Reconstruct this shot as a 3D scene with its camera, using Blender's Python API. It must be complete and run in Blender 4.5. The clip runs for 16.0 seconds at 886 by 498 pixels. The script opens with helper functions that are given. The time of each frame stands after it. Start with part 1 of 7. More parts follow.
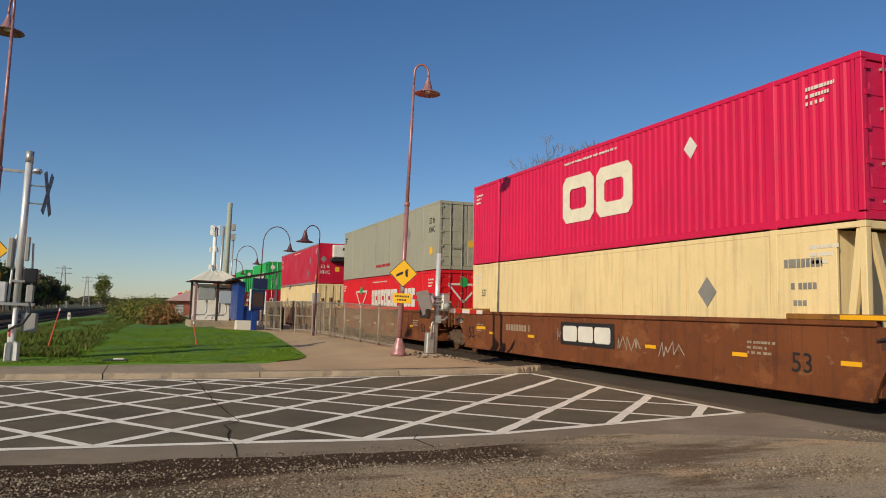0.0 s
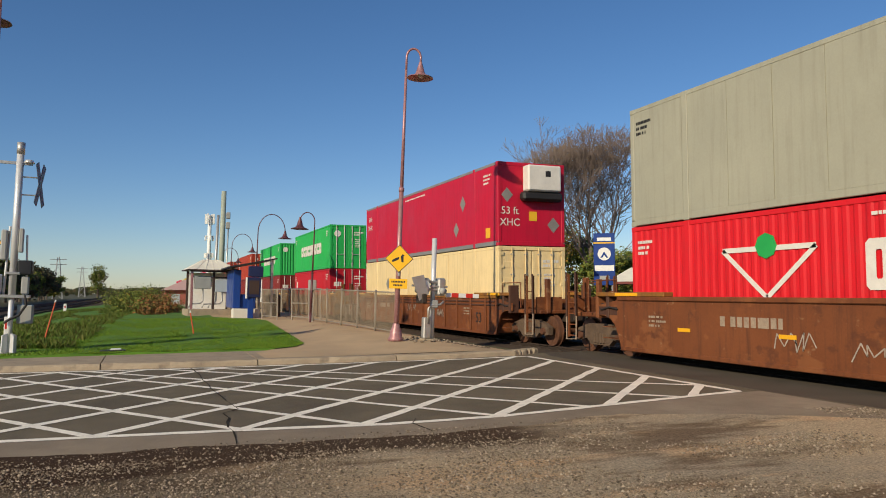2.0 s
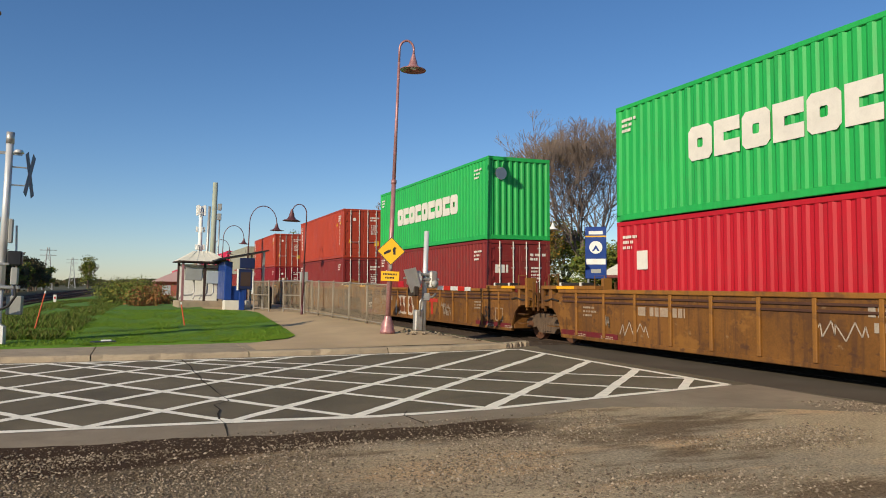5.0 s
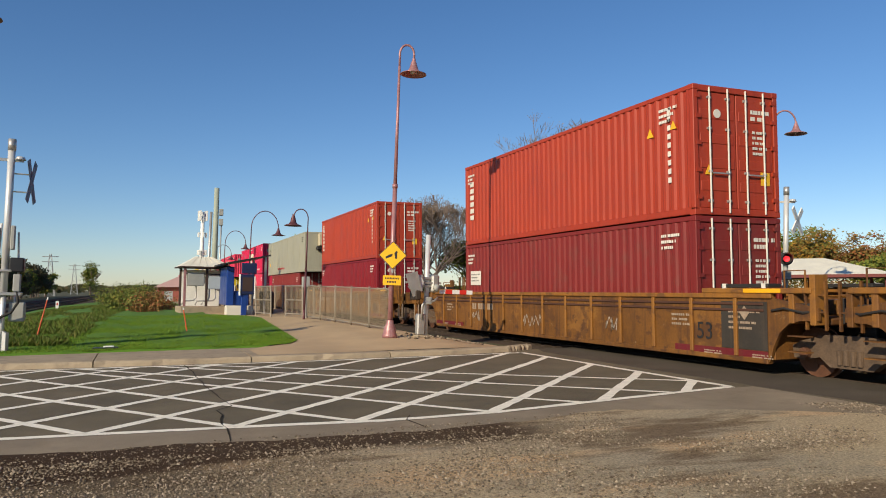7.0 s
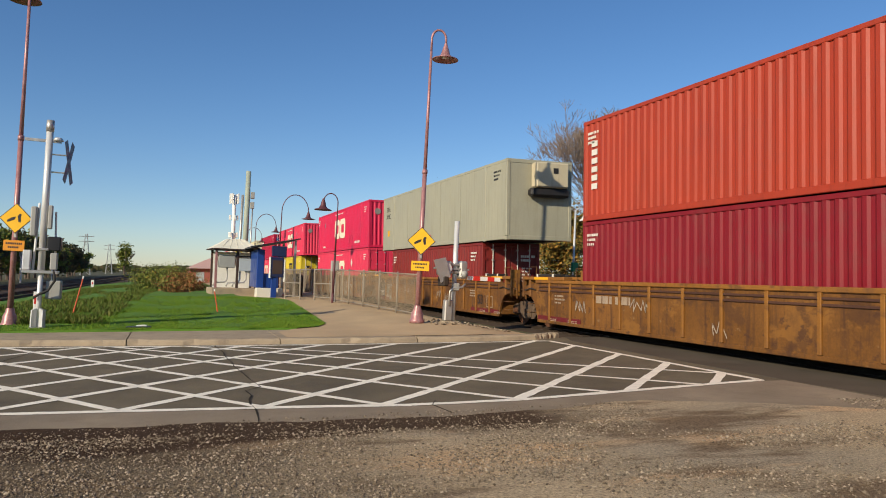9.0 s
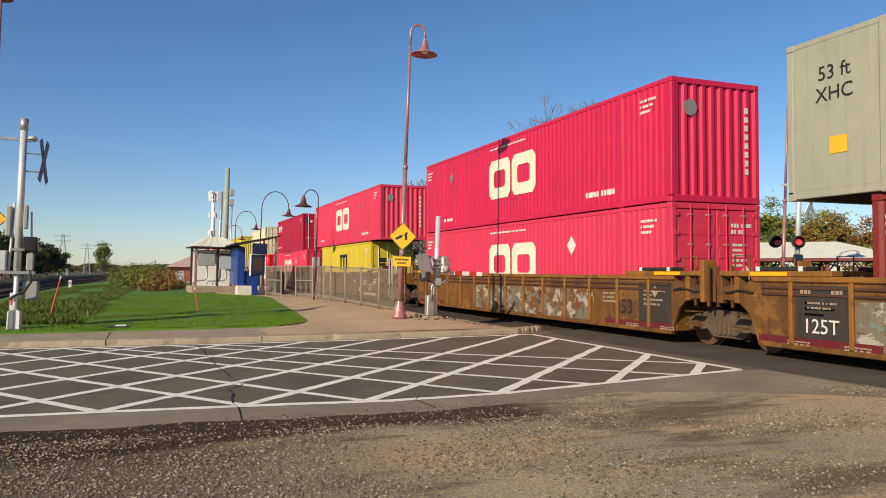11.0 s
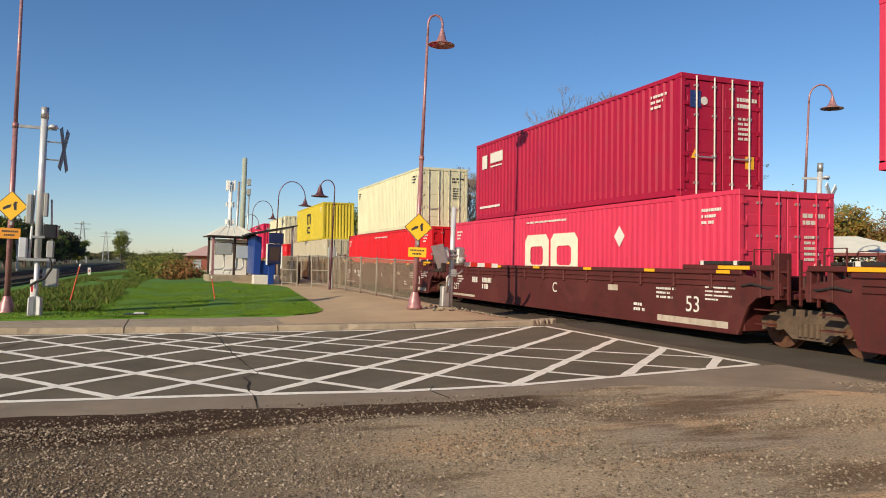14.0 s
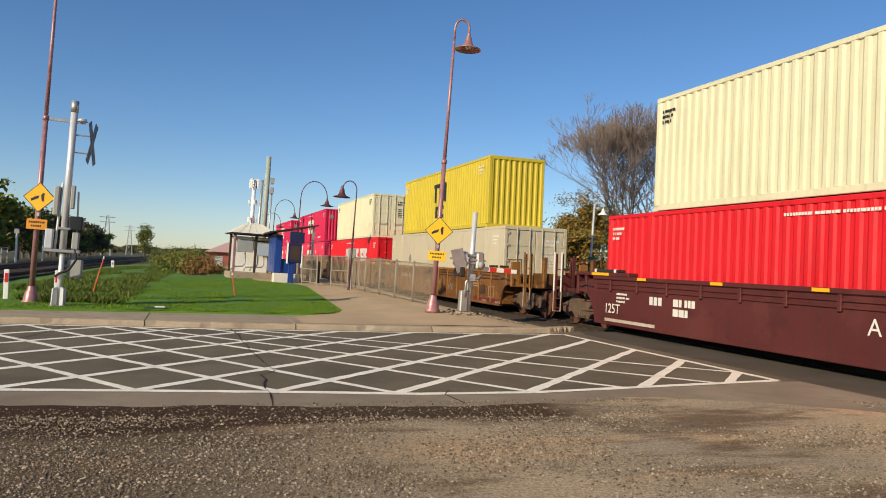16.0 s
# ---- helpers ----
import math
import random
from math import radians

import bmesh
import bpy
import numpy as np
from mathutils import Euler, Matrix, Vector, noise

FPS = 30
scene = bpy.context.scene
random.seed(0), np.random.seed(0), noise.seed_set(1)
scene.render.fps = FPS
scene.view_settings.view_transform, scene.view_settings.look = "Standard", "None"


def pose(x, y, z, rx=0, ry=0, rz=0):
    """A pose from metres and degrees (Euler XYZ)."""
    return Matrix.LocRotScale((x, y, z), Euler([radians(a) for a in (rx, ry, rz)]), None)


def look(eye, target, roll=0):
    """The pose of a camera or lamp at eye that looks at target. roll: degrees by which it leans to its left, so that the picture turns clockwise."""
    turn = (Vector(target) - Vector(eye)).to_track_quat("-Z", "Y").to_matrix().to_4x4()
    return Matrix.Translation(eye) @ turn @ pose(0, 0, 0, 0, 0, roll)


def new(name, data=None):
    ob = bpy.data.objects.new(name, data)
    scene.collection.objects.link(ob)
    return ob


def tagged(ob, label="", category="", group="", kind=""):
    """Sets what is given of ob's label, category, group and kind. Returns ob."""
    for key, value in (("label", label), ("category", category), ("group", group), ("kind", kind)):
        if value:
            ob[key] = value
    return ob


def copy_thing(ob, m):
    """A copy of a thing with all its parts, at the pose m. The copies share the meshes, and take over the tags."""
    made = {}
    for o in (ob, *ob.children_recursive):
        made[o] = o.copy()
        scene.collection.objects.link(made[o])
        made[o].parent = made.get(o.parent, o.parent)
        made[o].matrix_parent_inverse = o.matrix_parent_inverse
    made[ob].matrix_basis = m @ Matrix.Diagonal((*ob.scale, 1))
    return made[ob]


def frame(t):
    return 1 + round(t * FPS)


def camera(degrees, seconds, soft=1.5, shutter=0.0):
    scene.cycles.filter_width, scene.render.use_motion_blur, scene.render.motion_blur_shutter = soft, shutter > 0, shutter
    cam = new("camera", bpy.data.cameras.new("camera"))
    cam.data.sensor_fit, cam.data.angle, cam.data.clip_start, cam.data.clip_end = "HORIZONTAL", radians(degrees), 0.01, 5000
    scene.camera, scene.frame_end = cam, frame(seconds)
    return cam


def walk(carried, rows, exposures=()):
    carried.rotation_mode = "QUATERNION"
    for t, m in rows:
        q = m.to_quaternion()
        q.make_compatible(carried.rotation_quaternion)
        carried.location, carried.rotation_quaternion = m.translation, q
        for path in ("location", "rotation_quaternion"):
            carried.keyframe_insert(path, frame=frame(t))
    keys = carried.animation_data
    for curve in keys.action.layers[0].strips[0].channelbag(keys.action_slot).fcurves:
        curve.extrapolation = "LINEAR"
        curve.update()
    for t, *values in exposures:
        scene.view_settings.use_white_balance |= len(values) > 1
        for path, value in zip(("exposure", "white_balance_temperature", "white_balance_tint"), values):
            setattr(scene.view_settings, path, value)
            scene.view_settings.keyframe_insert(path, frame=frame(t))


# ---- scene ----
# The camera is held in the hand on the gravel beside the road, 1.65 m above the rails, and hardly moves.
EYE = (0.0, 0.0, 1.65)
cam = camera(61.8, 16.0, soft=1.0)
HEAD = (  # seconds, yaw, pitch, lean to the left
    (0, -21.49, 4.53, 0.85),
    (0.5, -21.34, 4.01, 0.69),
    (1, -21.47, 3.70, 0.41),
    (1.5, -21.76, 3.50, -0.01),
    (2, -21.85, 3.35, -0.15),
    (2.5, -22.17, 3.14, 0.39),
    (3, -21.97, 3.06, 0.28),
    (3.5, -21.88, 2.88, 0.26),
    (4, -21.85, 2.68, 0.20),
    (6.5, -23.44, 3.02, 0.11),
    (7, -22.34, 3.08, -0.27),
    (7.5, -21.50, 3.08, -0.95),
    (8, -20.68, 3.13, -0.33),
    (8.5, -20.13, 2.64, 0.85),
    (8.7, -20.01, 2.13, 0.87),
    (10.8, -21.91, 1.67, -0.05),
    (11, -21.57, 1.64, 0.06),
    (11.5, -21.33, 1.52, 0.25),
    (12, -21.19, 1.41, -0.10),
    (12.5, -20.89, 1.33, 0.01),
    (13, -20.70, 1.13, -0.01),
    (13.5, -20.52, 1.00, 0.20),
    (14, -20.37, 0.95, 0.62),
    (14.5, -20.16, 1.22, 0.47),
    (15, -19.25, 1.53, 0.51),
    (15.5, -18.88, 1.43, 1.27),
    (16, -18.83, 1.22, 2.50),
)
walk(cam, [(t, pose(*EYE, 90 + p, 0, y) @ pose(0, 0, 0, 0, 0, r)) for t, y, p, r in HEAD],
     exposures=[(0.0, -0.30), (1.5, -0.2), (4.0, -0.06), (6.5, 0.01), (16.0, 0.08)])

# ---- light: clear autumn afternoon, the sun behind the camera to its left ----
SUN = Vector((-3.70, -2.25, 2.13)).normalized()
world = bpy.data.worlds.new("sky")
scene.world = world
world.use_nodes = True
wn = world.node_tree
sky = wn.nodes.new("ShaderNodeTexSky")
sky.sky_type, sky.sun_disc = "NISHITA", False
sky.sun_elevation = math.asin(SUN.z)
sky.sun_rotation = math.atan2(SUN.x, SUN.y)
sky.air_density, sky.dust_density, sky.ozone_density = 1.0, 0.3, 3.6
sky.altitude = 600
wn.nodes["Background"].inputs["Strength"].default_value = 0.105
tone = wn.nodes.new("ShaderNodeHueSaturation")
tone.inputs["Saturation"].default_value = 1.15
wn.links.new(sky.outputs["Color"], tone.inputs["Color"])
cool = wn.nodes.new("ShaderNodeMix")
cool.data_type, cool.blend_type = "RGBA", "MULTIPLY"
cool.inputs["Factor"].default_value, cool.inputs["B"].default_value = 1.0, (1.0, 0.98, 1.03, 1)
wn.links.new(tone.outputs["Color"], cool.inputs["A"])
wn.links.new(cool.outputs["Result"], wn.nodes["Background"].inputs["Color"])
sun = new("sun", bpy.data.lights.new("sun", "SUN"))
sun.data.energy, sun.data.angle, sun.data.color = 5.0, radians(0.55), (1.0, 0.87, 0.645)
sun.matrix_world = look(SUN * 50, (0, 0, 0))


# ---- materials ----
def mat(name, color, rough=0.6, metal=0.0, var=0.18, scale=2.0, fine=40.0, bump=0.15, streak=0.0, dirt=None, dirt_amount=0.0, spec=0.4, per_object=0.0, patches=()):
    """Procedural surface: broad stains, fine grain, a little relief, and streaks that run down where asked."""
    m = bpy.data.materials.new(name)
    m.use_nodes = True
    nt = m.node_tree
    b = nt.nodes["Principled BSDF"]
    b.inputs["Roughness"].default_value, b.inputs["Metallic"].default_value = rough, metal
    b.inputs["Specular IOR Level"].default_value = spec
    N, L = nt.nodes.new, nt.links.new
    geo = N("ShaderNodeNewGeometry")
    co = N("ShaderNodeTexCoord")
    src = co.outputs["Object"]

    def noise_tex(s, detail, vec=src, rough_=0.6):
        n = N("ShaderNodeTexNoise")
        n.inputs["Scale"].default_value, n.inputs["Detail"].default_value, n.inputs["Roughness"].default_value = s, detail, rough_
        L(vec, n.inputs["Vector"])
        return n.outputs["Fac"]

    def mix(kind, fac, a, c):
        x = N("ShaderNodeMix")
        x.data_type, x.blend_type = "RGBA", kind
        for sock, val in ((x.inputs["Factor"], fac), (x.inputs["A"], a), (x.inputs["B"], c)):
            if hasattr(val, "links"):
                L(val, sock)
            else:
                sock.default_value = val
        return x.outputs["Result"]

    def ramp(fac, lo, hi, p0=0.3, p1=0.7):
        r = N("ShaderNodeMapRange")
        r.inputs["From Min"].default_value, r.inputs["From Max"].default_value = p0, p1
        r.inputs["To Min"].default_value, r.inputs["To Max"].default_value = lo, hi
        L(fac, r.inputs["Value"])
        return r.outputs["Result"]

    broad = noise_tex(scale, 5)
    grain = noise_tex(fine, 3)
    tone = mix("MIX", 0.35, ramp(broad, 1 - var, 1 + var), ramp(grain, 1 - var, 1 + var))
    col = mix("MULTIPLY", 1.0, (*color, 1), tone)
    if streak:
        mp = N("ShaderNodeMapping")
        mp.inputs["Scale"].default_value = (7, 7, 0.5)
        L(src, mp.inputs["Vector"])
        st = noise_tex(1.0, 4, mp.outputs["Vector"])
        d = dirt or tuple(c * 0.45 for c in color)
        col = mix("MIX", ramp(st, 0.0, streak, 0.5, 0.75), col, (*d, 1))
    for k, (c, size, lo, hi, amount) in enumerate(patches):
        mp = N("ShaderNodeMapping")
        mp.inputs["Scale"].default_value, mp.inputs["Location"].default_value = (1, 1, 1.5), (3.7 * k, 1.9 * k, 5.3 * k)
        L(src, mp.inputs["Vector"])
        col = mix("MIX", ramp(noise_tex(size, 5, mp.outputs["Vector"], 0.62), 0.0, amount, lo, hi), col, (*c, 1))
    if dirt_amount:
        st2 = noise_tex(scale * 2.7, 6, src, 0.7)
        col = mix("MIX", ramp(st2, 0.0, dirt_amount, 0.5, 0.72), col, (*(dirt or (0.1, 0.07, 0.05)), 1))
    if per_object:
        oi = N("ShaderNodeObjectInfo")
        col = mix("MULTIPLY", 1.0, col, ramp(oi.outputs["Random"], 1 - per_object, 1 + per_object, 0, 1))
    L(col, b.inputs["Base Color"])
    L(ramp(broad, max(rough - 0.12, 0.05), min(rough + 0.12, 1)), b.inputs["Roughness"])
    if bump:
        bp = N("ShaderNodeBump")
        bp.inputs["Strength"].default_value, bp.inputs["Distance"].default_value = bump, 0.01
        L(grain, bp.inputs["Height"])
        L(bp.outputs["Normal"], b.inputs["Normal"])
    return m


def glow(name, color, strength):
    m = bpy.data.materials.new(name)
    m.use_nodes = True
    b = m.node_tree.nodes["Principled BSDF"]
    b.inputs["Base Color"].default_value = (*color, 1)
    b.inputs["Emission Color"].default_value, b.inputs["Emission Strength"].default_value = (*color, 1), strength
    return m


def leafy(name, colors, rough=0.7):
    """Foliage whose clumps differ in colour, each leaf island with its own shade."""
    m = bpy.data.materials.new(name)
    m.use_nodes = True
    nt = m.node_tree
    b = nt.nodes["Principled BSDF"]
    b.inputs["Roughness"].default_value = rough
    g = nt.nodes.new("ShaderNodeNewGeometry")
    r = nt.nodes.new("ShaderNodeValToRGB")
    while len(r.color_ramp.elements) < len(colors):
        r.color_ramp.elements.new(0.5)
    for i, (e, c) in enumerate(zip(r.color_ramp.elements, colors)):
        e.position, e.color = i / (len(colors) - 1), (*c, 1)
    nt.links.new(g.outputs["Random Per Island"], r.inputs["Fac"])
    nt.links.new(r.outputs["Color"], b.inputs["Base Color"])
    b.inputs["Specular IOR Level"].default_value = 0.2
    return m


M = {
    "asphalt": mat("asphalt", (0.150, 0.123, 0.084), 0.9, spec=0.12, var=0.36, scale=0.7, fine=130, bump=0.8, dirt=(0.2, 0.163, 0.115), dirt_amount=0.3),
    "tar": mat("crack_tar", (0.035, 0.028, 0.02), 0.9, spec=0.1, var=0.3),
    "dusty": mat("dusty_asphalt", (0.27, 0.215, 0.155), 0.92, spec=0.1, var=0.3, scale=0.8, fine=110, bump=0.8, dirt=(0.2, 0.155, 0.11), dirt_amount=0.5),
    "dark_asphalt": mat("dark_asphalt", (0.092, 0.075, 0.057), 0.85, spec=0.15, var=0.3, scale=0.9, fine=90, bump=0.5),
    "path": mat("path_asphalt", (0.46, 0.335, 0.205), 0.9, spec=0.12, var=0.15, scale=0.8, fine=70, bump=0.4),
    "ballast": mat("ballast", (0.085, 0.062, 0.045), 0.95, spec=0.08, var=0.4, scale=3, fine=14, bump=1.0),
    "concrete": mat("concrete", (0.35, 0.28, 0.195), 0.9, spec=0.15, var=0.2, scale=1.2, fine=60, bump=0.4, dirt=(0.14, 0.11, 0.09), dirt_amount=0.5),
    "soil": mat("field_soil", (0.075, 0.07, 0.03), 0.95, var=0.3, scale=0.3, fine=8, bump=0.6),
    "turf": mat("turf", (0.078, 0.17, 0.012), 0.95, var=0.4, scale=0.8, fine=30, bump=1.0),
    "paint": mat("road_paint", (0.86, 0.795, 0.67), 0.75, var=0.12, scale=3, fine=60, bump=0.3, dirt=(0.3, 0.27, 0.23), dirt_amount=0.4),
    "rail": mat("rail_steel", (0.06, 0.04, 0.03), 0.7, 0.1, spec=0.2, var=0.2),
    "tie": mat("tie_wood", (0.06, 0.044, 0.034), 0.9, spec=0.1, var=0.3, scale=4),
    "galv": mat("galvanised_steel", (0.46, 0.44, 0.41), 0.45, 0.65, var=0.12, scale=5),
    "silver": mat("silver_paint", (0.62, 0.62, 0.61), 0.4, 0.3, var=0.1, scale=3),
    "lamp": mat("lamp_paint", (0.36, 0.17, 0.17), 0.4, 0.25, var=0.25, scale=6, dirt=(0.52, 0.38, 0.36), dirt_amount=0.6),
    "lamp_dark": mat("dark_lamp_paint", (0.12, 0.045, 0.05), 0.45, 0.2, var=0.2, scale=6),
    "black": mat("black_paint", (0.02, 0.02, 0.022), 0.5, var=0.2),
    "grey_box": mat("grey_cabinet", (0.33, 0.33, 0.31), 0.55, var=0.1),
    "white": mat("white_paint", (0.78, 0.77, 0.73), 0.6, var=0.08, scale=2, dirt=(0.4, 0.36, 0.3), dirt_amount=0.25),
    "roof": mat("pale_roof", (0.72, 0.68, 0.56), 0.7, var=0.12, scale=2),
    "blue": mat("blue_panel", (0.010, 0.043, 0.22), 0.4, var=0.1),
    "navy": mat("navy_panel", (0.012, 0.02, 0.07), 0.4, var=0.1),
    "yellow_sign": mat("yellow_sign", (0.80, 0.44, 0.012), 0.5, var=0.06),
    "orange_sign": mat("orange_sign", (0.62, 0.24, 0.01), 0.5, var=0.08),
    "red_paint": mat("red_paint", (0.58, 0.03, 0.02), 0.5, var=0.1),
    "red_lens": glow("red_lens", (0.9, 0.03, 0.04), 1.2),
    "rubber": mat("rubber", (0.03, 0.028, 0.027), 0.8, var=0.2),
    "wheel": mat("wheel_steel", (0.12, 0.052, 0.028), 0.65, 0.15, var=0.35, scale=5),
    # grimy steel, its colour darkened further for the shadow beneath the cars
    "truck": mat("truck_grime_shade", (0.04, 0.027, 0.02), 0.8, 0.1, var=0.35, scale=4),
    "cast": mat("dusty_cast_steel", (0.105, 0.068, 0.043), 0.85, 0.0, var=0.4, scale=4, dirt=(0.05, 0.03, 0.02), dirt_amount=0.7),
    "dark_steel": mat("dark_grating", (0.03, 0.026, 0.024), 0.7, 0.2, var=0.2, scale=4),
    "bark": mat("bark", (0.115, 0.085, 0.065), 0.9, var=0.3, scale=6, bump=0.6),
    "brick": mat("red_building", (0.33, 0.10, 0.075), 0.8, var=0.2, scale=2),
    "wire": mat("fence_wire", (0.25, 0.20, 0.14), 0.7, 0.1, var=0.15, scale=6),
    "post": mat("dull_fence_steel", (0.30, 0.26, 0.21), 0.6, 0.3, var=0.2, scale=6),
    "glass_grey": mat("clear_panel", (0.42, 0.46, 0.48), 0.15, var=0.08),
}


def forecourt():
    """Trodden ground: grey grit, tan and dark brown soil in broad drifts, and damp soil where water stands along the road's edge."""
    m = bpy.data.materials.new("forecourt_ground")
    m.use_nodes = True
    nt = m.node_tree
    b = nt.nodes["Principled BSDF"]
    b.inputs["Roughness"].default_value, b.inputs["Specular IOR Level"].default_value = 0.95, 0.08
    N, L = nt.nodes.new, nt.links.new
    co = N("ShaderNodeTexCoord").outputs["Object"]
    xyz = N("ShaderNodeSeparateXYZ")
    L(co, xyz.inputs["Vector"])

    def tex(scale, detail, rough, stretch=(1, 1, 1), shift=0.0):
        mp = N("ShaderNodeMapping")
        mp.inputs["Scale"].default_value, mp.inputs["Location"].default_value = stretch, (shift, shift, 0)
        L(co, mp.inputs["Vector"])
        n = N("ShaderNodeTexNoise")
        n.inputs["Scale"].default_value, n.inputs["Detail"].default_value, n.inputs["Roughness"].default_value = scale, detail, rough
        L(mp.outputs["Vector"], n.inputs["Vector"])
        return n.outputs["Fac"]

    def calc(op, a, c):
        x = N("ShaderNodeMath")
        x.operation = op
        for sock, val in zip(x.inputs, (a, c)):
            if hasattr(val, "links"):
                L(val, sock)
            else:
                sock.default_value = val
        return x.outputs["Value"]

    def step(v, lo, hi, top=1.0):
        r = N("ShaderNodeMapRange")
        r.interpolation_type = "SMOOTHSTEP"
        r.inputs["From Min"].default_value, r.inputs["From Max"].default_value, r.inputs["To Max"].default_value = lo, hi, top
        L(v, r.inputs["Value"])
        return r.outputs["Result"]

    def blend(fac, a, c, kind="MIX"):
        x = N("ShaderNodeMix")
        x.data_type, x.blend_type = "RGBA", kind
        for sock, val in ((x.inputs["Factor"], fac), (x.inputs["A"], a), (x.inputs["B"], c)):
            if hasattr(val, "links"):
                L(val, sock)
            else:
                sock.default_value = val
        return x.outputs["Result"]

    wide = tex(0.42, 5, 0.6, (0.7, 1.4, 1))
    drift = tex(0.75, 5, 0.62, (0.55, 1.5, 1), 7.3)
    fine = tex(38, 4, 0.75)
    grit = tex(90, 2, 0.6)
    col = blend(step(wide, 0.4, 0.6), (0.43, 0.33, 0.21, 1), (0.34, 0.275, 0.19, 1))
    col = blend(step(drift, 0.52, 0.66, 0.85), col, (0.52, 0.35, 0.2, 1))
    col = blend(step(tex(0.6, 6, 0.66, (0.6, 1.6, 1), 21.0), 0.5, 0.63, 0.85), col, (0.15, 0.1, 0.06, 1))
    # coarser and darker away from the crossing
    left = step(calc("ADD", xyz.outputs["X"], calc("MULTIPLY", wide, 3.0)), 4.2, 0.8, 0.85)
    col = blend(left, col, (0.10, 0.072, 0.045, 1))
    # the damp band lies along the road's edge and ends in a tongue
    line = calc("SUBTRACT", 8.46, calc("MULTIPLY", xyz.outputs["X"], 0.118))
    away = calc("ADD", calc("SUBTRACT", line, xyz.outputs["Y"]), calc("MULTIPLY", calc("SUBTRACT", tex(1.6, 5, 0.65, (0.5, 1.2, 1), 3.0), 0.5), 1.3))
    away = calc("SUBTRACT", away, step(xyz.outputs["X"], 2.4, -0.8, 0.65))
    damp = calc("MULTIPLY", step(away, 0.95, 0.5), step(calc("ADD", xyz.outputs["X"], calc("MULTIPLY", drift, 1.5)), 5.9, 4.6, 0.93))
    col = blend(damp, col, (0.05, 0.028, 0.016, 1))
    speck = N("ShaderNodeMapRange")
    for k, v in (("From Min", 0.3), ("From Max", 0.72), ("To Min", 0.4), ("To Max", 1.65)):
        speck.inputs[k].default_value = v
    L(fine, speck.inputs["Value"])
    col = blend(1.0, col, speck.outputs["Result"], "MULTIPLY")
    L(col, b.inputs["Base Color"])
    bp = N("ShaderNodeBump")
    bp.inputs["Strength"].default_value, bp.inputs["Distance"].default_value = 0.9, 0.012
    L(calc("ADD", fine, calc("MULTIPLY", grit, 0.5)), bp.inputs["Height"])
    L(bp.outputs["Normal"], b.inputs["Normal"])
    return m


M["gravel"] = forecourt()


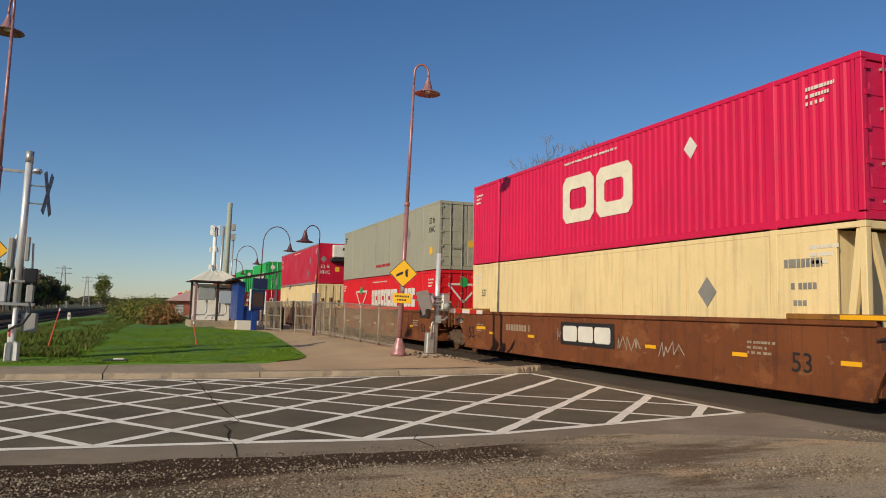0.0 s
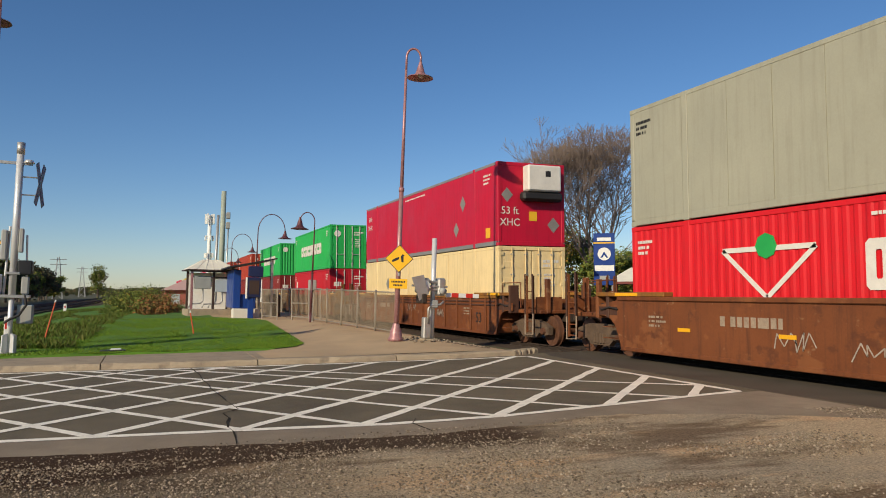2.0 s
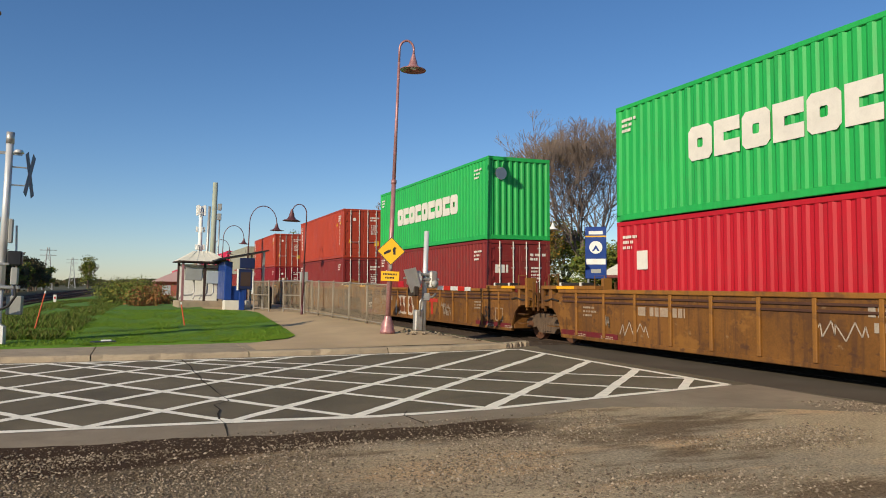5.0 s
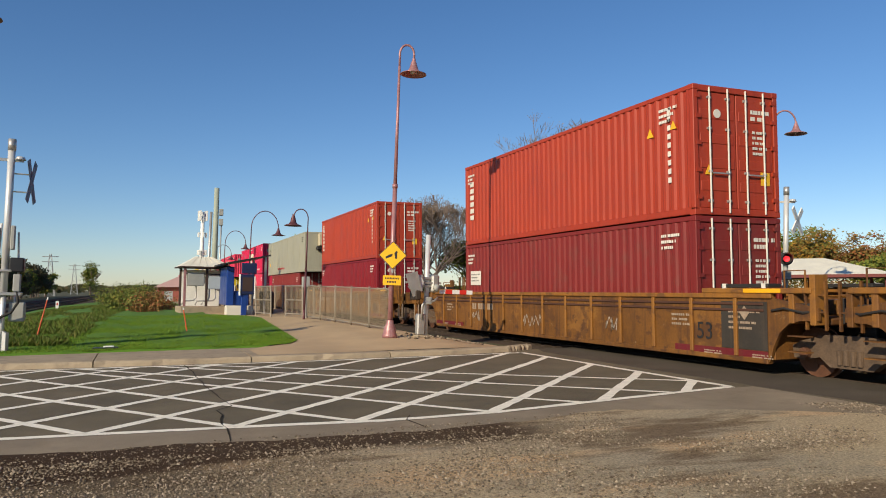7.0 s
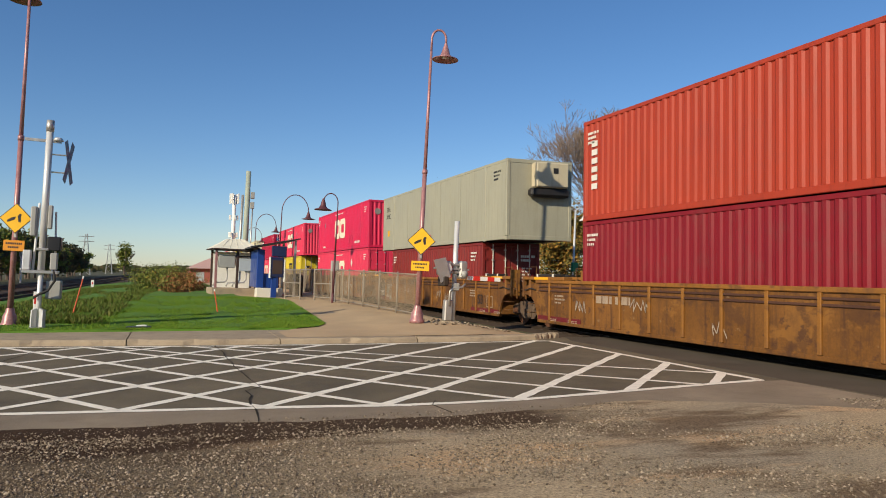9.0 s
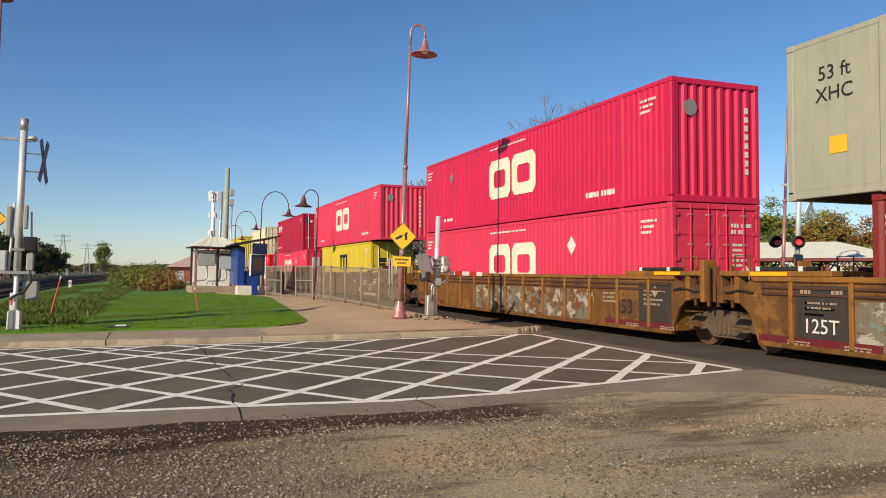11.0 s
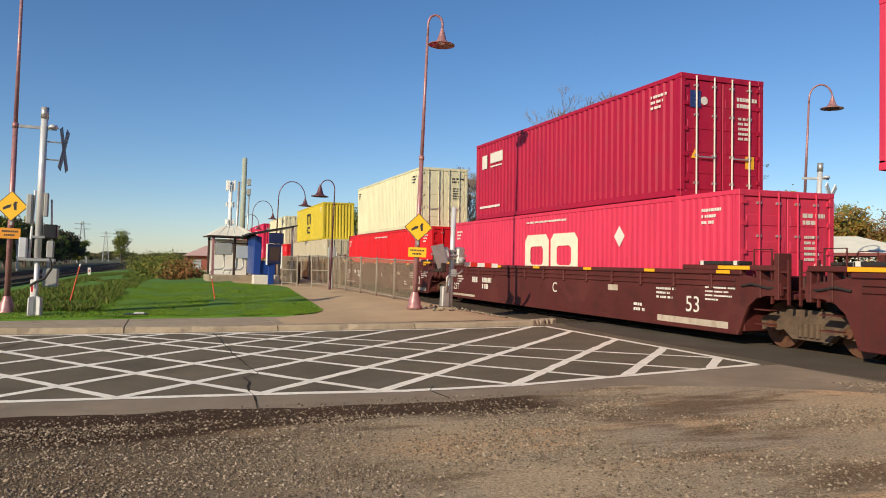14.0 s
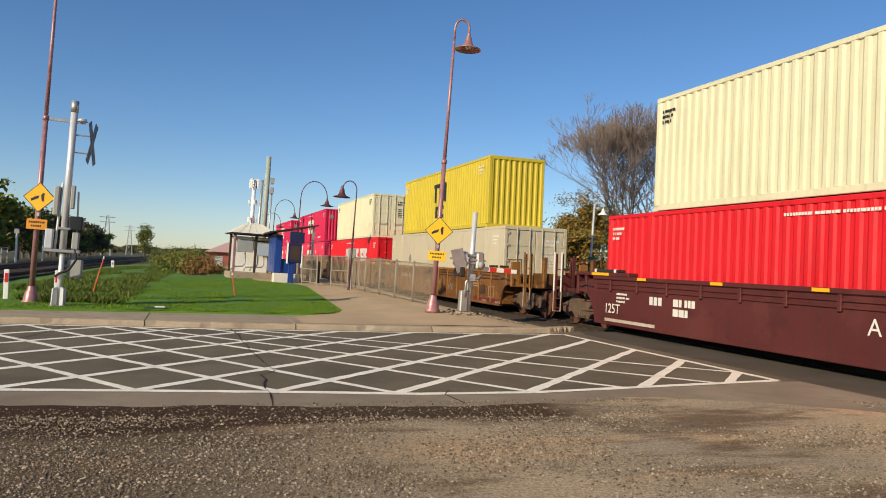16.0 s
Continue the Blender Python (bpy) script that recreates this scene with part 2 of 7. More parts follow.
# ---- geometry helpers ----
class Geo:
    """Vertices and faces that are gathered for one mesh."""

    def __init__(self):
        self.v, self.f = [], []

    def face(self, *pts):
        n = len(self.v)
        self.v += [tuple(p) for p in pts]
        self.f.append(tuple(range(n, n + len(pts))))

    def box(self, x0, x1, y0, y1, z0, z1, b=0.0):
        if b <= 0:
            n = len(self.v)
            self.v += [(x, y, z) for z in (z0, z1) for y in (y0, y1) for x in (x0, x1)]
            self.f += [tuple(n + i for i in q) for q in ((0, 2, 3, 1), (4, 5, 7, 6), (0, 1, 5, 4), (2, 6, 7, 3), (0, 4, 6, 2), (1, 3, 7, 5))]
            return self
        # chamfered on its four long edges along z and round the top and bottom
        def ring(i, z):
            return [(x0 + i, y0 + b, z), (x0 + b, y0 + i, z), (x1 - b, y0 + i, z), (x1 - i, y0 + b, z),
                    (x1 - i, y1 - b, z), (x1 - b, y1 - i, z), (x0 + b, y1 - i, z), (x0 + i, y1 - b, z)]
        n = len(self.v)
        def inner(z):
            return [(min(max(x, x0 + b), x1 - b), min(max(y, y0 + b), y1 - b), z) for x, y, z in ring(0, z)]
        for r in (inner(z0), ring(0, z0 + b), ring(0, z1 - b), inner(z1)):
            self.v += r
        for k in range(3):
            for i in range(8):
                j = (i + 1) % 8
                self.f.append((n + 8 * k + i, n + 8 * k + j, n + 8 * k + 8 + j, n + 8 * k + 8 + i))
        self.f += [tuple(n + 7 - i for i in range(8)), tuple(n + 24 + i for i in range(8))]
        return self

    def cyl(self, p, q, r, r2=None, n=12, caps=True):
        p, q = Vector(p), Vector(q)
        r2 = r if r2 is None else r2
        ax = (q - p).normalized()
        u = ax.orthogonal().normalized()
        w = ax.cross(u)
        k = len(self.v)
        for c, rr in ((p, r), (q, r2)):
            self.v += [tuple(c + (u * math.cos(a) + w * math.sin(a)) * rr) for a in (2 * math.pi * i / n for i in range(n))]
        self.f += [(k + i, k + (i + 1) % n, k + n + (i + 1) % n, k + n + i) for i in range(n)]
        if caps:
            self.f += [tuple(k + n - 1 - i for i in range(n)), tuple(k + n + i for i in range(n))]
        return self

    def tube(self, pts, r, n=10):
        """One pipe that bends through the points."""
        pts = [Vector(q) for q in pts]
        k = len(self.v)
        u = None
        for i, c in enumerate(pts):
            ax = (pts[min(i + 1, len(pts) - 1)] - pts[max(i - 1, 0)]).normalized()
            u = ax.orthogonal().normalized() if u is None else (u - ax * u.dot(ax)).normalized()
            w = ax.cross(u)
            rr = r[i] if isinstance(r, (list, tuple)) else r
            self.v += [tuple(c + (u * math.cos(a) + w * math.sin(a)) * rr) for a in (2 * math.pi * j / n for j in range(n))]
        for i in range(len(pts) - 1):
            self.f += [(k + i * n + j, k + i * n + (j + 1) % n, k + (i + 1) * n + (j + 1) % n, k + (i + 1) * n + j) for j in range(n)]
        e = k + (len(pts) - 1) * n
        self.f += [tuple(k + n - 1 - j for j in range(n)), tuple(e + j for j in range(n))]
        return self

    def lathe(self, prof, at=(0, 0, 0), n=20):
        k = len(self.v)
        for r, z in prof:
            self.v += [(at[0] + r * math.cos(2 * math.pi * i / n), at[1] + r * math.sin(2 * math.pi * i / n), at[2] + z) for i in range(n)]
        for j in range(len(prof) - 1):
            self.f += [(k + j * n + i, k + j * n + (i + 1) % n, k + (j + 1) * n + (i + 1) % n, k + (j + 1) * n + i) for i in range(n)]
        return self

    def prism(self, poly, lo, hi, axis="z"):
        """A polygon drawn in two coordinates and given thickness along the third."""
        def at(a, c, d):
            return {"z": (a, c, d), "x": (d, a, c), "y": (a, d, c)}[axis]
        k, n = len(self.v), len(poly)
        self.v += [at(a, c, lo) for a, c in poly] + [at(a, c, hi) for a, c in poly]
        self.f += [tuple(k + n - 1 - i for i in range(n)), tuple(k + n + i for i in range(n))]
        self.f += [(k + i, k + (i + 1) % n, k + n + (i + 1) % n, k + n + i) for i in range(n)]
        return self

    def mesh(self, name, material, smooth=False):
        me = bpy.data.meshes.new(name)
        me.from_pydata(self.v, [], self.f)
        me.materials.append(material)
        bm = bmesh.new()
        bm.from_mesh(me)
        bmesh.ops.recalc_face_normals(bm, faces=bm.faces)
        bm.to_mesh(me)
        bm.free()
        if smooth:
            me.polygons.foreach_set("use_smooth", [True] * len(me.polygons))
        return me


def part(name, g, material, parent=None, label="", smooth=False, at=None):
    ob = new(name, g.mesh(name, material, smooth) if isinstance(g, Geo) else g)
    if parent is not None:
        ob.parent = parent
    if at is not None:
        ob.matrix_basis = at
    if label:
        tagged(ob, label)
    return ob


def thing(name, label, category, m=None, group="", kind=""):
    ob = tagged(new(name), label, category, group, kind)
    ob.empty_display_size = 0.2
    if m is not None:
        ob.matrix_basis = m
    return ob


def plain(name, g, material, label="", kind="structure", category="", smooth=False):
    return tagged(new(name, g.mesh(name, material, smooth)), label, category, "", kind)


# ---- the ground: one sheet, with road, gravel, kerb, path, grass and tracks on it ----
def sheet(name, poly, z, material, label, thick=0.02):
    return plain(name, Geo().prism(poly, z - thick, z), material, label)


def smooth(a, b, x):
    t = min(max((x - a) / (b - a), 0), 1)
    return t * t * (3 - 2 * t)


def lawn_edge(y):
    """Where the grass ends towards the path."""
    pts = [(20.0, 3.2), (20.5, 3.85), (21.4, 4.25), (24, 4.45), (32.6, 4.9), (34.5, 4.6), (36, 3.3), (37.5, 3.0), (95, 3.0)]
    for (y0, x0), (y1, x1) in zip(pts, pts[1:]):
        if y <= y1:
            return x0 + (x1 - x0) * (y - y0) / (y1 - y0)
    return 3.0


def rise(x, y):
    """Height of the made ground between the kerb and the platform."""
    z = 0.13 + 0.37 * smooth(17, 40, y)
    z += 0.10 * smooth(4.6, 6.4, x) * smooth(17.4, 20.4, y) * (1 - smooth(26, 38, y))
    z *= 1 - smooth(80, 95, y)
    z *= smooth(-9.0, -2.5, x) if x < 0 else 1
    if x > 7.6:
        z = z * (1 - smooth(7.6, 9.8, x)) - 0.03 * smooth(7.6, 9.8, x)
    return z


def kerb_y(x):
    pts = [(-60, 24.5), (-12, 18.95), (-2.8, 17.85), (0.8, 17.42), (4.5, 17.2), (7.3, 17.12), (9.0, 17.3), (9.9, 17.75)]
    for (x0, y0), (x1, y1) in zip(pts, pts[1:]):
        if x <= x1:
            return y0 + (y1 - y0) * (x - x0) / (x1 - x0)
    return 17.75


def grid_sheet(name, rows, material, label):
    g = Geo()
    n = len(rows[0])
    for r in rows:
        g.v += r
    for j in range(len(rows) - 1):
        g.f += [(j * n + i, j * n + i + 1, (j + 1) * n + i + 1, (j + 1) * n + i) for i in range(n - 1)]
    ob = plain(name, g, material, label, smooth=True)
    return ob


NEAR = [(-60, 15.1), (-1.68, 9.63), (1.12, 9.27), (2.9, 8.98), (4.42, 8.97), (9.15, 9.68)]


def near_y(x):
    for (x0, y0), (x1, y1) in zip(NEAR, NEAR[1:]):
        if x <= x1:
            return y0 + (y1 - y0) * (x - x0) / (x1 - x0)
    return 9.68


def stripe(g, a, b, w, rnd, z=0.0045):
    """A painted line from a to b, worn uneven along its edges."""
    dx, dy = b[0] - a[0], b[1] - a[1]
    n = math.hypot(dx, dy)
    ox, oy = -dy / n * w / 2, dx / n * w / 2
    k = max(2, int(n / 0.25))
    left, right = [], []
    for i in range(k + 1):
        x, y = a[0] + dx * i / k, a[1] + dy * i / k
        e, q = 1 + rnd.uniform(-0.18, 0.14), 1 + rnd.uniform(-0.18, 0.14)
        left.append((x + ox * e, y + oy * e))
        right.append((x - ox * q, y - oy * q))
    for i in range(k):
        g.face((*left[i], z), (*right[i], z), (*right[i + 1], z), (*left[i + 1], z))


def build_ground():
    rnd = random.Random(3)
    sheet("ground", [(-1500, -300), (1500, -300), (1500, 3000), (-1500, 3000)], -0.06, M["soil"], "flat dry grassy ground that reaches the horizon", 0.3)
    # gravel forecourt, on which the camera stands, with an uneven edge
    base = [(-40, 12.6), (-12, 9.7), (-3, 8.85), (-1.3, 8.62), (0.6, 8.42), (2.2, 8.22), (3.4, 8.12), (4.6, 8.3), (6.0, 8.5), (7.4, 7.9), (8.8, 6.95), (10.3, 6.0)]
    edge = []
    for (x0, y0), (x1, y1) in zip(base, base[1:]):
        k = max(1, int((x1 - x0) / 0.18))
        edge += [(x0 + (x1 - x0) * i / k, y0 + (y1 - y0) * i / k + 0.10 * noise.noise((x0 + (x1 - x0) * i / k, 0, 0)) + rnd.uniform(-0.04, 0.04)) for i in range(k)]
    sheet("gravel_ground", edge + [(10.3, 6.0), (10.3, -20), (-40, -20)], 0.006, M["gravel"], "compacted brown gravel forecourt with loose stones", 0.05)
    road = [(-60, 9.5), (-12, 7.5), (3, 7.0), (10.0, 4.8), (15.5, 4.4), (60, 6), (60, 18.6), (15.5, 18.0)] + [(x, kerb_y(x) + 0.1) for x in (9.9, 9.0, 7.3, 4.5, 0.8, -2.8, -12, -60)]
    sheet("road", road, 0.0, M["asphalt"], "worn grey asphalt road that crosses the tracks", 0.05)
    sheet("crossing_surface", [(9.75, 5.9), (15.2, 5.6), (15.2, 18.0), (10.1, 17.8), (9.75, 16.9), (9.6, 13.2), (9.55, 9.0)], 0.004, M["dark_asphalt"], "darker newer asphalt beside the rails of the crossing", 0.03)
    # dusty strip of road between the marking and the gravel
    xs = [-40 + 0.5 * k for k in range(101)]
    far_edge = [(x, near_y(min(x, 9.0)) - 0.10 + 0.05 * noise.noise((x * 1.3, 4, 0))) for x in xs if x <= 9.5]
    sheet("road_shoulder", [(-40, 8.5), (2, 6.6), (7, 6.4), (9.5, 5.6)] + far_edge[::-1], 0.0032, M["dusty"], "dusty pale asphalt strip between the marking and the gravel", 0.02)
    # white box marking: border and two sets of crossing lines
    g = Geo()
    for a, b in zip(NEAR, NEAR[1:]):
        stripe(g, a, b, 0.155, rnd)
    far = [(x, kerb_y(x) - 0.22) for x in (-60, -12, -2.8, 0.8, 4.5, 7.3)] + [(9.1, 16.95)]
    for a, b in zip(far, far[1:]):
        stripe(g, a, b, 0.155, rnd)
    stripe(g, (9.13, 16.95), (9.15, 9.68), 0.155, rnd)
    for c in [1.45, 2.95, 4.62, 6.5, 8.22, 10.05] + [11.85 + 1.8 * k for k in range(12)]:
        x0 = next(x / 50 for x in range(-1500, 500) if near_y(x / 50) - x / 50 <= c)
        x1 = min(9.13, next(x / 50 for x in range(-1500, 2000) if x / 50 + c >= kerb_y(x / 50) - 0.22))
        if x1 > x0:
            stripe(g, (x0, x0 + c), (x1, x1 + c), 0.165, rnd, 0.0058)
    nodes = [(9.13, 10.5, 140), (7.83, None, 134), (5.98, None, 131), (4.43, None, 126), (2.57, None, 124), (1.12, None, 125), (-0.54, None, 125)] + [(-0.54 - 1.75 * k, None, 125) for k in range(1, 8)]
    for x, y, ang in nodes:
        y = near_y(x) if y is None else y
        dx, dy = math.cos(radians(ang)), math.sin(radians(ang))
        s = next(k / 20 for k in range(1, 1000) if y + dy * k / 20 >= kerb_y(x + dx * k / 20) - 0.22)
        stripe(g, (x, y), (x + dx * s, y + dy * s), 0.135, rnd, 0.0071)
    # lines are of the road, worn and thin
    plain("road_marking", g, M["paint"], "worn white crossed box marking on the road")
    # cracks sealed with tar
    g = Geo()
    for pts in ([(0.95, 8.39), (0.98, 8.8), (1.0, 9.2), (0.97, 9.5), (0.99, 9.87), (1.05, 10.2), (1.01, 10.63), (1.14, 10.8), (1.25, 10.96), (1.21, 11.4), (1.17, 11.84), (1.15, 12.3), (1.12, 12.76), (1.07, 13.4), (1.08, 13.99), (1.03, 14.9), (1.04, 15.8), (0.95, 17.2)], [(-3.3, 13.0), (-2.9, 14.4), (-2.6, 16.0), (-2.45, 17.8)], [(3.2, 8.3), (3.15, 8.9), (3.3, 9.2)]):
        for a, b in zip(pts, pts[1:]):
            w = rnd.uniform(0.004, 0.014)
            g.face((a[0] - w, a[1], 0.0085), (a[0] + w, a[1], 0.0085), (b[0] + w, b[1], 0.0085), (b[0] - w, b[1], 0.0085))
    plain("road_crack", g, M["tar"], "dark tarred cracks in the asphalt")
    # kerb stones, each a block of worn concrete
    kerb = tagged(new("kerb"), "worn concrete kerb stones along the road", "", "", "structure")
    x = -14.0
    while x < 9.7:
        x1 = min(x + 3.28, 9.9)
        k = 14
        g = Geo()
        ring = []
        for i in range(k + 1):
            xx = x + 0.012 + (x1 - x - 0.024) * i / k
            chip = rnd.uniform(0.02, 0.06) if rnd.random() < 0.22 else 0.0
            yy = kerb_y(xx) + rnd.uniform(-0.012, 0.012)
            dz = rnd.uniform(-0.012, 0.008)
            ring.append([(xx, yy, -0.03), (xx, yy + 0.03 + chip * 0.6, 0.09 + dz - chip * 0.5), (xx, yy + 0.07 + chip, 0.128 + dz), (xx, yy + 0.32, 0.135)])
        for r in ring:
            g.v += r
        for i in range(k):
            for j in range(3):
                g.f.append((i * 4 + j, i * 4 + j + 1, i * 4 + 5 + j, i * 4 + 4 + j))
        g.f += [(0, 3, 2, 1), (k * 4, k * 4 + 1, k * 4 + 2, k * 4 + 3)]
        part("kerb_stone", g, M["concrete"], kerb)
        x = x1
    # concrete walk behind the kerb, in slabs
    walkway = tagged(new("pavement"), "concrete walk slabs behind the kerb", "", "", "structure")
    x = -14.0
    while x < 4.0:
        x1 = x + 3.28
        g = Geo()
        poly = [(x + 0.012, kerb_y(x) + 0.315), (x1 - 0.012, kerb_y(x1) + 0.315), (x1 - 0.012, 20.25 if x1 > -5 else kerb_y(x1) + 2.4), (x + 0.012, 20.25 if x > -5 else kerb_y(x) + 2.4)]
        g.prism(poly, 0.0, 0.132 + rnd.uniform(-0.004, 0.004))
        part("slab", g, M["concrete"], walkway)
        x = x1
    # grass and the asphalt path up to the platform
    ys = [20.0 + 0.25 * k for k in range(9)] + [22.5 + k * 0.75 for k in range(98)]
    rows = [[(-9 + (lawn_edge(y) + 9) * i / 40, y, rise(-9 + (lawn_edge(y) + 9) * i / 40, y) + 0.03 + 0.05 * noise.noise((i * 0.4, y * 0.5, 0))) for i in range(41)] for y in ys]
    rows.insert(0, [(x, y - 0.02, 0.1) for x, y, z in rows[0]])
    grid_sheet("lawn", rows, M["turf"], "mown green lawn that rises gently to the platform")
    ys = [17.44, 17.8, 18.4, 19.2] + ys
    rows = []
    for y in ys:
        a = 2.6 if y < 20 else lawn_edge(y) - 0.08
        rows.append([(a + (9.75 - a) * i / 24, max(y, kerb_y(a + (9.75 - a) * i / 24) + 0.31), rise(a + (9.75 - a) * i / 24, max(y, 18)) + (0.008 if y > 20 else 0.006)) for i in range(25)])
    grid_sheet("path", rows, M["path"], "tan worn asphalt path beside the fence")
    # main track
    for x in (11.63, 13.07):
        g = Geo()
        g.box(x - 0.035, x + 0.035, -80, 420, -0.02, 0.012).box(x - 0.075, x + 0.075, -80, 420, -0.14, -0.10).box(x - 0.01, x + 0.01, -80, 420, -0.1, -0.02)
        plain("rail", g, M["rail"], "rusty steel rail of the main track")
    plain("ballast_bed", Geo().prism([(9.3, -0.2), (10.3, -0.055), (14.4, -0.055), (15.4, -0.2)], 18.2, 420, "y"), M["ballast"], "brown crushed stone ballast under the track")
    ties = tagged(new("track_ties"), "old wooden ties of the main track", "", "", "structure")
    me = Geo().box(-1.3, 1.3, -0.11, 0.11, -0.16, -0.02, 0.01).mesh("tie", M["tie"])
    for k in range(90):
        part("tie", me, M["tie"], ties, at=pose(12.35, 18.6 + k * 0.6, 0))
    # the other two tracks beyond the lawn
    for c in (-8.3, -12.6):
        for x in (c - 0.72, c + 0.72):
            g = Geo()
            g.box(x - 0.036, x + 0.036, -60, 900, 0.14, 0.22).box(x - 0.075, x + 0.075, -60, 900, 0.04, 0.07).box(x - 0.01, x + 0.01, -60, 900, 0.07, 0.14)
            plain("rail", g, M["rail"], "rusty steel rail of a far track")
        plain("ballast_bed", Geo().prism([(c - 2.4, -0.1), (c - 1.6, 0.02), (c + 1.6, 0.02), (c + 2.4, -0.1)], -60, 900, "y"), M["ballast"], "grey-brown ballast under a far track")
        t2 = tagged(new("track_ties"), "dark wooden ties of a far track", "", "", "structure")
        for k in range(120):
            part("tie", me, M["tie"], t2, at=pose(c, 24 + k * 0.6, 0.08))
        g = Geo()
        for k in range(240):
            g.box(c - 1.3, c + 1.3, 96 + k * 0.6, 96.22 + k * 0.6, -0.08, 0.06)
        part("far_ties", g, M["tie"], t2)["kind"] = "stuff"


build_ground()


# ---- the train: double-stacked containers in well cars ----
TRACK_X = 12.35
MOVERS = []      # (thing, x, y at the clip's start, z)
WHEELSETS = []


def paint(name, c, rough=0.5, streak=0.35, dirt=None, amount=0.12, var=0.09, patches=()):
    return mat(name, c, rough, 0.0, var=var, scale=0.6, fine=25, bump=0.06, streak=streak, dirt=dirt, dirt_amount=amount, spec=0.35, patches=patches)


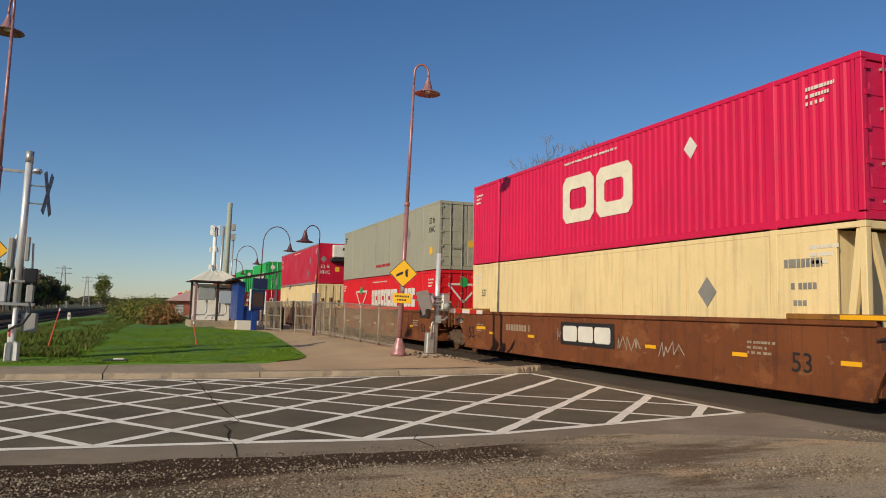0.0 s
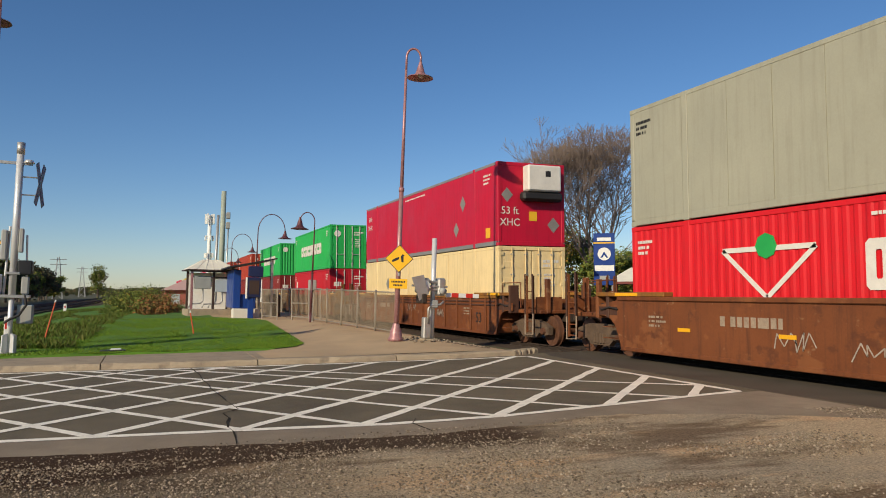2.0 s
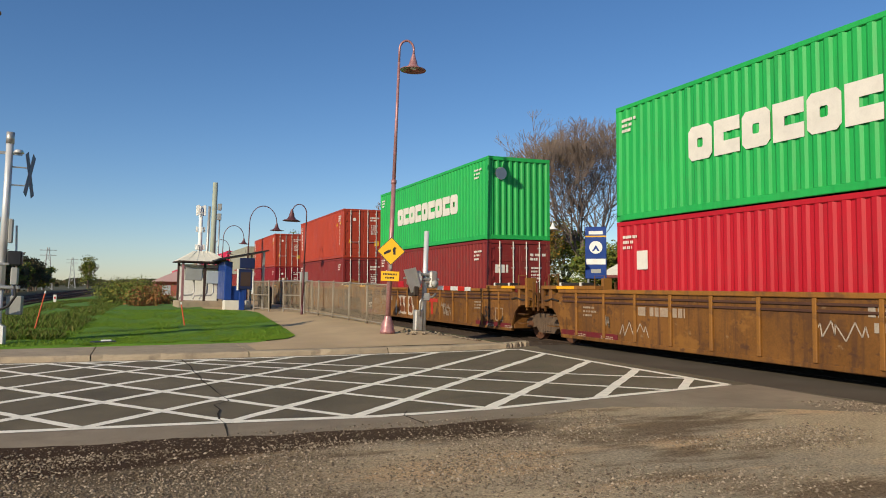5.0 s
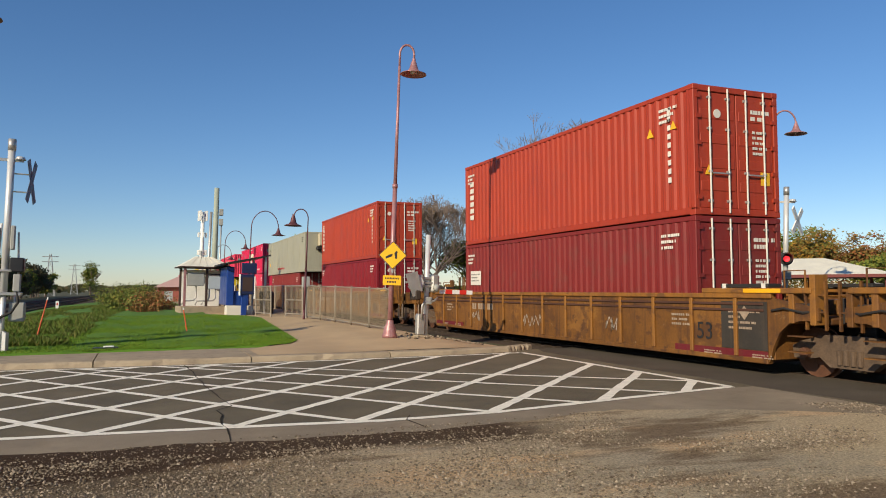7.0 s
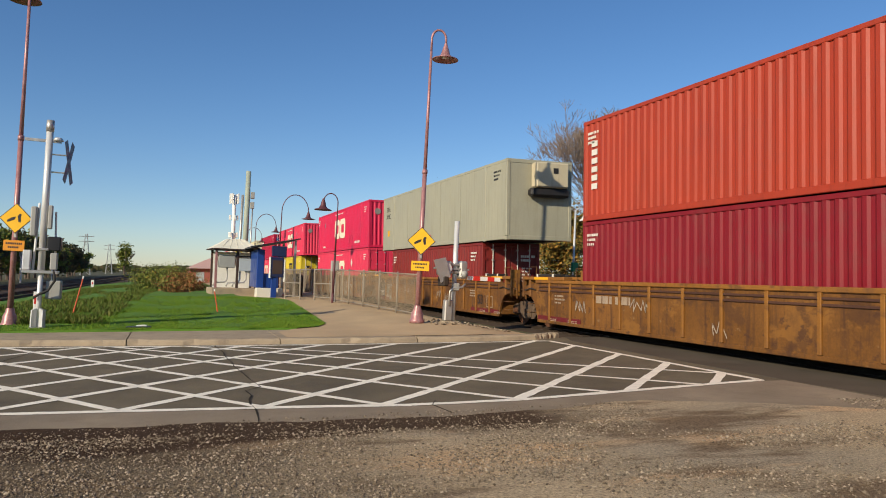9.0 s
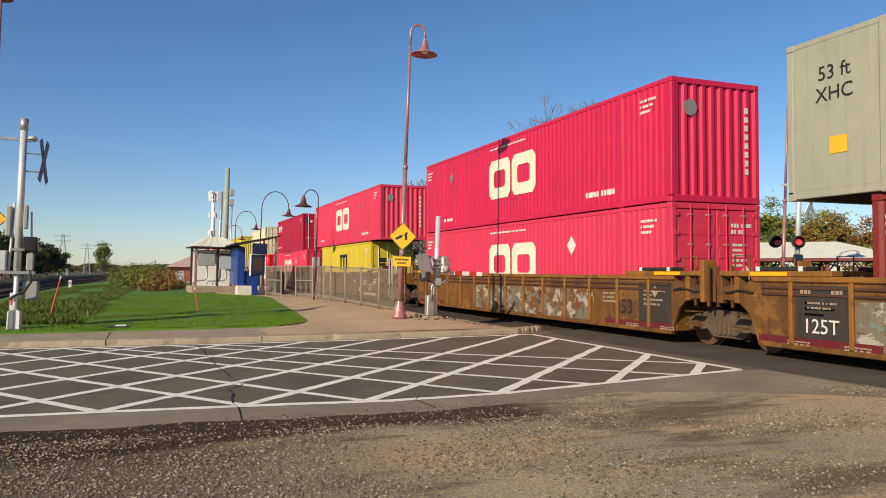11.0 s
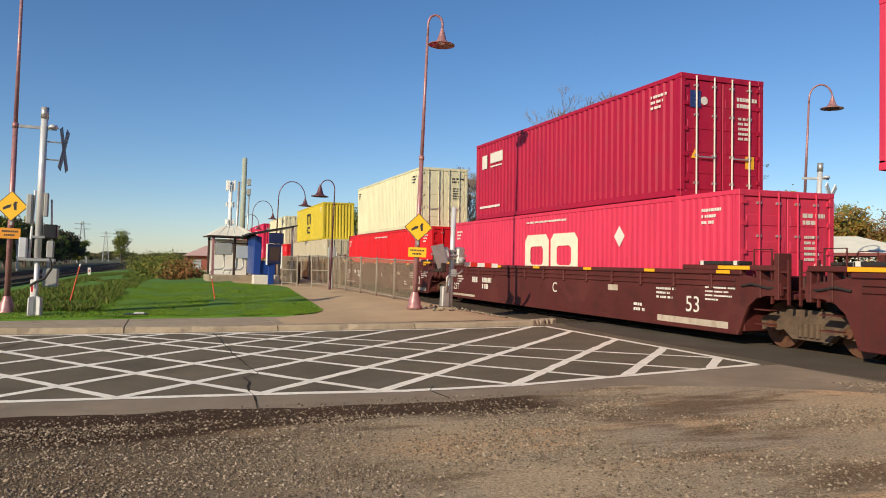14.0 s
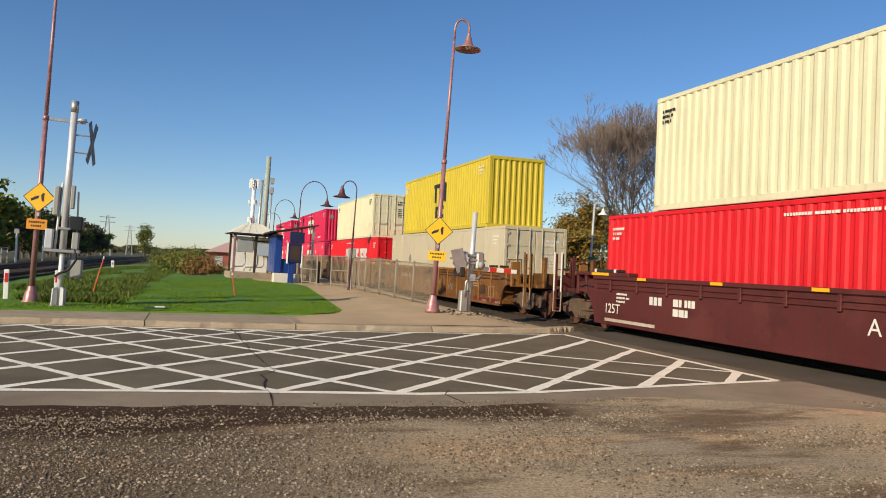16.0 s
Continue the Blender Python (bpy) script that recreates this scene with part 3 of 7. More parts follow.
RUST = (0.10, 0.045, 0.025)
P = {
    "crimson": paint("crimson_paint", (0.62, 0.009, 0.066)),
    "pink": paint("faded_pink_paint", (0.62, 0.036, 0.085)),
    "rose": paint("rose_paint", (0.56, 0.014, 0.066)),
    "magenta": paint("magenta_paint", (0.50, 0.006, 0.032)),
    "wine": paint("wine_paint", (0.36, 0.006, 0.036)),
    "cream": paint("cream_paint", (0.76, 0.585, 0.30), dirt=(0.25, 0.17, 0.09)),
    "greige": paint("greige_paint", (0.34, 0.325, 0.245), dirt=(0.2, 0.18, 0.13)),
    "scarlet": paint("scarlet_paint", (0.62, 0.010, 0.016)),
    "green": paint("green_paint", (0.018, 0.36, 0.072)),
    "dark_red": paint("dark_red_paint", (0.42, 0.008, 0.018)),
    "oxide": paint("oxide_paint", (0.19, 0.019, 0.016), amount=0.3),
    "maroon": paint("maroon_paint", (0.20, 0.008, 0.014), amount=0.2),
    "orange": paint("orange_red_paint", (0.35, 0.040, 0.016)),
    "yellow": paint("yellow_paint", (0.55, 0.42, 0.03)),
    "ivory": paint("ivory_paint", (0.64, 0.60, 0.40), dirt=(0.4, 0.33, 0.2)),
    "bone": paint("bone_paint", (0.52, 0.45, 0.31), dirt=(0.25, 0.2, 0.14)),
    "navy": paint("navy_container_paint", (0.02, 0.04, 0.16)),
    "white": mat("marking_white", (0.66, 0.62, 0.55), 0.6, var=0.1, scale=3, dirt=(0.5, 0.45, 0.4), dirt_amount=0.3),
    "off_white": mat("marking_cream", (0.74, 0.68, 0.52), 0.6, var=0.1, scale=3, dirt=(0.5, 0.42, 0.32), dirt_amount=0.3),
    "black": mat("marking_black", (0.02, 0.018, 0.018), 0.6, var=0.2),
    "grey": mat("placard_grey", (0.22, 0.21, 0.19), 0.6, var=0.2),
    "tag": mat("yellow_label", (0.75, 0.42, 0.02), 0.5, var=0.1),
    "leaf": mat("green_marking", (0.02, 0.33, 0.07), 0.5, var=0.1),
    "silver": mat("aluminium_rail", (0.30, 0.29, 0.28), 0.5, 0.4, var=0.12),
    "brown_car": paint("brown_car_paint", (0.165, 0.05, 0.015), 0.65, 0.7, (0.07, 0.025, 0.012), 0.5, 0.2,
                       (((0.25, 0.09, 0.03), 0.9, 0.56, 0.6, 0.55), ((0.085, 0.028, 0.012), 0.7, 0.58, 0.62, 0.6), ((0.28, 0.15, 0.075), 2.4, 0.64, 0.68, 0.6))),
    "ochre_car": paint("ochre_car_paint", (0.16, 0.066, 0.013), 0.65, 0.9, (0.06, 0.026, 0.013), 0.7, 0.35,
                       (((0.25, 0.11, 0.022), 0.8, 0.55, 0.59, 0.6), ((0.075, 0.032, 0.013), 0.9, 0.55, 0.6, 0.65), ((0.06, 0.026, 0.014), 2.6, 0.6, 0.66, 0.7), ((0.26, 0.17, 0.09), 3.0, 0.66, 0.7, 0.5))),
    "maroon_car": paint("maroon_car_paint", (0.088, 0.017, 0.014), 0.6, 0.5, (0.05, 0.02, 0.015), 0.2, 0.15, (((0.115, 0.028, 0.022), 0.7, 0.54, 0.6, 0.5), ((0.05, 0.012, 0.01), 1.3, 0.58, 0.64, 0.5))),
    # ochre of the edges, its colour lightened to show ribs and chords sunlit
    "ochre_lit_edge": paint("ochre_lit_edge_paint", (0.25, 0.105, 0.017), 0.65, 0.6, RUST, 0.6, 0.2, (((0.10, 0.045, 0.018), 1.4, 0.56, 0.62, 0.7),)),
    # dark paint of brown car ends; also painted shade below the top chords
    "dark_ends_and_shade": paint("dark_ends_and_shade_paint", (0.07, 0.03, 0.018), 0.7, 0.4, RUST, 0.3, 0.2),
    "strip_red": paint("strip_red_paint", (0.13, 0.012, 0.016), 0.6, 0.3, RUST, 0.3, 0.2),
    "spray": paint("old_spray_paint", (0.17, 0.14, 0.10), 0.7, 0.9, (0.09, 0.045, 0.022), 0.5, 0.3,
                   (((0.15, 0.062, 0.016), 1.7, 0.47, 0.53, 1.0), ((0.40, 0.35, 0.29), 2.6, 0.55, 0.59, 0.85), ((0.14, 0.23, 0.22), 3.2, 0.6, 0.63, 0.8), ((0.05, 0.03, 0.02), 2.2, 0.6, 0.64, 0.8))),
    "spray_pale": paint("pale_strip", (0.46, 0.38, 0.30), 0.7, 0.4, (0.2, 0.09, 0.05), 0.5, 0.25),
    "board_grey": paint("notice_grey", (0.036, 0.030, 0.024), 0.65, 0.4, (0.09, 0.06, 0.04), 0.4, 0.2),
    "reflect": mat("yellow_reflector", (0.78, 0.38, 0.01), 0.4, var=0.1),
    "graffiti": mat("pale_graffiti", (0.36, 0.30, 0.24), 0.7, var=0.3, scale=5, dirt=(0.2, 0.1, 0.06), dirt_amount=0.7),
    "stencil": mat("faded_stencil", (0.32, 0.24, 0.17), 0.7, var=0.25, scale=6, dirt=(0.2, 0.08, 0.04), dirt_amount=0.6),
}


def small(ob):
    """Marks too small to be told apart."""
    ob["kind"] = "stuff"
    return ob


def wave(g, face, a0, a1, z0, z1, axis, out, pitch=0.28, depth=0.034):
    """A corrugated steel wall between a0 and a1; out is +1 or -1, the way that it faces."""
    n = max(2, round((a1 - a0) / pitch))
    p = (a1 - a0) / n
    prof = []
    for i in range(n):
        s = a0 + i * p
        prof += [(s, 0), (s + p * 0.30, 0), (s + p * 0.5, 1), (s + p * 0.80, 1)]
    prof.append((a1, 0))
    k = len(g.v)
    for z in (z0, z1):
        for a, d in prof:
            o = face - out * depth * d
            g.v.append((o, a, z) if axis == "y" else (a, o, z))
    m = len(prof)
    g.f += [(k + i, k + i + 1, k + m + i + 1, k + m + i) for i in range(m - 1)]


def text_mesh(body, size):
    cu = bpy.data.curves.new("text", "FONT")
    cu.body, cu.size, cu.extrude, cu.align_x, cu.align_y = body, size, 0.002, "CENTER", "CENTER"
    cu.resolution_u = 3
    ob = new("text_source", cu)
    bpy.context.view_layer.update()
    me = bpy.data.meshes.new_from_object(ob.evaluated_get(bpy.context.evaluated_depsgraph_get()))
    bpy.data.objects.remove(ob)
    bpy.data.curves.remove(cu)
    return me


TEXTS = {}


def lettering(body, size, material, parent, x, y, z, facing="side", name="lettering", label=""):
    key = (body, size, material.name)
    if key not in TEXTS:
        TEXTS[key] = text_mesh(body, size)
        TEXTS[key].materials.clear()
        TEXTS[key].materials.append(material)
    m = pose(x, y, z, 90, 0, -90) if facing == "side" else pose(x, y, z, 90, 0, 0)
    return part(name, TEXTS[key], material, parent, label, at=m)


def bars(g, face, y0, z0, rows, h=0.11, gap=0.07, side=True, w0=0.0, seed=1, char=0.08):
    """Unreadable small print as rows of short bars; it reads from far y to near y on a side."""
    rnd = random.Random(seed)
    for i, length in enumerate(rows):
        z = z0 - i * (h + gap)
        a = 0.0
        while a < length:
            w = min(rnd.choice((1, 1, 1, 2)) * char * 0.8, length - a)
            if side:
                g.box(face - 0.004, face, y0 - a - w, y0 - a, z, z + h)
            else:
                g.box(y0 + a, y0 + a + w, face - 0.004, face, z, z + h)
            a += w + char * (0.25 if rnd.random() < 0.8 else 0.9)


def diamond(g, face, y, z, r, side=True):
    if side:
        g.prism([(y - r, z), (y, z - r * 1.15), (y + r, z), (y, z + r * 1.15)], face - 0.006, face, "x")
    else:
        g.prism([(y - r, z), (y, z - r * 1.15), (y + r, z), (y, z + r * 1.15)], face - 0.006, face, "y")


def logo_blocks(th, color, name, face, y0, z0, w, h, n, slot=True, gap=0.12, label=""):
    """A row of n heavy blocks, each with a slot, from far to near along the side."""
    bw = w / (n + (n - 1) * gap)
    for i in range(n):
        a1 = y0 - i * bw * (1 + gap)
        a0 = a1 - bw
        t = min(bw, h) * (0.28 if n == 2 else 0.38)
        c = min(bw, h) * 0.14
        g = Geo()
        outer = [(a0 + c, z0), (a1 - c, z0), (a1, z0 + c), (a1, z0 + h - c), (a1 - c, z0 + h), (a0 + c, z0 + h), (a0, z0 + h - c), (a0, z0 + c)]
        if not slot:
            g.prism(outer, face - 0.006, face, "x")
        elif n > 2 and i % 2:
            s = h * 0.38
            g.prism([(a0, z0), (a1, z0), (a1, z0 + h), (a0, z0 + h), (a0, z0 + h - s), (a1 - t, z0 + h - s), (a1 - t, z0 + s), (a0, z0 + s)], face - 0.006, face, "x")
        else:
            my, mz = (a0 + a1) / 2, z0 + h / 2
            ky, kz = (bw - 2 * t) / bw, (h - 2 * t) / h
            inner = [(my + (y - my) * ky, mz + (z - mz) * kz) for y, z in outer]
            g.v = [(x, y, z) for x in (face - 0.006, face) for ring in (outer, inner) for y, z in ring]
            for k in range(8):
                q = (k + 1) % 8
                g.f += [(k, q, 8 + q, 8 + k), (16 + k, 24 + k, 24 + q, 16 + q), (k, 16 + k, 16 + q, q), (8 + k, 8 + q, 24 + q, 24 + k)]
        part(name, g, P[color], th, label if i == 0 else "")


def container(color, feet, top, end, skin, y, z, height, label, seed, rail=None, bars_color="white"):
    """A freight container whose near end faces along -y. end: doors, wave or cooler; top says upper or lower."""
    col = P[color]
    length, width = (16.15, 2.60) if feet == 53 else (12.19, 2.44)
    hl, hw = length / 2, width / 2
    th = thing("shipping_container", label, "container", pose(TRACK_X, y, z), "containers of the train")
    MOVERS.append((th, TRACK_X, y, z))
    rnd = random.Random(seed)
    post_y = 6.096 if feet == 53 else hl
    rail_mat = P[rail] if rail else col
    # frame
    for sx in (-1, 1):
        x0, x1 = sorted((sx * hw, sx * (hw - 0.07)))
        part("top_rail", Geo().box(x0, x1, -hl, hl, height - 0.11, height - 0.004, 0.012), rail_mat, th)
        part("bottom_rail", Geo().box(x0, x1, -hl, hl, 0.02, 0.17, 0.012), rail_mat, th)
        for sy in (-1, 1):
            y0, y1 = sorted((sy * hl, sy * (hl - 0.13)))
            a0, a1 = sorted((sx * hw, sx * (hw - 0.13)))
            part("corner_post", Geo().box(a0, a1, y0, y1, 0.118, height - 0.118, 0.012), col, th)
            for zc in (0, height - 0.118):
                b0, b1 = sorted((sx * (hw + 0.004), sx * (hw - 0.165)))
                c0, c1 = sorted((sy * (hl + 0.004), sy * (hl - 0.178)))
                part("corner_casting", Geo().box(b0, b1, c0, c1, zc, zc + 0.118, 0.01), col, th)
            if feet == 53:
                q0, q1 = sorted((sy * post_y - 0.09, sy * post_y + 0.09))
                part("lifting_post", Geo().box(*sorted((sx * (hw + 0.006), sx * (hw - 0.08))), q0, q1, 0.0, height, 0.012), col, th)
        # side walls
        spans = [(-hl + 0.13, -post_y - 0.09), (-post_y + 0.09, post_y - 0.09), (post_y + 0.09, hl - 0.13)] if feet == 53 else [(-hl + 0.13, hl - 0.13)]
        if end == "strut":
            spans[0] = (-7.42, -post_y - 0.09)
        for a0, a1 in spans:
            g = Geo()
            if skin == "wave":
                wave(g, sx * (hw - 0.006), a0, a1, 0.168, height - 0.108, "y", sx)
            elif skin == "fine":
                wave(g, sx * (hw - 0.006), a0, a1, 0.168, height - 0.108, "y", sx, 0.23, 0.02)
            else:
                k = 1 if skin == "flat" else max(1, round((a1 - a0) / 1.22))
                for j in range(k):
                    s, e = a0 + (a1 - a0) * j / k + 0.009, a0 + (a1 - a0) * (j + 1) / k - 0.009
                    face = sx * (hw - 0.004 - 0.005 * (j % 2))
                    part("side_panel", Geo().box(*sorted((face, sx * (hw - 0.03))), s, e, 0.168, height - 0.108), col, th)
                g.box(*sorted((sx * (hw - 0.02), sx * (hw - 0.045))), a0, a1, 0.168, height - 0.108)
            part("side_wall", g, col, th)
    part("roof", Geo().box(-hw + 0.06, hw - 0.06, -hl + 0.1, hl - 0.1, height - 0.05, height - 0.02), col, th)
    part("floor", Geo().box(-hw + 0.06, hw - 0.06, -hl + 0.1, hl - 0.1, 0.05, 0.12), M["truck"], th)
    for sy in (-1, 1):
        part("end_beam", Geo().box(-hw + 0.13, hw - 0.13, *sorted((sy * hl, sy * (hl - 0.08))), height - 0.14, height - 0.004, 0.01), col, th)
        part("end_beam", Geo().box(-hw + 0.13, hw - 0.13, *sorted((sy * hl, sy * (hl - 0.08))), 0.01, 0.16, 0.01), col, th)
    g = Geo()
    wave(g, hl - 0.02, -hw + 0.13, hw - 0.13, 0.15, height - 0.13, "x", 1, 0.24, 0.04)
    part("far_end_wall", g, col, th)
    # near end
    if end == "wave":
        g = Geo()
        wave(g, -hl + 0.015, -hw + 0.12, hw - 0.12, 0.15, height - 0.13, "x", -1, 0.25, 0.045)
        part("end_wall", g, col, th)
    elif end == "strut":
        part("end_wall", Geo().box(-hw + 0.01, hw - 0.01, -7.44, -7.39, 0.16, height - 0.11, 0.01), col, th)
        for sx in (-1, 1):
            part("wall_edge", Geo().box(*sorted((sx * (hw + 0.004), sx * (hw - 0.06))), -7.5, -7.4, 0.1, height - 0.1, 0.012), col, th)
            part("diagonal_brace", Geo().prism([(-7.52, 0.17), (-7.66, 0.17), (-8.0, height - 0.35), (-7.94, height - 0.13), (-7.88, height - 0.13)], *sorted((sx * (hw - 0.02), sx * (hw - 0.1))), "x"), col, th, "slanting steel brace")
            part("diagonal_brace", Geo().prism([(sx * (hw - 0.16), height - 0.2), (sx * (hw - 0.28), height - 0.2), (sx * 0.25, 0.17), (sx * 0.4, 0.17)], -hl + 0.02, -hl + 0.1, "y"), col, th)
        gg = Geo()
        for k in range(6):
            gg.box(-hw - 0.006, -hw, -hl + 0.03, -hl + 0.09, 0.5 + k * 0.13, 0.57 + k * 0.13)
        small(part("print", gg, P["grey"], th))
        gg = Geo()
        bars(gg, -hw - 0.002, -6.35, 2.15, [0.85], 0.16, 0.1, True, seed=31, char=0.1)
        bars(gg, -hw - 0.002, -6.5, 1.75, [0.6], 0.12, 0.1, True, seed=32, char=0.1)
        bars(gg, -hw - 0.002, -6.55, 1.45, [0.3, 0.0], 0.1, 0.1, True, seed=33, char=0.1)
        small(part("print", gg, P["grey"], th, "grey stencilled lines"))
    elif end == "cooler":
        g = Geo()
        g.box(-hw + 0.12, hw - 0.12, -hl + 0.015, -hl + 0.05, 0.15, height - 0.13)
        part("end_wall", g, col, th)
        unit = Geo().box(-0.35, 0.95, -hl - 0.42, -hl + 0.014, height - 1.02, height - 0.12, 0.05)
        u = part("cooling_unit", unit, P["white"] if color == "magenta" else P["bone"], th, "boxy pale refrigeration unit")
        part("grille", Geo().box(0.32, 0.52, -hl - 0.426, -hl - 0.418, height - 0.52, height - 0.32), P["black"], u)
        part("tank", Geo().box(-0.5, 1.05, -hl - 0.36, -hl + 0.014, height - 1.35, height - 1.03, 0.08), P["black"], th, "black condenser shelf")
    else:
        for sx in (-1, 1):
            x0, x1 = sorted((sx * 0.012, sx * (hw - 0.14)))
            d = part("door", Geo().box(x0, x1, -hl + 0.03, -hl + 0.075, 0.165, height - 0.145, 0.012), col, th)
            g = Geo()
            for zz in (0.55, 1.05, 1.6, 2.15):
                g.box(x0 + 0.06, x1 - 0.06, -hl + 0.018, -hl + 0.032, zz * height / 2.9, zz * height / 2.9 + 0.22, 0.008)
            small(part("door_panel", g, col, d))
            for bx in (0.26, 0.78):
                part("locking_bar", Geo().cyl((sx * bx, -hl - 0.012, 0.06), (sx * bx, -hl - 0.012, height - 0.05), 0.02, n=8), col if color in ("crimson", "pink", "scarlet", "cream", "greige", "bone", "ivory") else P["white"], d)
                gg = Geo()
                for zz in (0.3, 0.95, 1.9, height - 0.3):
                    gg.box(sx * bx - 0.05, sx * bx + 0.05, -hl - 0.02, -hl + 0.03, zz, zz + 0.05)
                small(part("bar_guide", gg, M["galv"], d))
            hx0, hx1 = sorted((sx * 0.26, sx * 0.72))
            part("handle", Geo().box(hx0, hx1, -hl - 0.045, -hl - 0.02, 0.92, 0.95), M["galv"], d)
            for zz in (0.35, 0.95, 1.55, 2.15, 2.6):
                part("hinge", Geo().box(*sorted((sx * (hw - 0.2), sx * (hw - 0.06))), -hl - 0.012, -hl + 0.03, zz * height / 2.9, zz * height / 2.9 + 0.09), col, d)
        g = Geo()
        bars(g, -hl - 0.002 + 0.016, 0.42, height - 0.55, [0.62, 0.36], 0.09, 0.06, False, seed=seed)
        bars(g, -hl - 0.002 + 0.016, 0.46, height - 1.0, [0.42, 0.3, 0.38, 0.42, 0.3], 0.06, 0.06, False, seed=seed + 1, char=0.05)
        small(part("print", g, P[bars_color], th))
        if end == "stickers":
            g = Geo()
            g.box(0.68, 0.94, -hl + 0.006, -hl + 0.014, 0.72, 1.02)
            g.prism([(-0.92, 0.9), (-0.7, 0.9), (-0.81, 1.12)], -hl + 0.006, -hl + 0.014, "y")
            part("warning_label", g, P["tag"], th, "yellow warning stickers")
            part("round_mark", Geo().cyl((-0.55, -hl + 0.004, height - 0.62), (-0.55, -hl + 0.015, height - 0.62), 0.1), P["white"], th)
    # small print on the side, near its far and near ends
    f = -hw - 0.002
    g = Geo()
    if top == "upper" or rnd.random() < 0.7:
        if seed not in (302, 307, 310):
            bars(g, f, hl - 0.25, height - 0.42, [0.55, 0.42, 0.36], 0.07, 0.06, True, seed=seed + 2, char=0.06)
        if seed != 301:
            bars(g, f, -hl + 1.15, height - 0.42, [0.62, 0.5, 0.4], 0.065, 0.07, True, seed=seed + 3, char=0.06)
    if feet == 53 and color not in ("cream", "bone", "greige"):
        bars(g, f, 1.6, height - 0.32, [2.6], 0.06, 0.05, True, seed=seed + 4, char=0.07)
    small(part("print", g, P[bars_color], th))
    return th, f, hl, height


def truck(parent, y):
    """A two-axle truck under a car's end: two cast side frames, a bolster and two wheelsets."""
    t = part("truck", Geo().box(-0.95, 0.95, y - 0.16, y + 0.16, 0.42, 0.72, 0.04), M["truck"], parent, "grimy cast steel truck")
    for sx in (-1, 1):
        x0, x1 = sorted((sx * 0.93, sx * 1.09))
        prof = [(-1.18, 0.36), (-0.95, 0.33), (-0.62, 0.40), (-0.42, 0.24), (0.42, 0.24), (0.62, 0.40), (0.95, 0.33), (1.18, 0.36), (1.2, 0.58), (0.98, 0.68), (0.5, 0.80), (-0.5, 0.80), (-0.98, 0.68), (-1.2, 0.58)]
        part("side_frame", Geo().prism([(y + a, b) for a, b in prof], x0, x1, "x"), M["cast"], t)
        g = Geo()
        for dy in (-0.2, -0.07, 0.07, 0.2):
            g.cyl((sx * 1.10, y + dy, 0.3), (sx * 1.10, y + dy, 0.55), 0.05, n=8)
        part("spring", g, M["cast"], t)
        for dy in (-0.9, 0.9):
            part("bearing_cap", Geo().cyl((sx * 1.06, y + dy, 0.46), (sx * 1.17, y + dy, 0.46), 0.12, 0.10, 10), M["wheel"], t)
    for dy in (-0.9, 0.9):
        g = Geo().cyl((-1.0, 0, 0), (1.0, 0, 0), 0.08, n=8)
        for sx in (-1, 1):
            a, b = sorted((sx * 0.68, sx * 0.81))
            g.cyl((a, 0, 0), (b, 0, 0), 0.455, n=22)
            g.cyl((sx * 0.66, 0, 0), (sx * 0.69, 0, 0), 0.49, n=22)
            for k in range(6):
                q = k * math.pi / 3
                g.cyl((sx * 0.815, 0.26 * math.cos(q), 0.26 * math.sin(q)), (sx * 0.825, 0.26 * math.cos(q), 0.26 * math.sin(q)), 0.06, n=6)
        w = part("wheelset", g, M["wheel"], t, at=pose(0, y + dy, 0.46))
        WHEELSETS.append((w, y + dy))


def sprayed_panels(th, w, low, panels):
    """Old spray paint that fills the panels between the ribs."""
    for k in panels:
        a = -7.45 + k * 1.25
        part("spray_panel", Geo().box(-w - 0.0035, -w + 0.01, a, a + 1.15, low + 0.07, 1.14), P["spray"], th, "layers of old spray paint")


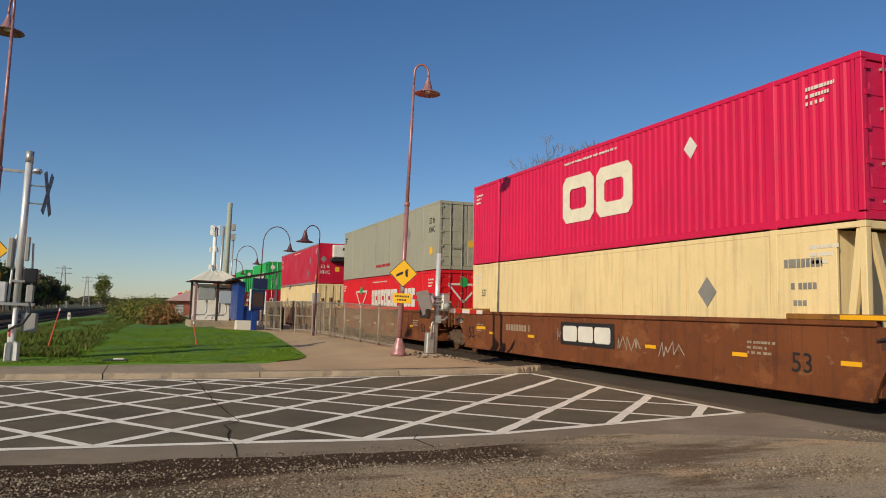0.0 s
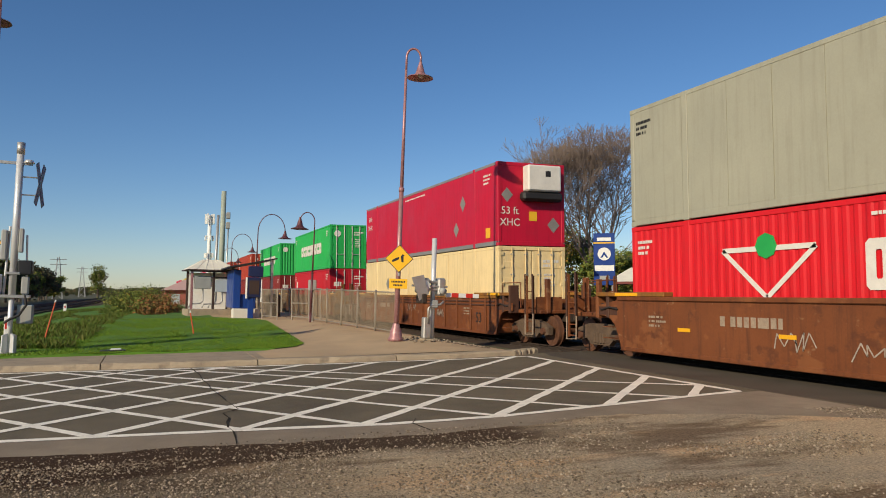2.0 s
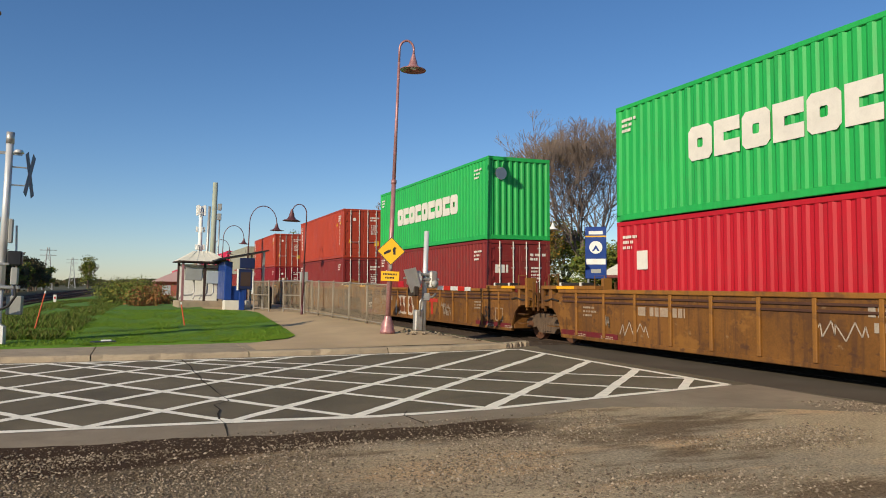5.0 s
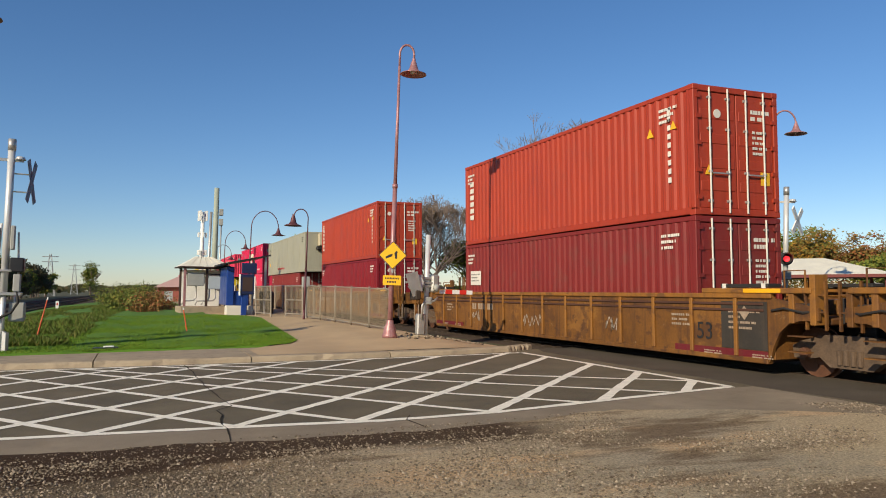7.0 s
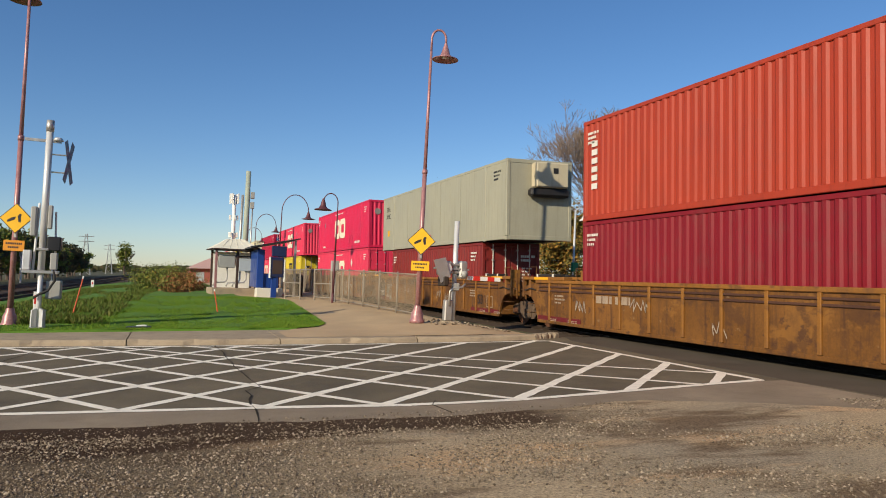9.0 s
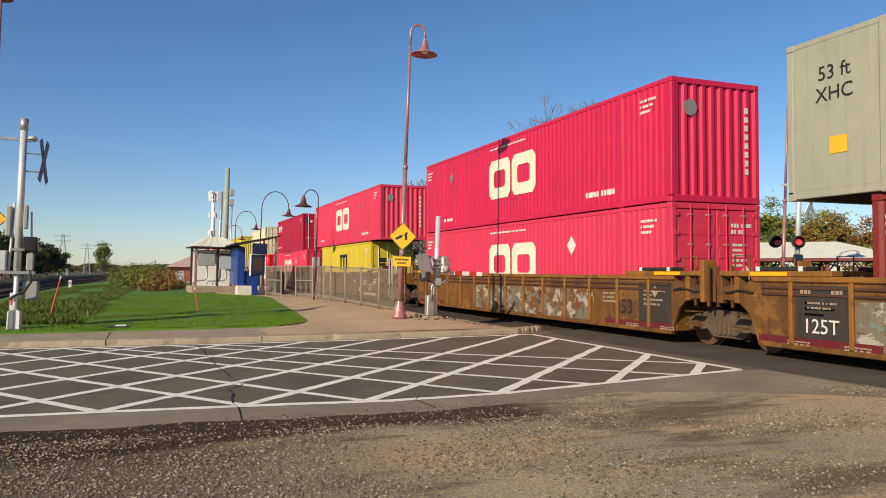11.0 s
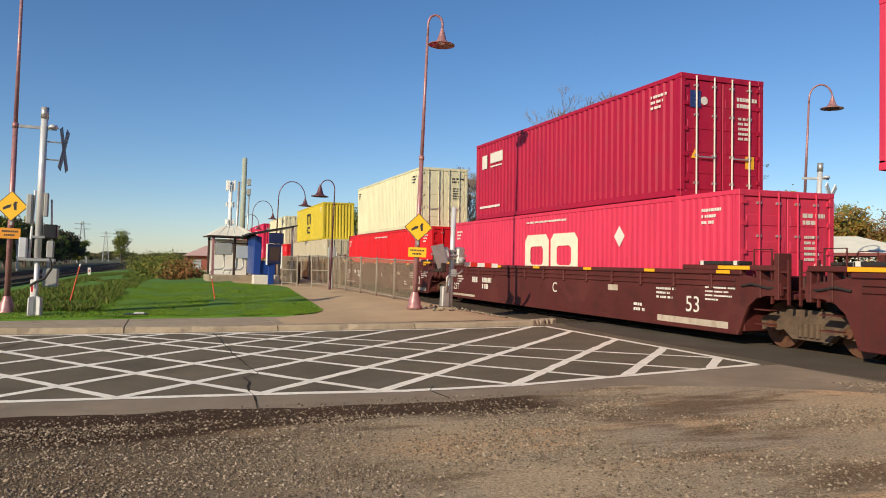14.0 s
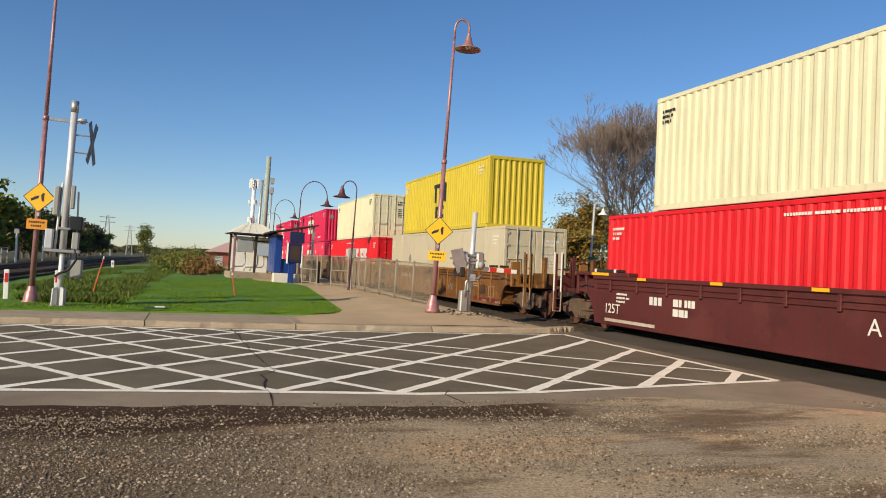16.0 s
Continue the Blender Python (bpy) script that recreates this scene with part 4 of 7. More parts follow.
def car_end(th, style, w, top, sy, gap, body):
    """Gratings, bracket plates, grab irons and the stirrup at one end of a car, on both sides."""
    reach = min(gap, 11.0)
    shared = gap < 10.2
    edge = {"ochre_car": P["ochre_lit_edge"], "brown_car": P["dark_ends_and_shade"], "maroon_car": body}[style]
    iron = P["white"] if style == "maroon_car" else edge
    for sx in (-1, 1):
        out = sx * (w + 0.055)
        if style == "brown_car":
            part("end_skirt", Geo().box(*sorted((sx * (w + 0.004), sx * (w - 0.02))), *sorted((sy * 8.45, sy * 9.38)), 1.07, top - 0.17), P["dark_ends_and_shade"], th, "dark brown end of the side")
        b = None if style == "brown_car" else part("grating", Geo().box(*sorted((out, sx * (w - 0.3))), *sorted((sy * 7.15, sy * 8.35)), top + 0.192, top + 0.27, 0.012), M["dark_steel"], th, "black grated step on the car's edge")
        for yy in (7.2, 8.2) if b else ():
            part("grating_tip", Geo().box(*sorted((out + sx * 0.004, sx * (w - 0.02))), *sorted((sy * yy, sy * (yy + 0.1))), top + 0.185, top + 0.275), P["white"], b)
        part("bracket_plate", Geo().box(*sorted((sx * (w + 0.03), sx * (w - 0.24))), *sorted((sy * 8.78, sy * 8.9)), 1.0, top + 0.19, 0.012), edge, th)
        part("bracket_plate", Geo().box(*sorted((sx * (w + 0.03), sx * (w - 0.3))), *sorted((sy * 9.24, sy * 9.36)), 0.98, top + (0.42 if sy < 0 else 0.12), 0.012), edge if sy < 0 else body, th)
        part("deck_box", Geo().box(*sorted((sx * (w - 0.02), sx * (w - 0.5))), *sorted((sy * 8.92, sy * 9.2)), 1.12, 1.36, 0.02), M["dark_steel"], th)
        part("pipe", Geo().tube([(sx * (w + 0.03), sy * 8.4, 1.22), (sx * (w + 0.05), sy * 8.7, 1.27), (sx * (w + 0.03), sy * 9.1, 1.2), (sx * (w - 0.1), sy * 9.4, 1.24)], 0.022, 6), M["dark_steel"], th)
        if shared:
            continue
        yy = sy * (reach - 0.42)
        for dy in (-0.23, 0.23):
            part("grab_iron", Geo().cyl((sx * (w + 0.01), yy + dy, 0.98), (sx * (w + 0.01), yy + dy, 2.2), 0.028, n=8), iron, th, "upright grab iron")
        part("stirrup", Geo().tube([(sx * w, yy - 0.25, 1.0), (sx * (w + 0.01), yy - 0.24, 0.38), (sx * (w + 0.01), yy + 0.24, 0.36), (sx * w, yy + 0.25, 1.0)], 0.022, 8), P["stencil"], th, "hanging stirrup step")
        part("end_post", Geo().box(*sorted((sx * 0.86, sx * 1.0)), *sorted((sy * (reach - 0.36), sy * (reach - 0.2))), 1.0, 2.05, 0.015), body, th)
        part("end_sheet", Geo().box(*sorted((sx * 0.42, sx * 1.34)), *sorted((sy * (reach - 0.3), sy * (reach - 0.27))), 1.0, 1.5, 0.01), body, th)


def well_car(style, y, ribs, front_gap, back_gap, label, seed, stack):
    """One well of a car. front_gap and back_gap: half the distance to the next well, ahead (-y) and behind (+y)."""
    body = P[style]
    th = thing("well_car", label, "rail car", pose(TRACK_X, y, 0), "cars of the train")
    MOVERS.append((th, TRACK_X, y, 0))
    rnd = random.Random(seed)
    half, w, top, low = 8.35, 1.5, 1.45, 0.27
    for sx in (-1, 1):
        prof = [(-9.4, 1.06), (-9.0, 1.05), (-8.75, 0.98), (-8.55, 0.82), (-8.42, 0.58), (-8.3, low), (8.3, low), (8.42, 0.58), (8.55, 0.82), (8.75, 0.98), (9.0, 1.05), (9.4, 1.06), (9.4, top - 0.16), (8.4, top), (-8.4, top), (-9.4, top - 0.16)]
        x0, x1 = sorted((sx * w, sx * (w - 0.06)))
        part("side_sill", Geo().prism(prof, x0, x1, "x"), body, th)
        part("top_chord", Geo().box(*sorted((sx * (w + 0.05), sx * (w - 0.10))), -8.4, 8.4, top - 0.01, top + 0.09, 0.015), P["ochre_lit_edge"] if ribs and style != "maroon_car" else body, th)
        part("bottom_chord", Geo().box(*sorted((sx * (w + 0.03), sx * (w - 0.12))), -8.28, 8.28, low - 0.05, low + 0.05, 0.015), body, th)
        part("end_deck_edge", Geo().box(*sorted((sx * (w + 0.06), sx * (w - 0.22))), -9.3, -6.6, top + 0.085, top + 0.19, 0.015), body if style == "maroon_car" else P["ochre_lit_edge"], th)
        part("end_deck_edge", Geo().box(*sorted((sx * (w + 0.06), sx * (w - 0.22))), 6.6, 9.3, top + 0.085, top + 0.19, 0.015), body if style == "maroon_car" else P["ochre_lit_edge"], th)
        if ribs:
            # ochre cars: ribs in the lightened ochre, sunlight put into their colour
            me = Geo().box(*sorted((sx * (w - 0.002), sx * (w + 0.055))), -0.045, 0.045, top - 0.32 if style == "maroon_car" else low + 0.05, top - 0.01, 0.012).mesh("rib", P["ochre_lit_edge"] if style == "ochre_car" else body)
            # two added strips; the dark ones paint the shadow under the chord
            for zz in (1.19, 1.31):
                part("side_rail", Geo().box(*sorted((sx * (w - 0.002), sx * (w + 0.035))), -8.2, 8.2, zz, zz + 0.05, 0.008), P["dark_ends_and_shade"] if style != "maroon_car" else body, th)
            for k in range(13):
                part("rib", me, None, th, at=pose(0, -7.5 + k * 1.25, 0))
    # floor of the well, cross bearers and end platforms
    part("well_floor", Geo().box(-w + 0.07, w - 0.07, -8.2, 8.2, 0.24, 0.30), M["truck"], th)
    for sy, gap in ((-1, front_gap), (1, back_gap)):
        reach = min(gap, 11.0)
        shared = gap < 10.2
        part("end_platform", Geo().box(-w + 0.28, w - 0.28, *sorted((sy * 8.3, sy * (reach - 0.25))), 0.98, 1.1, 0.02), body, th)
        part("bulkhead", Geo().box(-w + 0.08, w - 0.08, *sorted((sy * 8.26, sy * 8.36)), 0.3, 1.42, 0.01), body, th)
        part("draft_sill", Geo().box(-0.32, 0.32, *sorted((sy * 8.3, sy * (reach - 0.08))), 0.72, 1.0, 0.02), M["truck"], th)
        part("end_box", Geo().box(-0.72, 0.72, *sorted((sy * 8.7, sy * (reach - 0.5))), 1.135, 1.42, 0.03), body, th)
        if shared:
            # coloured dark to paint the shaded cavity between the bracket plates
            part("diaphragm", Geo().box(-0.95, 0.95, *sorted((sy * (reach - 0.26), sy * (reach - 0.2))), 1.0, 1.45, 0.01), M["dark_steel"], th)
        else:
            part("coupler", Geo().box(-0.16, 0.16, *sorted((sy * (reach - 0.1), sy * (reach - 0.005))), 0.75, 1.0, 0.03), M["truck"], th)
            part("brake_hose", Geo().tube([(-0.5, sy * (reach - 0.3), 0.75), (-0.45, sy * (reach - 0.12), 0.45), (-0.3, sy * (reach - 0.02), 0.5)], 0.03, 6), M["rubber"], th)
        for sx in (-1, 1):
            lad = Geo()
            yy = sy * (reach - 0.42) if not shared else sy * (reach - 0.34)
            for dy in (-0.2, 0.2):
                lad.box(*sorted((sx * (w - 0.02), sx * (w - 0.07))), yy + dy - 0.02, yy + dy + 0.02, 0.42 if not shared else 0.9, 2.15 if not shared else 1.75)
            for zz in (0.45, 0.75, 1.05, 1.35, 1.65) if not shared else (1.2, 1.5):
                lad.box(*sorted((sx * (w - 0.03), sx * (w - 0.06))), yy - 0.2, yy + 0.2, zz, zz + 0.03)
            part("ladder", lad, body, th)
            rail = Geo()
            a, b = sy * 8.6, sy * (reach - 0.3)
            rail.tube([(sx * (w - 0.1), a, 1.14), (sx * (w - 0.1), a, 1.95), (sx * (w - 0.1), (a * 0.4 + b * 0.6), 1.95), (sx * (w - 0.1), (a * 0.4 + b * 0.6), 1.14)], 0.018, 6)
            part("hand_rail", rail, body, th)
            for zz in (0.5, 0.78):
                part("step", Geo().box(*sorted((sx * (w - 0.02), sx * (w - 0.2))), sy * 8.9 - 0.2, sy * 8.9 + 0.2, zz - 0.02, zz), body, th)
        car_end(th, style, w, top, sy, gap, body)
        if not shared:
            truck(th, sy * (gap - 1.95))
        elif sy > 0:
            truck(th, gap)
    sprayed = {107: (10,), 108: range(2, 8)}.get(seed, ())
    sprayed_panels(th, w, low, sprayed)
    f = -w - 0.062 if ribs else -w - 0.003
    fl = -w - 0.0085
    # yellow reflector strips and stencils
    g = Geo()
    zz = 1.30 if style == "maroon_car" else 0.78
    for yy in (-7.9, -5.4, -2.6, 0.4, 3.2, 6.0):
        if style == "maroon_car":
            g.box(f - 0.004, f, yy - 0.2, yy + 0.2, 1.46, 1.53)
        elif not ribs:
            g.box(fl - 0.004, fl, yy - 0.2, yy + 0.2, zz, zz + 0.08)
    for yy in (-8.2, 8.0):
        g.box(-w - 0.064, -w - 0.06, yy - 0.45, yy + 0.45, top + 0.1, top + 0.175)
    small(part("reflector", g, P["reflect"], th, "yellow reflective strips"))
    g = Geo()
    if style != "maroon_car" and not sprayed:
        bars(g, fl, 4.9, 0.95, [1.6], 0.2, 0.1, True, seed=seed, char=0.17)
    bars(g, fl, -5.6, 1.05, [0.7, 0.5, 0.6], 0.05, 0.05, True, seed=seed + 5, char=0.06)
    bars(g, fl, 7.2, 1.05, [0.5, 0.6, 0.4], 0.05, 0.05, True, seed=seed + 6, char=0.06)
    small(part("stencil", g, P["white"] if style == "maroon_car" else P["stencil"], th))
    lettering("53", 0.5, P["white"] if style == "maroon_car" else P["black"], th, fl - 0.004, -6.62 if style == "ochre_car" else -6.9, 0.75, name="number", label="stencilled car size number")
    if style == "ochre_car":
        g = Geo()
        if seed in (105, 108):
            part("notice_panel", Geo().box(fl - 0.004, fl, -8.28, -7.1, 0.46, 1.38), P["board_grey"], th, "dark notice panel with small print")
            bars(g, fl - 0.005, -7.3, 1.16, [0.8, 0.3, 0.7, 0.6], 0.045, 0.06, True, seed=seed + 12, char=0.045)
            diamond(g, fl - 0.005, -7.72, 1.16, 0.12)
        else:
            for q in ((-7.75, -7.72, 0.5, 0.92), (-7.25, -7.22, 0.5, 0.92), (-7.72, -7.25, 0.5, 0.53), (-7.72, -7.25, 0.89, 0.92)):
                g.box(fl - 0.004, fl, *q)
        if seed in (104, 107):
            part("notice_panel", Geo().box(fl - 0.004, fl, 6.33, 7.42, 0.42, 1.38), P["board_grey"], th, "dark notice panel with a stencilled load limit")
            bars(g, fl - 0.005, 7.3, 1.22, [0.22], 0.1, 0.05, True, seed=seed + 9)
            bars(g, fl - 0.005, 6.65, 1.22, [0.22], 0.1, 0.05, True, seed=seed + 10)
            bars(g, fl - 0.005, 7.15, 1.06, [0.6, 0.5], 0.035, 0.05, True, seed=seed + 11, char=0.045)
            lettering("125T", 0.36, P["white"], th, fl - 0.008, 6.87, 0.66, name="number")
        for a in (-7.9, -6.6, 6.4, 7.6):
            bars(g, fl - 0.0065, a, 0.36, [0.5, 0.5], 0.025, 0.02, True, seed=seed + 13, char=0.05)
        small(part("print", g, P["stencil"], th))
        for a, b in ((-8.28, -5.7), (5.7, 8.28)):
            part("end_strip", Geo().box(fl - 0.006, fl, a, b, 0.29, 0.45), P["strip_red"], th, "dark red painted strip")
    if style == "maroon_car":
        part("data_plate", Geo().box(fl - 0.004, fl, -8.0, -5.65, 0.28, 0.46), P["spray_pale"], th, "worn pale data strip")
        part("data_plate", Geo().box(fl - 0.004, fl, 5.45, 7.75, 0.26, 0.40), P["spray_pale"], th)
        lettering("125T", 0.36, P["white"], th, fl - 0.006, 7.4, 0.66, name="number")
        letter = {110: "C", 111: "A"}.get(seed)
        if letter:
            lettering(letter, 0.42, P["white"], th, fl - 0.006, -0.7, 0.9, name="lettering", label="white stencilled letter")
        g = Geo()
        bars(g, fl, 5.7, 0.88, [0.5], 0.2, 0.05, True, seed=3, char=0.17)
        bars(g, fl, 4.75, 0.9, [0.8, 0.55], 0.17, 0.06, True, seed=seed + 21, char=0.12)
        bars(g, fl, -7.3, 1.14, [0.9, 0.7, 0.8, 0.4], 0.035, 0.05, True, seed=seed + 22, char=0.05)
        bars(g, fl, -4.7, 0.62, [0.4, 0.45], 0.07, 0.05, True, seed=seed + 23, char=0.09)
        small(part("stencil", g, P["white"], th))
        part("data_plate", Geo().box(fl - 0.004, fl, -4.0, -3.55, 0.95, 1.1), P["spray_pale"], th)
    # chalky scrawls on the older cars
    if style != "maroon_car":
        g = Geo()
        for k in range(3):
            cy, cz = rnd.uniform(-5, 6), rnd.uniform(0.6, 1.0)
            pts, q = [], cy + 0.5
            for step in range(11):
                pts.append((fl - 0.002, q, cz + (0.2 if step % 2 else -0.2) * rnd.uniform(0.3, 1.0)))
                q -= rnd.uniform(-0.06, 0.2)
            for a, b in zip(pts, pts[1:]):
                dy, dz = b[1] - a[1], b[2] - a[2]
                n = math.hypot(dy, dz) or 1
                oy, oz = -dz / n * 0.013, dy / n * 0.013
                g.face((a[0], a[1] + oy, a[2] + oz), (b[0], b[1] + oy, b[2] + oz), (b[0], b[1] - oy, b[2] - oz), (a[0], a[1] - oy, a[2] - oz))
        small(part("graffiti", g, P["graffiti"], th, "pale scrawled graffiti"))
    return th, fl


# each stack: centre at the clip's start, car style, ribs, then upper and lower container (colour, feet, end, skin)
STACKS = [
    (16.91, "brown_car", False, ("crimson", 53, "doors", "fine"), ("cream", 53, "strut", "seamed"), ""),
    (36.62, "brown_car", False, ("greige", 53, "doors", "seamed"), ("scarlet", 53, "doors", "fine"), ""),
    (60.20, "brown_car", True, ("magenta", 53, "cooler", "flat"), ("cream", 53, "doors", "seamed"), ""),
    (83.29, "ochre_car", True, ("green", 40, "doors", "wave"), ("dark_red", 40, "doors", "wave"), ""),
    (102.85, "ochre_car", True, ("green", 40, "wave", "wave"), ("oxide", 40, "doors", "wave"), ""),
    (122.17, "ochre_car", True, ("orange", 40, "stickers", "wave"), ("oxide", 40, "doors", "wave"), ""),
    (145.37, "ochre_car", True, ("orange", 40, "stickers", "wave"), ("maroon", 40, "stickers", "wave"), ""),
    (164.9, "ochre_car", True, ("greige", 53, "cooler", "seamed"), ("oxide", 40, "doors", "wave"), "low"),
    (184.03, "ochre_car", True, ("rose", 53, "wave", "fine"), ("pink", 53, "doors", "fine"), ""),
    (207.11, "maroon_car", True, ("pink", 53, "wave", "fine"), ("yellow", 40, "doors", "wave"), ""),
    (226.46, "maroon_car", True, ("wine", 40, "stickers", "wave"), ("pink", 53, "doors", "fine"), ""),
    (245.50, "maroon_car", True, ("ivory", 40, "doors", "wave"), ("scarlet", 53, "doors", "wave"), ""),
    (268.88, "ochre_car", True, ("yellow", 40, "wave", "wave"), ("bone", 53, "doors", "seamed"), ""),
    (288.60, "ochre_car", True, ("ivory", 40, "doors", "wave"), ("scarlet", 53, "doors", "fine"), ""),
    (308.20, "ochre_car", True, ("rose", 53, "wave", "fine"), ("pink", 53, "doors", "fine"), ""),
    (331.50, "maroon_car", True, ("rose", 53, "wave", "fine"), ("pink", 53, "doors", "fine"), ""),
]
WORDS = {"crimson": "crimson red", "pink": "sun-faded pink-red", "rose": "bright rose-red", "magenta": "smooth magenta-red insulated", "wine": "dark wine-red",
         "cream": "pale cream", "greige": "grey-beige", "scarlet": "scarlet red", "green": "bright green", "dark_red": "dark red", "maroon": "deep maroon", "oxide": "weathered oxide-red",
         "orange": "orange-red", "yellow": "mustard yellow", "ivory": "ivory white", "bone": "dull bone-coloured"}


def cp_mark(th, f, y, z, h, cut=False):
    """A pale two-block emblem on a red side wall."""
    logo_blocks(th, "off_white", "emblem", f, 1.68, 0.87, 3.34, 1.33, 2, True, 0.08, "heavy cream-white emblem block")


def build_train():
    for i, (y, style, ribs, up, lowc, note) in enumerate(STACKS):
        fg = (y - STACKS[i - 1][0]) / 2 if i else 9.8
        bg = (STACKS[i + 1][0] - y) / 2 if i + 1 < len(STACKS) else 11.6
        words = {"brown_car": "rust-brown", "ochre_car": "weathered ochre-yellow", "maroon_car": "dark maroon"}[style]
        car, cf = well_car(style, y, ribs, fg, bg, f"{words} steel well car with {'ribbed' if ribs else 'smooth'} sides on the rails", 100 + i, note)
        hl_ = 2.59 if note == "low" else 2.89
        z0 = 0.33
        lo, f0, l0, h0 = container(lowc[0], lowc[1], "lower", lowc[2], lowc[3], y, z0, hl_, f"{WORDS[lowc[0]]} {lowc[1]}-foot container sunk in a well car", 200 + i)
        z1 = z0 + hl_ + 0.012
        hi, f1, l1, h1 = container(up[0], up[1], "upper", up[2], up[3], y - (0.33 if note == "low" else 0.0), z1, 2.89, f"{WORDS[up[0]]} {up[1]}-foot container stacked on another", 300 + i,
                                   rail="silver" if up[0] == "magenta" else None, bars_color="black" if up[0] in ("greige", "ivory") else "white")
        marks(i, lo, f0, l0, hi, f1, l1, car, cf)


def side_piece(th, name, color, polys, f, label=""):
    for k, p in enumerate(polys):
        part(name, Geo().prism(p, f - 0.006, f, "x"), P[color], th, label if k == 0 else "")


def rect(y0, y1, z0, z1):
    return [(y0, z0), (y1, z0), (y1, z1), (y0, z1)]


def marks(i, lo, f0, l0, hi, f1, l1, car, cf):
    """What sets one stack apart from another: emblems, placards, labels, scrawls."""
    g = Geo()
    if i in (0, 2):
        diamond(g, f0, -4.27 if i == 0 else 4.21, 1.74, 0.28)
    if g.v:
        part("placard_holder", g, P["grey"], lo, "grey diamond placard")
    if i == 0:
        cp_mark(hi, f1, 2.9, 0.75, 1.45)
        g = Geo()
        diamond(g, f1, -3.8, 2.05, 0.22)
        part("placard_holder", g, P["white"], hi, "white diamond placard")
        part("emblem_frame", Geo().box(cf - 0.006, cf, -1.16, 1.44, 0.68, 1.3), P["black"], car, "black framed emblem panel")
        logo_blocks(car, "white", "emblem", cf - 0.007, 1.3, 0.78, 2.3, 0.42, 3, False, 0.08)
        lettering("53'", 0.34, P["black"], lo, f0 - 0.004, 7.1, 1.85, name="lettering")
        lettering("53", 0.56, P["black"], car, cf - 0.004, 7.68, 0.76, name="number", label="stencilled car size number")
        lettering("125T", 0.22, P["white"], car, cf - 0.006, 8.62, 1.17, name="number")
        side_piece(car, "reflector", "reflect", [rect(6.5, 7.25, 0.92, 1.02)], cf)
    if i == 1:
        logo_blocks(lo, "white", "emblem", f0, 1.73, 1.34, 4.35, 0.85, 8, True, 0.14, "white wordmark block")
        logo_blocks(lo, "white", "emblem", f0, -3.1, 1.34, 2.1, 0.85, 4, True, 0.14)
        g = Geo()
        for a, b in (((5.0, 2.15), (2.7, 2.15)), ((2.7, 2.15), (3.85, 1.2)), ((3.85, 1.2), (5.0, 2.15))):
            dy, dz = b[0] - a[0], b[1] - a[1]
            n = math.hypot(dy, dz)
            oy, oz = -dz / n * 0.05, dy / n * 0.05
            g.prism([(a[0] + oy, a[1] + oz), (b[0] + oy, b[1] + oz), (b[0] - oy, b[1] - oz), (a[0] - oy, a[1] - oz)], f0 - 0.006, f0, "x")
        part("emblem", g, P["white"], lo, "white triangle outline")
        part("emblem", Geo().prism([(3.85 + 0.27 * math.cos(q), 2.2 + 0.25 * math.sin(q)) for q in [k * math.pi / 4 for k in range(8)]], f0 - 0.010, f0 - 0.006, "x"), P["leaf"], lo, "green leaf-like mark")
        g = Geo()
        for a, b in (((-0.85, 2.3), (0.55, 2.3)), ((0.55, 2.3), (-0.15, 1.55)), ((-0.15, 1.55), (-0.85, 2.3))):
            dx, dz = b[0] - a[0], b[1] - a[1]
            n = math.hypot(dx, dz)
            ox, oz = -dz / n * 0.04, dx / n * 0.04
            g.prism([(a[0] + ox, a[1] + oz), (b[0] + ox, b[1] + oz), (b[0] - ox, b[1] - oz), (a[0] - ox, a[1] - oz)], -l0 + 0.004, -l0 + 0.012, "y")
        part("emblem", g, P["white"], lo, "white triangle outline on the doors")
        part("emblem", Geo().prism([(-0.15 + 0.2 * math.cos(q), 2.4 + 0.22 * math.sin(q)) for q in [k * math.pi / 4 for k in range(8)]], -l0 - 0.002, -l0 + 0.004, "y"), P["leaf"], lo, "green leaf-like mark")
        g = Geo()
        diamond(g, -l0 + 0.01, 0.85, 1.55, 0.22, False)
        part("placard_holder", g, P["white"], lo, "white diamond placard")
        g = Geo()
        diamond(g, -l1 + 0.01, 0.8, 1.75, 0.24, False)
        part("placard_holder", g, P["stencil"], hi, "brownish diamond placard")
        part("warning_label", Geo().box(0.05, 0.35, -l1 + 0.006, -l1 + 0.014, 0.95, 1.25), P["tag"], hi, "yellow label")
        lettering("53 ft", 0.36, P["black"], hi, f1 - 0.004, -7.25, 2.1, label="black stencilled size mark")
        lettering("XHC", 0.36, P["black"], hi, f1 - 0.004, -7.25, 1.72)
        side_piece(hi, "warning_label", "tag", [rect(-7.35, -7.0, 0.68, 0.98)], f1, "yellow label")
        g = Geo()
        diamond(g, f1, -4.17, 1.81, 0.27)
        part("placard_holder", g, P["grey"], hi, "grey diamond placard")
        g = Geo()
        bars(g, f1, 1.05, 0.46, [2.45], 0.14, 0.1, True, seed=5, char=0.14)
        small(part("print", g, P["dark_red"], hi, "red line of small print"))
    if i == 2:
        for yy, zz in ((-5.07, 1.74), (-4.43, 0.8)):
            g = Geo()
            diamond(g, f1, yy, zz, 0.26)
            part("placard_holder", g, P["grey"], hi, "grey diamond placard")
        lettering("53 ft", 0.36, P["white"], hi, f1 - 0.004, 7.3, 2.25)
        lettering("XHC", 0.36, P["white"], hi, f1 - 0.004, 7.3, 1.8)
        lettering("53 ft", 0.36, P["white"], hi, -0.85, -l1 - 0.002, 1.2, "end")
